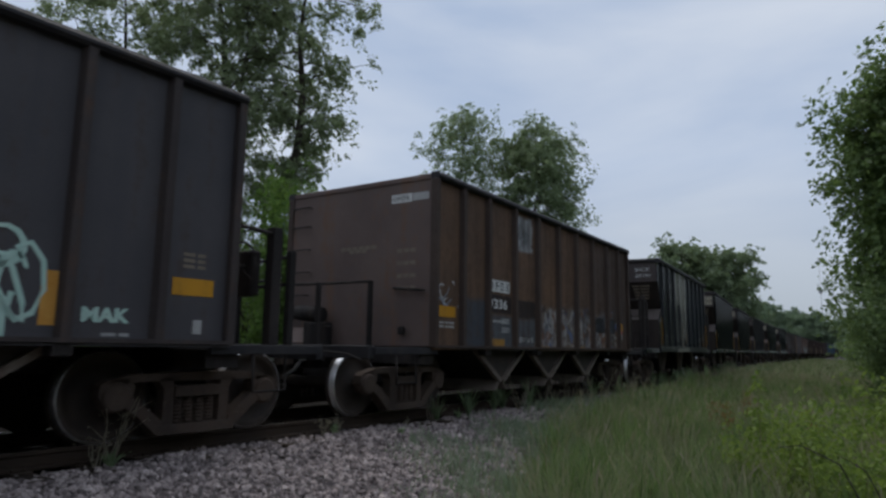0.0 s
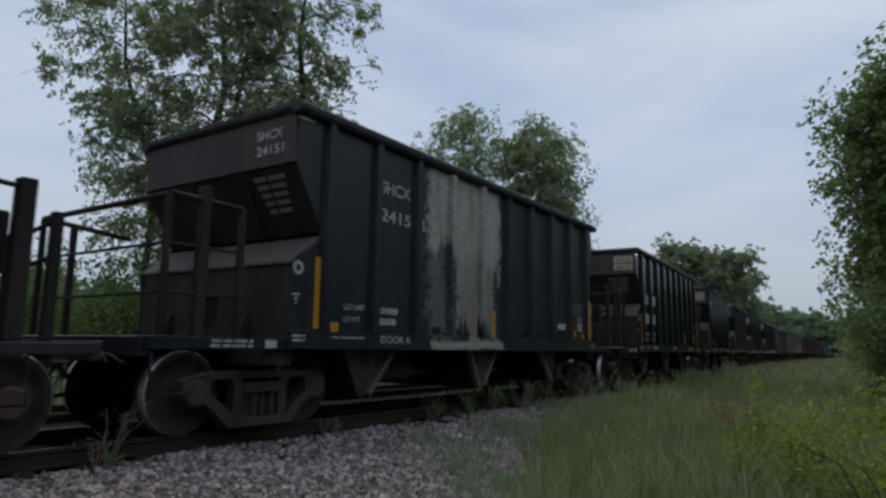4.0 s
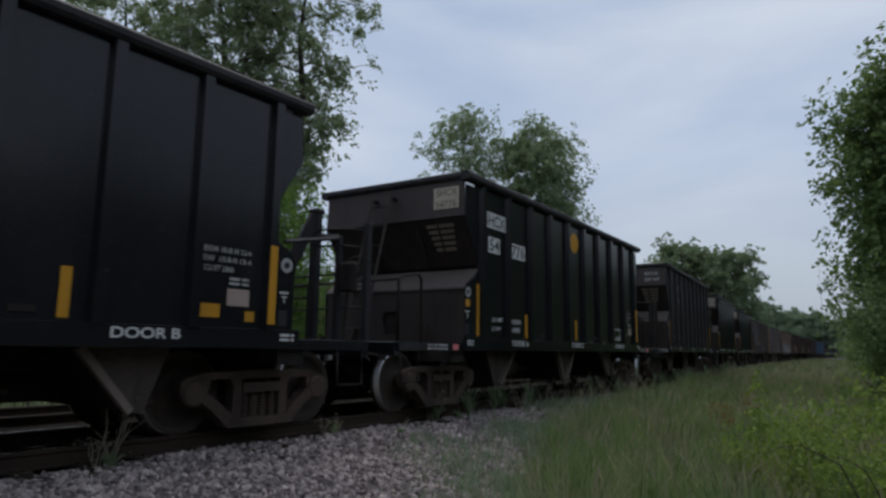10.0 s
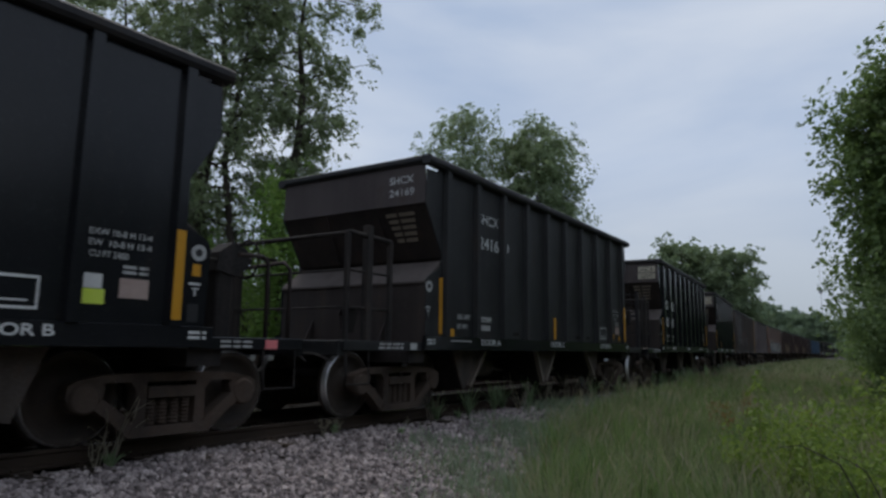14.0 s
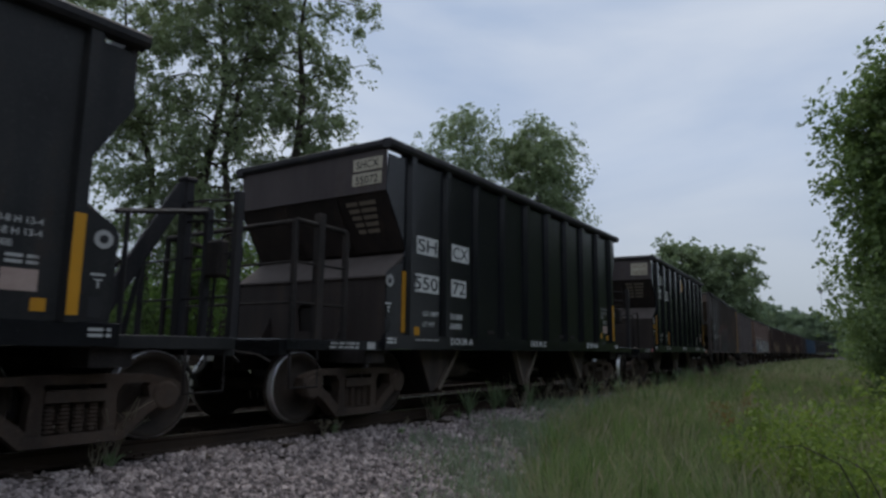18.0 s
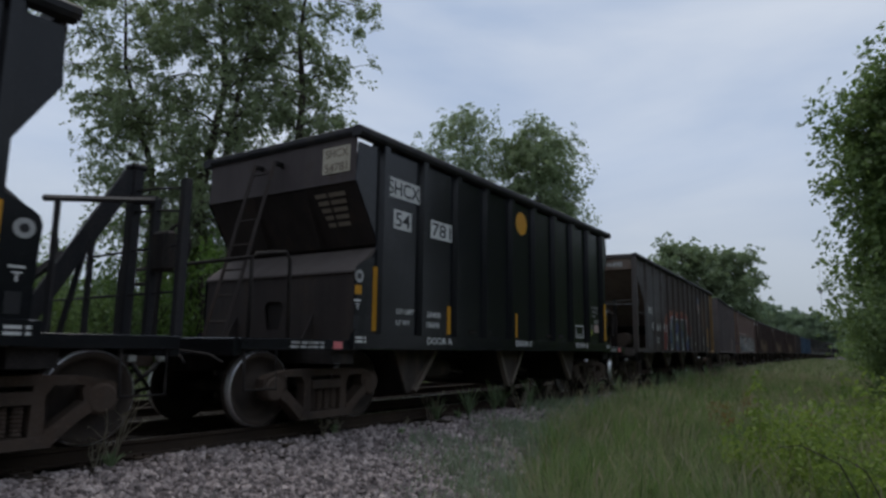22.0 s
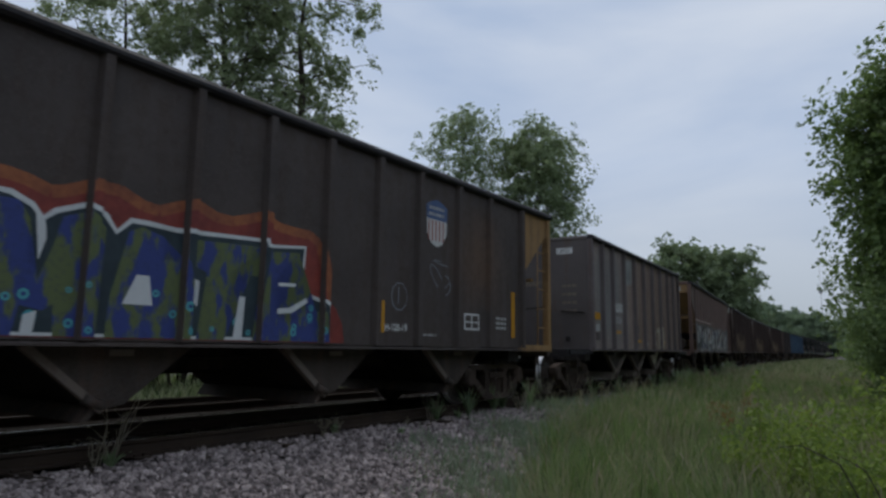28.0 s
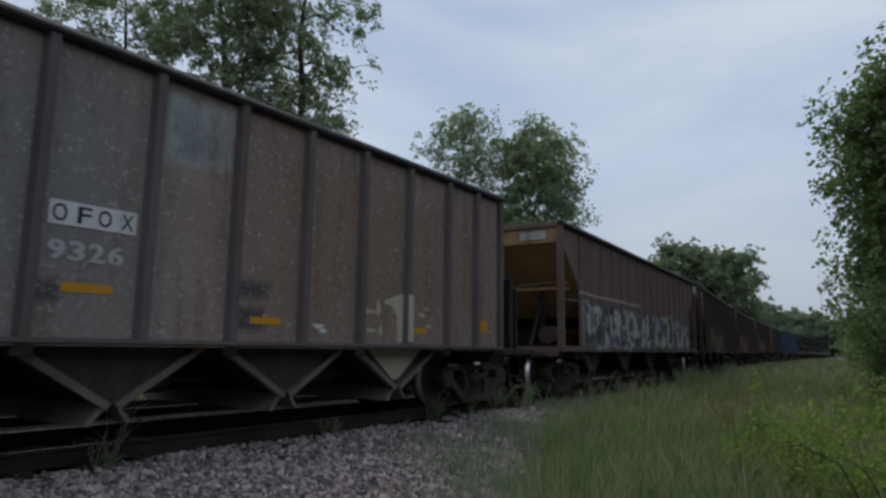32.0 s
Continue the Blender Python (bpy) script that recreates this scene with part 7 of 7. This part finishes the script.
grow_tree("tree", "leafy tree at the edge of the meadow, dark fresh green", *from_eye(1662, 22), 10.4, 2.1, 52000, 0.15, LEAF_B, 8, 0.22, 0.30, 0.75, 44, (0.0, 0.0), LOBED, 0.1)
grow_tree("tree", "dark leafy tree behind another at the meadow's edge", *from_eye(1760, 30), 12.5, 3.1, 18000, 0.24, LEAF_C, 9, 0.25, 0.05, 0.8, 30)


def grow_shrub(name, label, x, y, height, spread, leaves, size, material, seed, stems=9, category="shrub", stem=BARK):
    rg = np.random.default_rng(seed)
    ob = tagged(new(name), label, category)
    ob.location = (x, y, float(ground_z(x, y)) - 0.05)
    tips = []
    for i in range(stems):
        bm = bmesh.new()
        a, out = rg.uniform(0, math.tau), rg.uniform(0.15, 1.0) * spread
        top = Vector((math.cos(a) * out, math.sin(a) * out, height * rg.uniform(0.55, 1.0) * (1 - 0.35 * (out / spread) ** 2)))
        pts = [Vector((0.1 * spread * math.cos(a), 0.1 * spread * math.sin(a), 0)).lerp(top, j / 4) + Vector((0, 0, 0.12 * height * math.sin(math.pi * j / 4))) for j in range(5)]
        tube(bm, pts, (0.012 if stem is BARK else 0.005) * height ** 0.7 + 0.003, 5, 0.003)
        for j in range(1, 5):
            for m in range(4):
                tips.append(tuple(pts[j] + Vector(rg.normal(0, 0.16 * spread + 0.03, 3).tolist())))
        part("stem", bm, stem, ob)
    tips = np.array(tips)
    c = tips[rg.integers(0, len(tips), leaves)] + rg.normal(0, 0.10 * spread + 0.02, (leaves, 3))
    c[:, 2] = np.maximum(c[:, 2], 0.03)
    v, f = leaf_cards(c, size, rg, 0.1)
    part("foliage", cloud_mesh("foliage", v.tolist(), f.tolist(), material), material, ob)
    return ob


# thicket behind the tracks
thicket = [grow_shrub("thicket_bush", "green bush in the thicket behind the tracks", 6.0, 24.0, 5.4, 2.6, 5200, 0.17, LEAF_B, 41, 14),
           grow_shrub("thicket_bush", "green bush in the thicket behind the tracks", *from_eye(490, 21.5), 7.2, 2.2, 9500, 0.15, LEAF_D2, 42, 14),
           grow_shrub("thicket_bush", "bright green bush in the thicket behind the tracks", *from_eye(230, 23.5), 4.3, 2.4, 4600, 0.16, LEAF_B, 43, 14)]
for b in thicket:
    tagged(b, group="thicket behind the tracks")
for i, (px, d, k) in enumerate(((20, 27, 0), (120, 29, 2), (330, 25, 1), (420, 28, 0), (590, 23.5, 2), (660, 27, 1), (760, 32, 2), (860, 36, 0), (960, 42, 1), (1040, 44, 2), (1090, 60, 1), (560, 34, 0), (300, 36, 1), (700, 42, 0), (-120, 28, 2), (-260, 27, 0))):
    x, y = from_eye(px, d)
    copy_thing(thicket[k], pose(x, y, float(ground_z(x, y)) - 0.05, 0, 0, 67 * i))

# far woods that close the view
wood = [grow_tree("far_tree", "tree of the far and unseen woods, haze put into its leaf colour", *from_eye(1318, 200), 15.5, 6.0, 6000, 0.8, LEAF_FAR, 51, 0.3, 0.08, 1.5, 24),
        grow_tree("far_tree", "tree of the far and unseen woods, haze put into its leaf colour", *from_eye(1352, 195), 14.0, 6.5, 6000, 0.8, LEAF_FAR, 52, 0.3, 0.08, 1.6, 24)]
for b in wood:
    tagged(b, group="wood at the horizon")
rw = random.Random(4)
spots = [(1300 + 16 * i, 205 + rw.uniform(-12, 25)) for i in range(3)] + [(1325 + 9 * i, 375 + rw.uniform(-12, 35)) for i in range(26)] + [(i * 45 - 200, 120 + rw.uniform(-10, 30)) for i in range(34)] + [(1560 + 60 * i, 120 + rw.uniform(0, 30)) for i in range(6)]
for i, (px, d) in enumerate(spots):
    x, y = from_eye(px, d)
    copy_thing(wood[i % 2], Matrix.Translation((x, y, -0.6 - (0.5 + (d < 170) * 4.5) * rw.random())) @ pose(0, 0, 0, 0, 0, rw.uniform(0, 360)) @ Matrix.Scale(rw.uniform(1.4, 1.62) - 0.3 * (px > 1440) if d > 300 else 1.0, 4))
# woods behind and beside the camera, mirrored in the glossy car sides
for i in range(16):
    a = math.radians(-172 + i * 9)
    copy_thing(wood[i % 2], pose(5 + 40 * math.cos(a), 40 * math.sin(a), -1.0 - 4.0 * rw.random(), 0, 0, 50 * i))

# unseen trees added along the line the other way, keeping sky out of the stakes
for i in range(13):
    copy_thing(wood[i % 2], pose(-6 - 12 * i, 33 + 2.5 * (i % 3) - 0.9 * i, -1.0 - 2.0 * rw.random(), 0, 0, 61 * i))
for i in range(8):
    copy_thing(wood[i % 2], pose(-158 + 3 * (i % 3), -34 + 9 * i, -1.0 - 2.0 * rw.random(), 0, 0, 83 * i))

# wood added along the meadow's far side, mostly unseen, darkening what distant cars mirror
for i in range(14):
    copy_thing(wood[i % 2], pose(48 + 13 * i, -9 + 0.055 * 13 * i - 3.0 * (i % 3), -1.0 - 2.5 * rw.random(), 0, 0, 77 * i))

# shrubs and weeds in the meadow
grow_shrub("meadow_bush", "leafy yellow-green bush at the foot of the trees by the meadow", *from_eye(1618, 20), 4.1, 1.8, 14000, 0.14, LEAF_C, 65, 18)
grow_shrub("meadow_bush", "fresh green bush bulging over the meadow's edge", *from_eye(1590, 27), 3.4, 2.2, 8000, 0.16, LEAF_B, 67, 16)
grow_shrub("meadow_bush", "low green bush under the trees by the meadow", *from_eye(1590, 36), 3.0, 2.4, 6000, 0.18, LEAF_B, 66, 14)
grow_shrub("meadow_shrub", "bright yellow-green leafy shrub in the tall grass", *from_eye(1375, 7.3), 1.1, 0.6, 3600, 0.052, LEAF_D, 61, 15, stem=SHRUB_STEM)
grow_shrub("meadow_shrub", "low bright green shrub among the grass", *from_eye(1512, 6.6), 0.95, 0.6, 2600, 0.05, LEAF_D, 62, 12, stem=SHRUB_STEM)
grow_shrub("meadow_shrub", "bright green shrub at the meadow's edge", *from_eye(1540, 10.5), 1.2, 0.95, 3200, 0.075, LEAF_D, 63, 12, stem=SHRUB_STEM)
grow_shrub("meadow_shrub", "pale green sapling rising from the grass", *from_eye(1325, 8.2), 1.45, 0.2, 420, 0.06, LEAF_D, 64, 3, stem=SHRUB_STEM)
for k, (px, d, ht) in enumerate(((1268, 10.5, 1.05), (1310, 12.5, 1.25), (1245, 12.0, 0.9), (1420, 11.0, 0.95))):
    grow_shrub("dock_plant", "rusty-red seeding dock stalk among the grass", *from_eye(px, d), ht, 0.1, 170, 0.045, DOCK, 300 + k, 2, "plant", SHRUB_STEM)
bm = bmesh.new()
bx, by = from_eye(1520, 5.2)
for q in (((0, 0, -0.6), (0.02, 0.05, -0.1), (-0.05, 0.2, 0.25), (-0.1, 0.42, 0.36), (-0.1, 0.55, 0.33)), ((0, 0, -0.6), (0, -0.03, 0.0), (-0.02, 0.06, 0.22), (0.0, 0.2, 0.3)), ((0, 0, -0.1), (0, -0.12, 0.12), (0, -0.25, 0.16))):
    tube(bm, [Vector(p) + Vector((bx, by, 0)) for p in q], 0.008, 5, 0.003)
bramble = tagged(new("bramble", mesh_of("bramble", bm, BARK)), "bare dark arching bramble stem in the grass", "plant")


def weed(x, off, h, seed, dry=False, name="weed"):
    """A ragged trackside weed: leaning stalks with narrow leaves."""
    rg = np.random.default_rng(seed)
    y = float(centre_y(x)) + off
    ob = tagged(new(name), "dry broken weed stalk beside the rail" if dry else "ragged green weed growing beside the rail", "plant", "weeds by the track")
    ob.location = (x, y, float(ground_z(x, y)) - 0.02)
    if dry:
        bm = bmesh.new()
        tips = []
        for i in range(5):
            a, ln = rg.uniform(0, math.tau), rg.uniform(0.55, 1.0) * h
            d = Vector((0.4 * math.cos(a), 0.4 * math.sin(a), 1.0)).normalized()
            pts = [d * ln * j / 4 + Vector((0.02 * h * math.sin(j * 1.7 + i), 0.02 * h * math.cos(j * 2.1 + i), 0)) * (j > 0) for j in range(5)]
            tube(bm, pts, 0.011, 4, 0.004)
            for j in (2, 3):
                q = pts[j] + Vector((rg.normal(0, 0.12) * h, rg.normal(0, 0.12) * h, 0.16 * h))
                tube(bm, [pts[j], q], 0.004, 3, 0.002)
                tips.append(q)
            tips += pts[2:]
        part("stalk", bm, DEAD, ob)
        c = np.array([tuple(tips[k]) for k in rg.integers(0, len(tips), 26)]) + rg.normal(0, 0.02, (26, 3))
        v, f = leaf_cards(c, 0.045, rg, -0.2, 0.35)
        part("foliage", cloud_mesh("foliage", v.tolist(), f.tolist(), DEAD), DEAD, ob)
        return ob
    bm = bmesh.new()
    for i in range(26):
        a, ln, out = rg.uniform(0, math.tau), rg.uniform(0.5, 1.1) * h, rg.uniform(0.15, 0.75)
        side = Vector((-math.sin(a), math.cos(a), 0)) * 0.017
        row = []
        for j in range(5):
            t = j / 4
            p = Vector((math.cos(a) * out * ln * t * (0.4 + 0.6 * t), math.sin(a) * out * ln * t * (0.4 + 0.6 * t), ln * t * (1 - 0.35 * out * t)))
            wd = (0.6, 1.0, 0.9, 0.6, 0.1)[j]
            row.append((bm.verts.new(p - side * wd), bm.verts.new(p + side * wd)))
        for (p, q), (r, s) in zip(row, row[1:]):
            bm.faces.new((p, q, s, r))
    part("leaves", bm, WEED, ob)
    return ob


for i, (x, off, h, dry) in enumerate(((3.45, -0.95, 0.8, True), (3.42, -1.05, 0.24, False), (6.3, -0.98, 0.32, True), (6.5, -1.0, 0.2, False), (8.05, -1.0, 0.15, True), (9.4, -1.1, 0.22, False), (10.7, -1.05, 0.66, False), (12.2, -1.05, 0.72, False), (11.5, -1.15, 0.8, True), (14.2, -1.1, 0.75, True), (15.6, -1.15, 0.7, False), (16.4, -1.2, 0.85, True), (18.6, -1.2, 0.8, True),
                                      (12.6, -1.4, 0.3, False), (15.0, -1.3, 0.35, True), (17.5, -1.3, 0.5, False), (20.0, -1.25, 0.55, True), (22.0, -1.3, 0.6, False), (25.0, -1.3, 0.75, False), (27.0, -1.3, 0.8, False), (29.0, -1.35, 0.8, True), (31.5, -1.35, 0.7, False), (36.0, -1.35, 0.8, False), (8.9, -1.0, 0.5, False), (8.8, -0.95, 0.62, True), (9.9, -1.0, 0.62, False), (11.3, -0.9, 0.62, False), (11.9, -1.05, 0.62, True), (12.9, -1.05, 0.7, True), (19.7, -1.0, 0.6, True), (23.5, -1.1, 0.6, False), (33.5, -1.2, 0.7, True), (40.5, -1.2, 0.9, False), (42.0, -1.25, 0.9, False), (7.2, -1.6, 0.16, False), (3.3, -1.0, 0.4, True), (6.6, -0.95, 0.34, True))):
    weed(x, off, h, 100 + i, dry)
more = random.Random(17)
for i in range(26):
    weed(13 + 30 * more.random(), more.uniform(-1.7, -0.95), more.uniform(0.4, 0.85), 200 + i, i % 2 == 0)

# ---- meadow grass ----
EDGE_X, EDGE_OFF = (0, 3, 4, 5.8, 7.5, 9.6, 12, 17, 40, 200), (-6.2, -5.5, -5.0, -4.3, -3.65, -3.1, -2.6, -2.1, -1.9, -1.9)


def blades(n, x0, x1, depth, h0, h1, w, seed, bias=1.0, sparse=0.0, edge_off=None):
    """Blades of grass: each a bent strip of two quads. sparse: stragglers beyond the meadow's edge."""
    rg = np.random.default_rng(seed)
    xs = x0 + (x1 - x0) * rg.random(n) ** bias
    lim = np.interp(xs, EDGE_X, EDGE_OFF) + 0.35 * np.sin(xs * 2.1) * (xs < 14) + 0.15 * np.sin(xs * 5.3)
    if edge_off is not None:
        lim = edge_off + 0 * xs
    offs = lim - depth * rg.random(n) if sparse == 0 else lim + sparse * rg.random(n) ** 2.2
    ys = centre_y(xs) + offs
    keep = ys > -3.0
    xs, ys = xs[keep], ys[keep]
    n = len(xs)
    patch = 0.75 + 0.25 * np.sin(xs * 0.9 + ys * 1.3) + 0.22 * np.sin(xs * 2.7 - ys * 2.1) + 0.2 * np.sin(xs * 6.1 + ys * 5.3) * np.sin(ys * 7.7 - xs * 2.9)
    h = rg.uniform(h0, h1, n) * np.clip(patch, 0.45, 1.3)
    a = rg.uniform(0, math.tau, n)
    bend = rg.uniform(0.02, 0.5, n) * h
    dx, dy = np.cos(a), np.sin(a)
    b = rg.uniform(0, math.tau, n)
    sx, sy = np.cos(b) * w / 2, np.sin(b) * w / 2
    zs = ground_z(xs, ys) - 0.02
    v = np.empty((n, 6, 3))
    for k, (t, wid) in enumerate(((0, 1.0), (0.55, 0.8), (1.0, 0.15))):
        cx, cy, cz = xs + dx * bend * t * t, ys + dy * bend * t * t, zs + h * t * (1 - 0.15 * t)
        v[:, 2 * k] = np.stack((cx - sx * wid, cy - sy * wid, cz), -1)
        v[:, 2 * k + 1] = np.stack((cx + sx * wid, cy + sy * wid, cz), -1)
    o = 6 * np.arange(n)[:, None]
    f = np.concatenate((o + np.array((0, 1, 3, 2)), o + np.array((2, 3, 5, 4))))
    return v.reshape(-1, 3), f


def tussocks(count, x0, x1, depth, per, h0, h1, w, seed, over=0.0):
    """Tufts of long blades that fan out from one root."""
    rg = np.random.default_rng(seed)
    vs, fs = [], []
    for k in range(count):
        x = rg.uniform(x0, x1)
        y = float(centre_y(x)) + float(np.interp(x, EDGE_X, EDGE_OFF)) + over * rg.random() ** 1.7 - depth * rg.random()
        if y < -3.0:
            continue
        a, b = rg.uniform(0, math.tau, per), rg.uniform(0, math.tau, per)
        root = rg.normal(0, 0.07, (per, 2)) + (x, y)
        h = rg.uniform(h0, h1) * rg.uniform(0.55, 1.0, per)
        bend = rg.uniform(0.1, 0.7, per) * h
        sx, sy = np.cos(b) * w / 2, np.sin(b) * w / 2
        z = float(ground_z(x, y)) - 0.02
        v = np.empty((per, 8, 3))
        for j, (t, wid) in enumerate(((0, 0.8), (0.4, 1.0), (0.75, 0.7), (1.0, 0.12))):
            cx, cy, cz = root[:, 0] + np.cos(a) * bend * t * t, root[:, 1] + np.sin(a) * bend * t * t, z + h * t * (1 - 0.3 * t * bend / h)
            v[:, 2 * j] = np.stack((cx - sx * wid, cy - sy * wid, cz), -1)
            v[:, 2 * j + 1] = np.stack((cx + sx * wid, cy + sy * wid, cz), -1)
        o = 8 * np.arange(per)[:, None] + 8 * per * len(vs)
        vs.append(v.reshape(-1, 3))
        fs += [o + np.array(q) for q in ((0, 1, 3, 2), (2, 3, 5, 4), (4, 5, 7, 6))]
    return np.concatenate(vs), np.concatenate(fs)


def stalks(n, x0, x1, depth, h0, h1, seed, over=0.0):
    """Single tall grass stalks that lean and end in a seed head."""
    rg = np.random.default_rng(seed)
    xs = rg.uniform(x0, x1, n)
    ys = centre_y(xs) + np.interp(xs, EDGE_X, EDGE_OFF) + over * rg.random(n) - depth * rg.random(n)
    xs, ys = xs[ys > -3.0], ys[ys > -3.0]
    n = len(xs)
    h, a, b = rg.uniform(h0, h1, n), rg.uniform(0, math.tau, n), rg.uniform(0, math.tau, n)
    lean, w = rg.uniform(0.05, 0.4, n) * h, rg.uniform(0.8, 1.3, n) * (0.0025 + 0.0004 * np.hypot(xs, ys))
    zs = ground_z(xs, ys) - 0.02
    v = np.empty((n, 10, 3))
    for j, (t, wid) in enumerate(((0, 0.8), (0.5, 0.7), (0.78, 0.7), (0.88, 2.6), (1.0, 0.4))):
        cx, cy, cz = xs + np.cos(a) * lean * t * t, ys + np.sin(a) * lean * t * t, zs + h * t * (1 - 0.12 * t)
        v[:, 2 * j] = np.stack((cx - np.cos(b) * w * wid / 2, cy - np.sin(b) * w * wid / 2, cz), -1)
        v[:, 2 * j + 1] = np.stack((cx + np.cos(b) * w * wid / 2, cy + np.sin(b) * w * wid / 2, cz), -1)
    o = 10 * np.arange(n)[:, None]
    return v.reshape(-1, 3), np.concatenate([o + np.array(q) for q in ((0, 1, 3, 2), (2, 3, 5, 4), (4, 5, 7, 6), (6, 7, 9, 8))])


def sward(name, label, material, *runs):
    base, vs, fs = 0, [], []
    for v, f in runs:
        vs.append(v)
        fs.append(f + base)
        base += len(v)
    return tagged(new(name, cloud_mesh(name, np.concatenate(vs).tolist(), np.concatenate(fs).tolist(), material)), label, "grass", kind="stuff")


sward("meadow_grass", "tall uneven green grass of the trackside meadow", GRASS, blades(26000, 2.5, 12, 6.0, 0.2, 0.66, 0.012, 71, 1.0), blades(32000, 11, 36, 8.0, 0.3, 0.62, 0.024, 72, 1.2), blades(24000, 34, 160, 10, 0.3, 0.6, 0.10, 73, 1.4), blades(14000, -10, 3, 8.0, 0.2, 0.45, 0.018, 80))
sward("lush_grass", "long lush green grass blades in tussocks", LUSH, tussocks(320, 4.6, 14, 3.6, 50, 0.35, 0.85, 0.009, 91), tussocks(200, 10, 30, 5.0, 36, 0.4, 0.85, 0.02, 92))
sward("seeding_grass", "tan and reddish seeding grass stalks among the green", STRAW, blades(5200, 3, 12, 6.0, 0.5, 0.98, 0.007, 75), blades(7000, 11, 36, 8.0, 0.4, 0.85, 0.014, 76, 1.2), blades(3500, 34, 120, 9, 0.4, 0.7, 0.06, 77, 1.4), blades(600, 3, 16, 1, 0.1, 0.35, 0.006, 78, 1.0, 1.0))
sward("seed_heads", "pale seeding grass stalks standing over the meadow", STRAW, stalks(650, 4, 14, 4.0, 0.5, 1.0, 95), stalks(500, 12, 36, 6.0, 0.5, 0.9, 96), stalks(120, 4, 14, 0.5, 0.25, 0.5, 97, 1.4))
sward("verge_grass", "green grass on the verge beyond the second track", GRASS, blades(26000, -4, 60, 12, 0.25, 0.6, 0.05, 79, 1.0, 0.0, 18.0))

sward("edge_grass", "low bluish-green grass creeping over the gravel's edge", BLUISH, tussocks(150, 5.6, 13, 0.4, 22, 0.12, 0.4, 0.010, 93, 1.3), blades(17000, 5, 18, 1, 0.06, 0.25, 0.010, 74, 1.0, 1.7), blades(9000, 4, 16, 1.2, 0.2, 0.42, 0.011, 81), blades(9000, 14, 60, 1.4, 0.2, 0.5, 0.03, 82, 1.5))

# lattice mast at the horizon
mx, my = from_eye(1447, 420)
bm = bmesh.new()
tube(bm, [(mx, my, -1), (mx, my, 54)], 0.16, 6, 0.12)
box(bm, mx - 0.7, mx + 0.7, my - 0.7, my + 0.7, 53, 53.5)
box(bm, mx - 1.0, mx + 1.0, my - 1.0, my + 1.0, 34, 36)
tagged(new("mast", mesh_of("mast", bm, MAST)), "thin grey radio mast at the horizon", "mast")


# ---- movement: the train runs along the line and its wheels roll ----
def motions():
    times = [0.5 * i for i in range(65)]
    for car, front in TRAIN:
        half = car_half[car.name]
        reach = half - 0.6 if half > 6 else half
        rows = []
        for t in times:
            s = front + half - gone(t)
            xa, ya, _ = on_track(s - reach)
            xb, yb, _ = on_track(s + reach)
            rows.append((t, pose((xa + xb) / 2, (ya + yb) / 2, 0, 0, 0, math.degrees(math.atan2(yb - ya, xb - xa)))))
        walk(car, rows)
    turns = [i / 6 for i in range(193)]
    for car, front in TRAIN[:12]:
        for truck in car.children:
            if not truck.name.startswith("truck"):
                continue
            for w in truck.children:
                if w.name.startswith("wheelset"):
                    x = w.location.x
                    walk(w, [(t, pose(x, 0, 0.457, 0, -math.degrees(gone(t) / 0.457))) for t in turns])


motions()
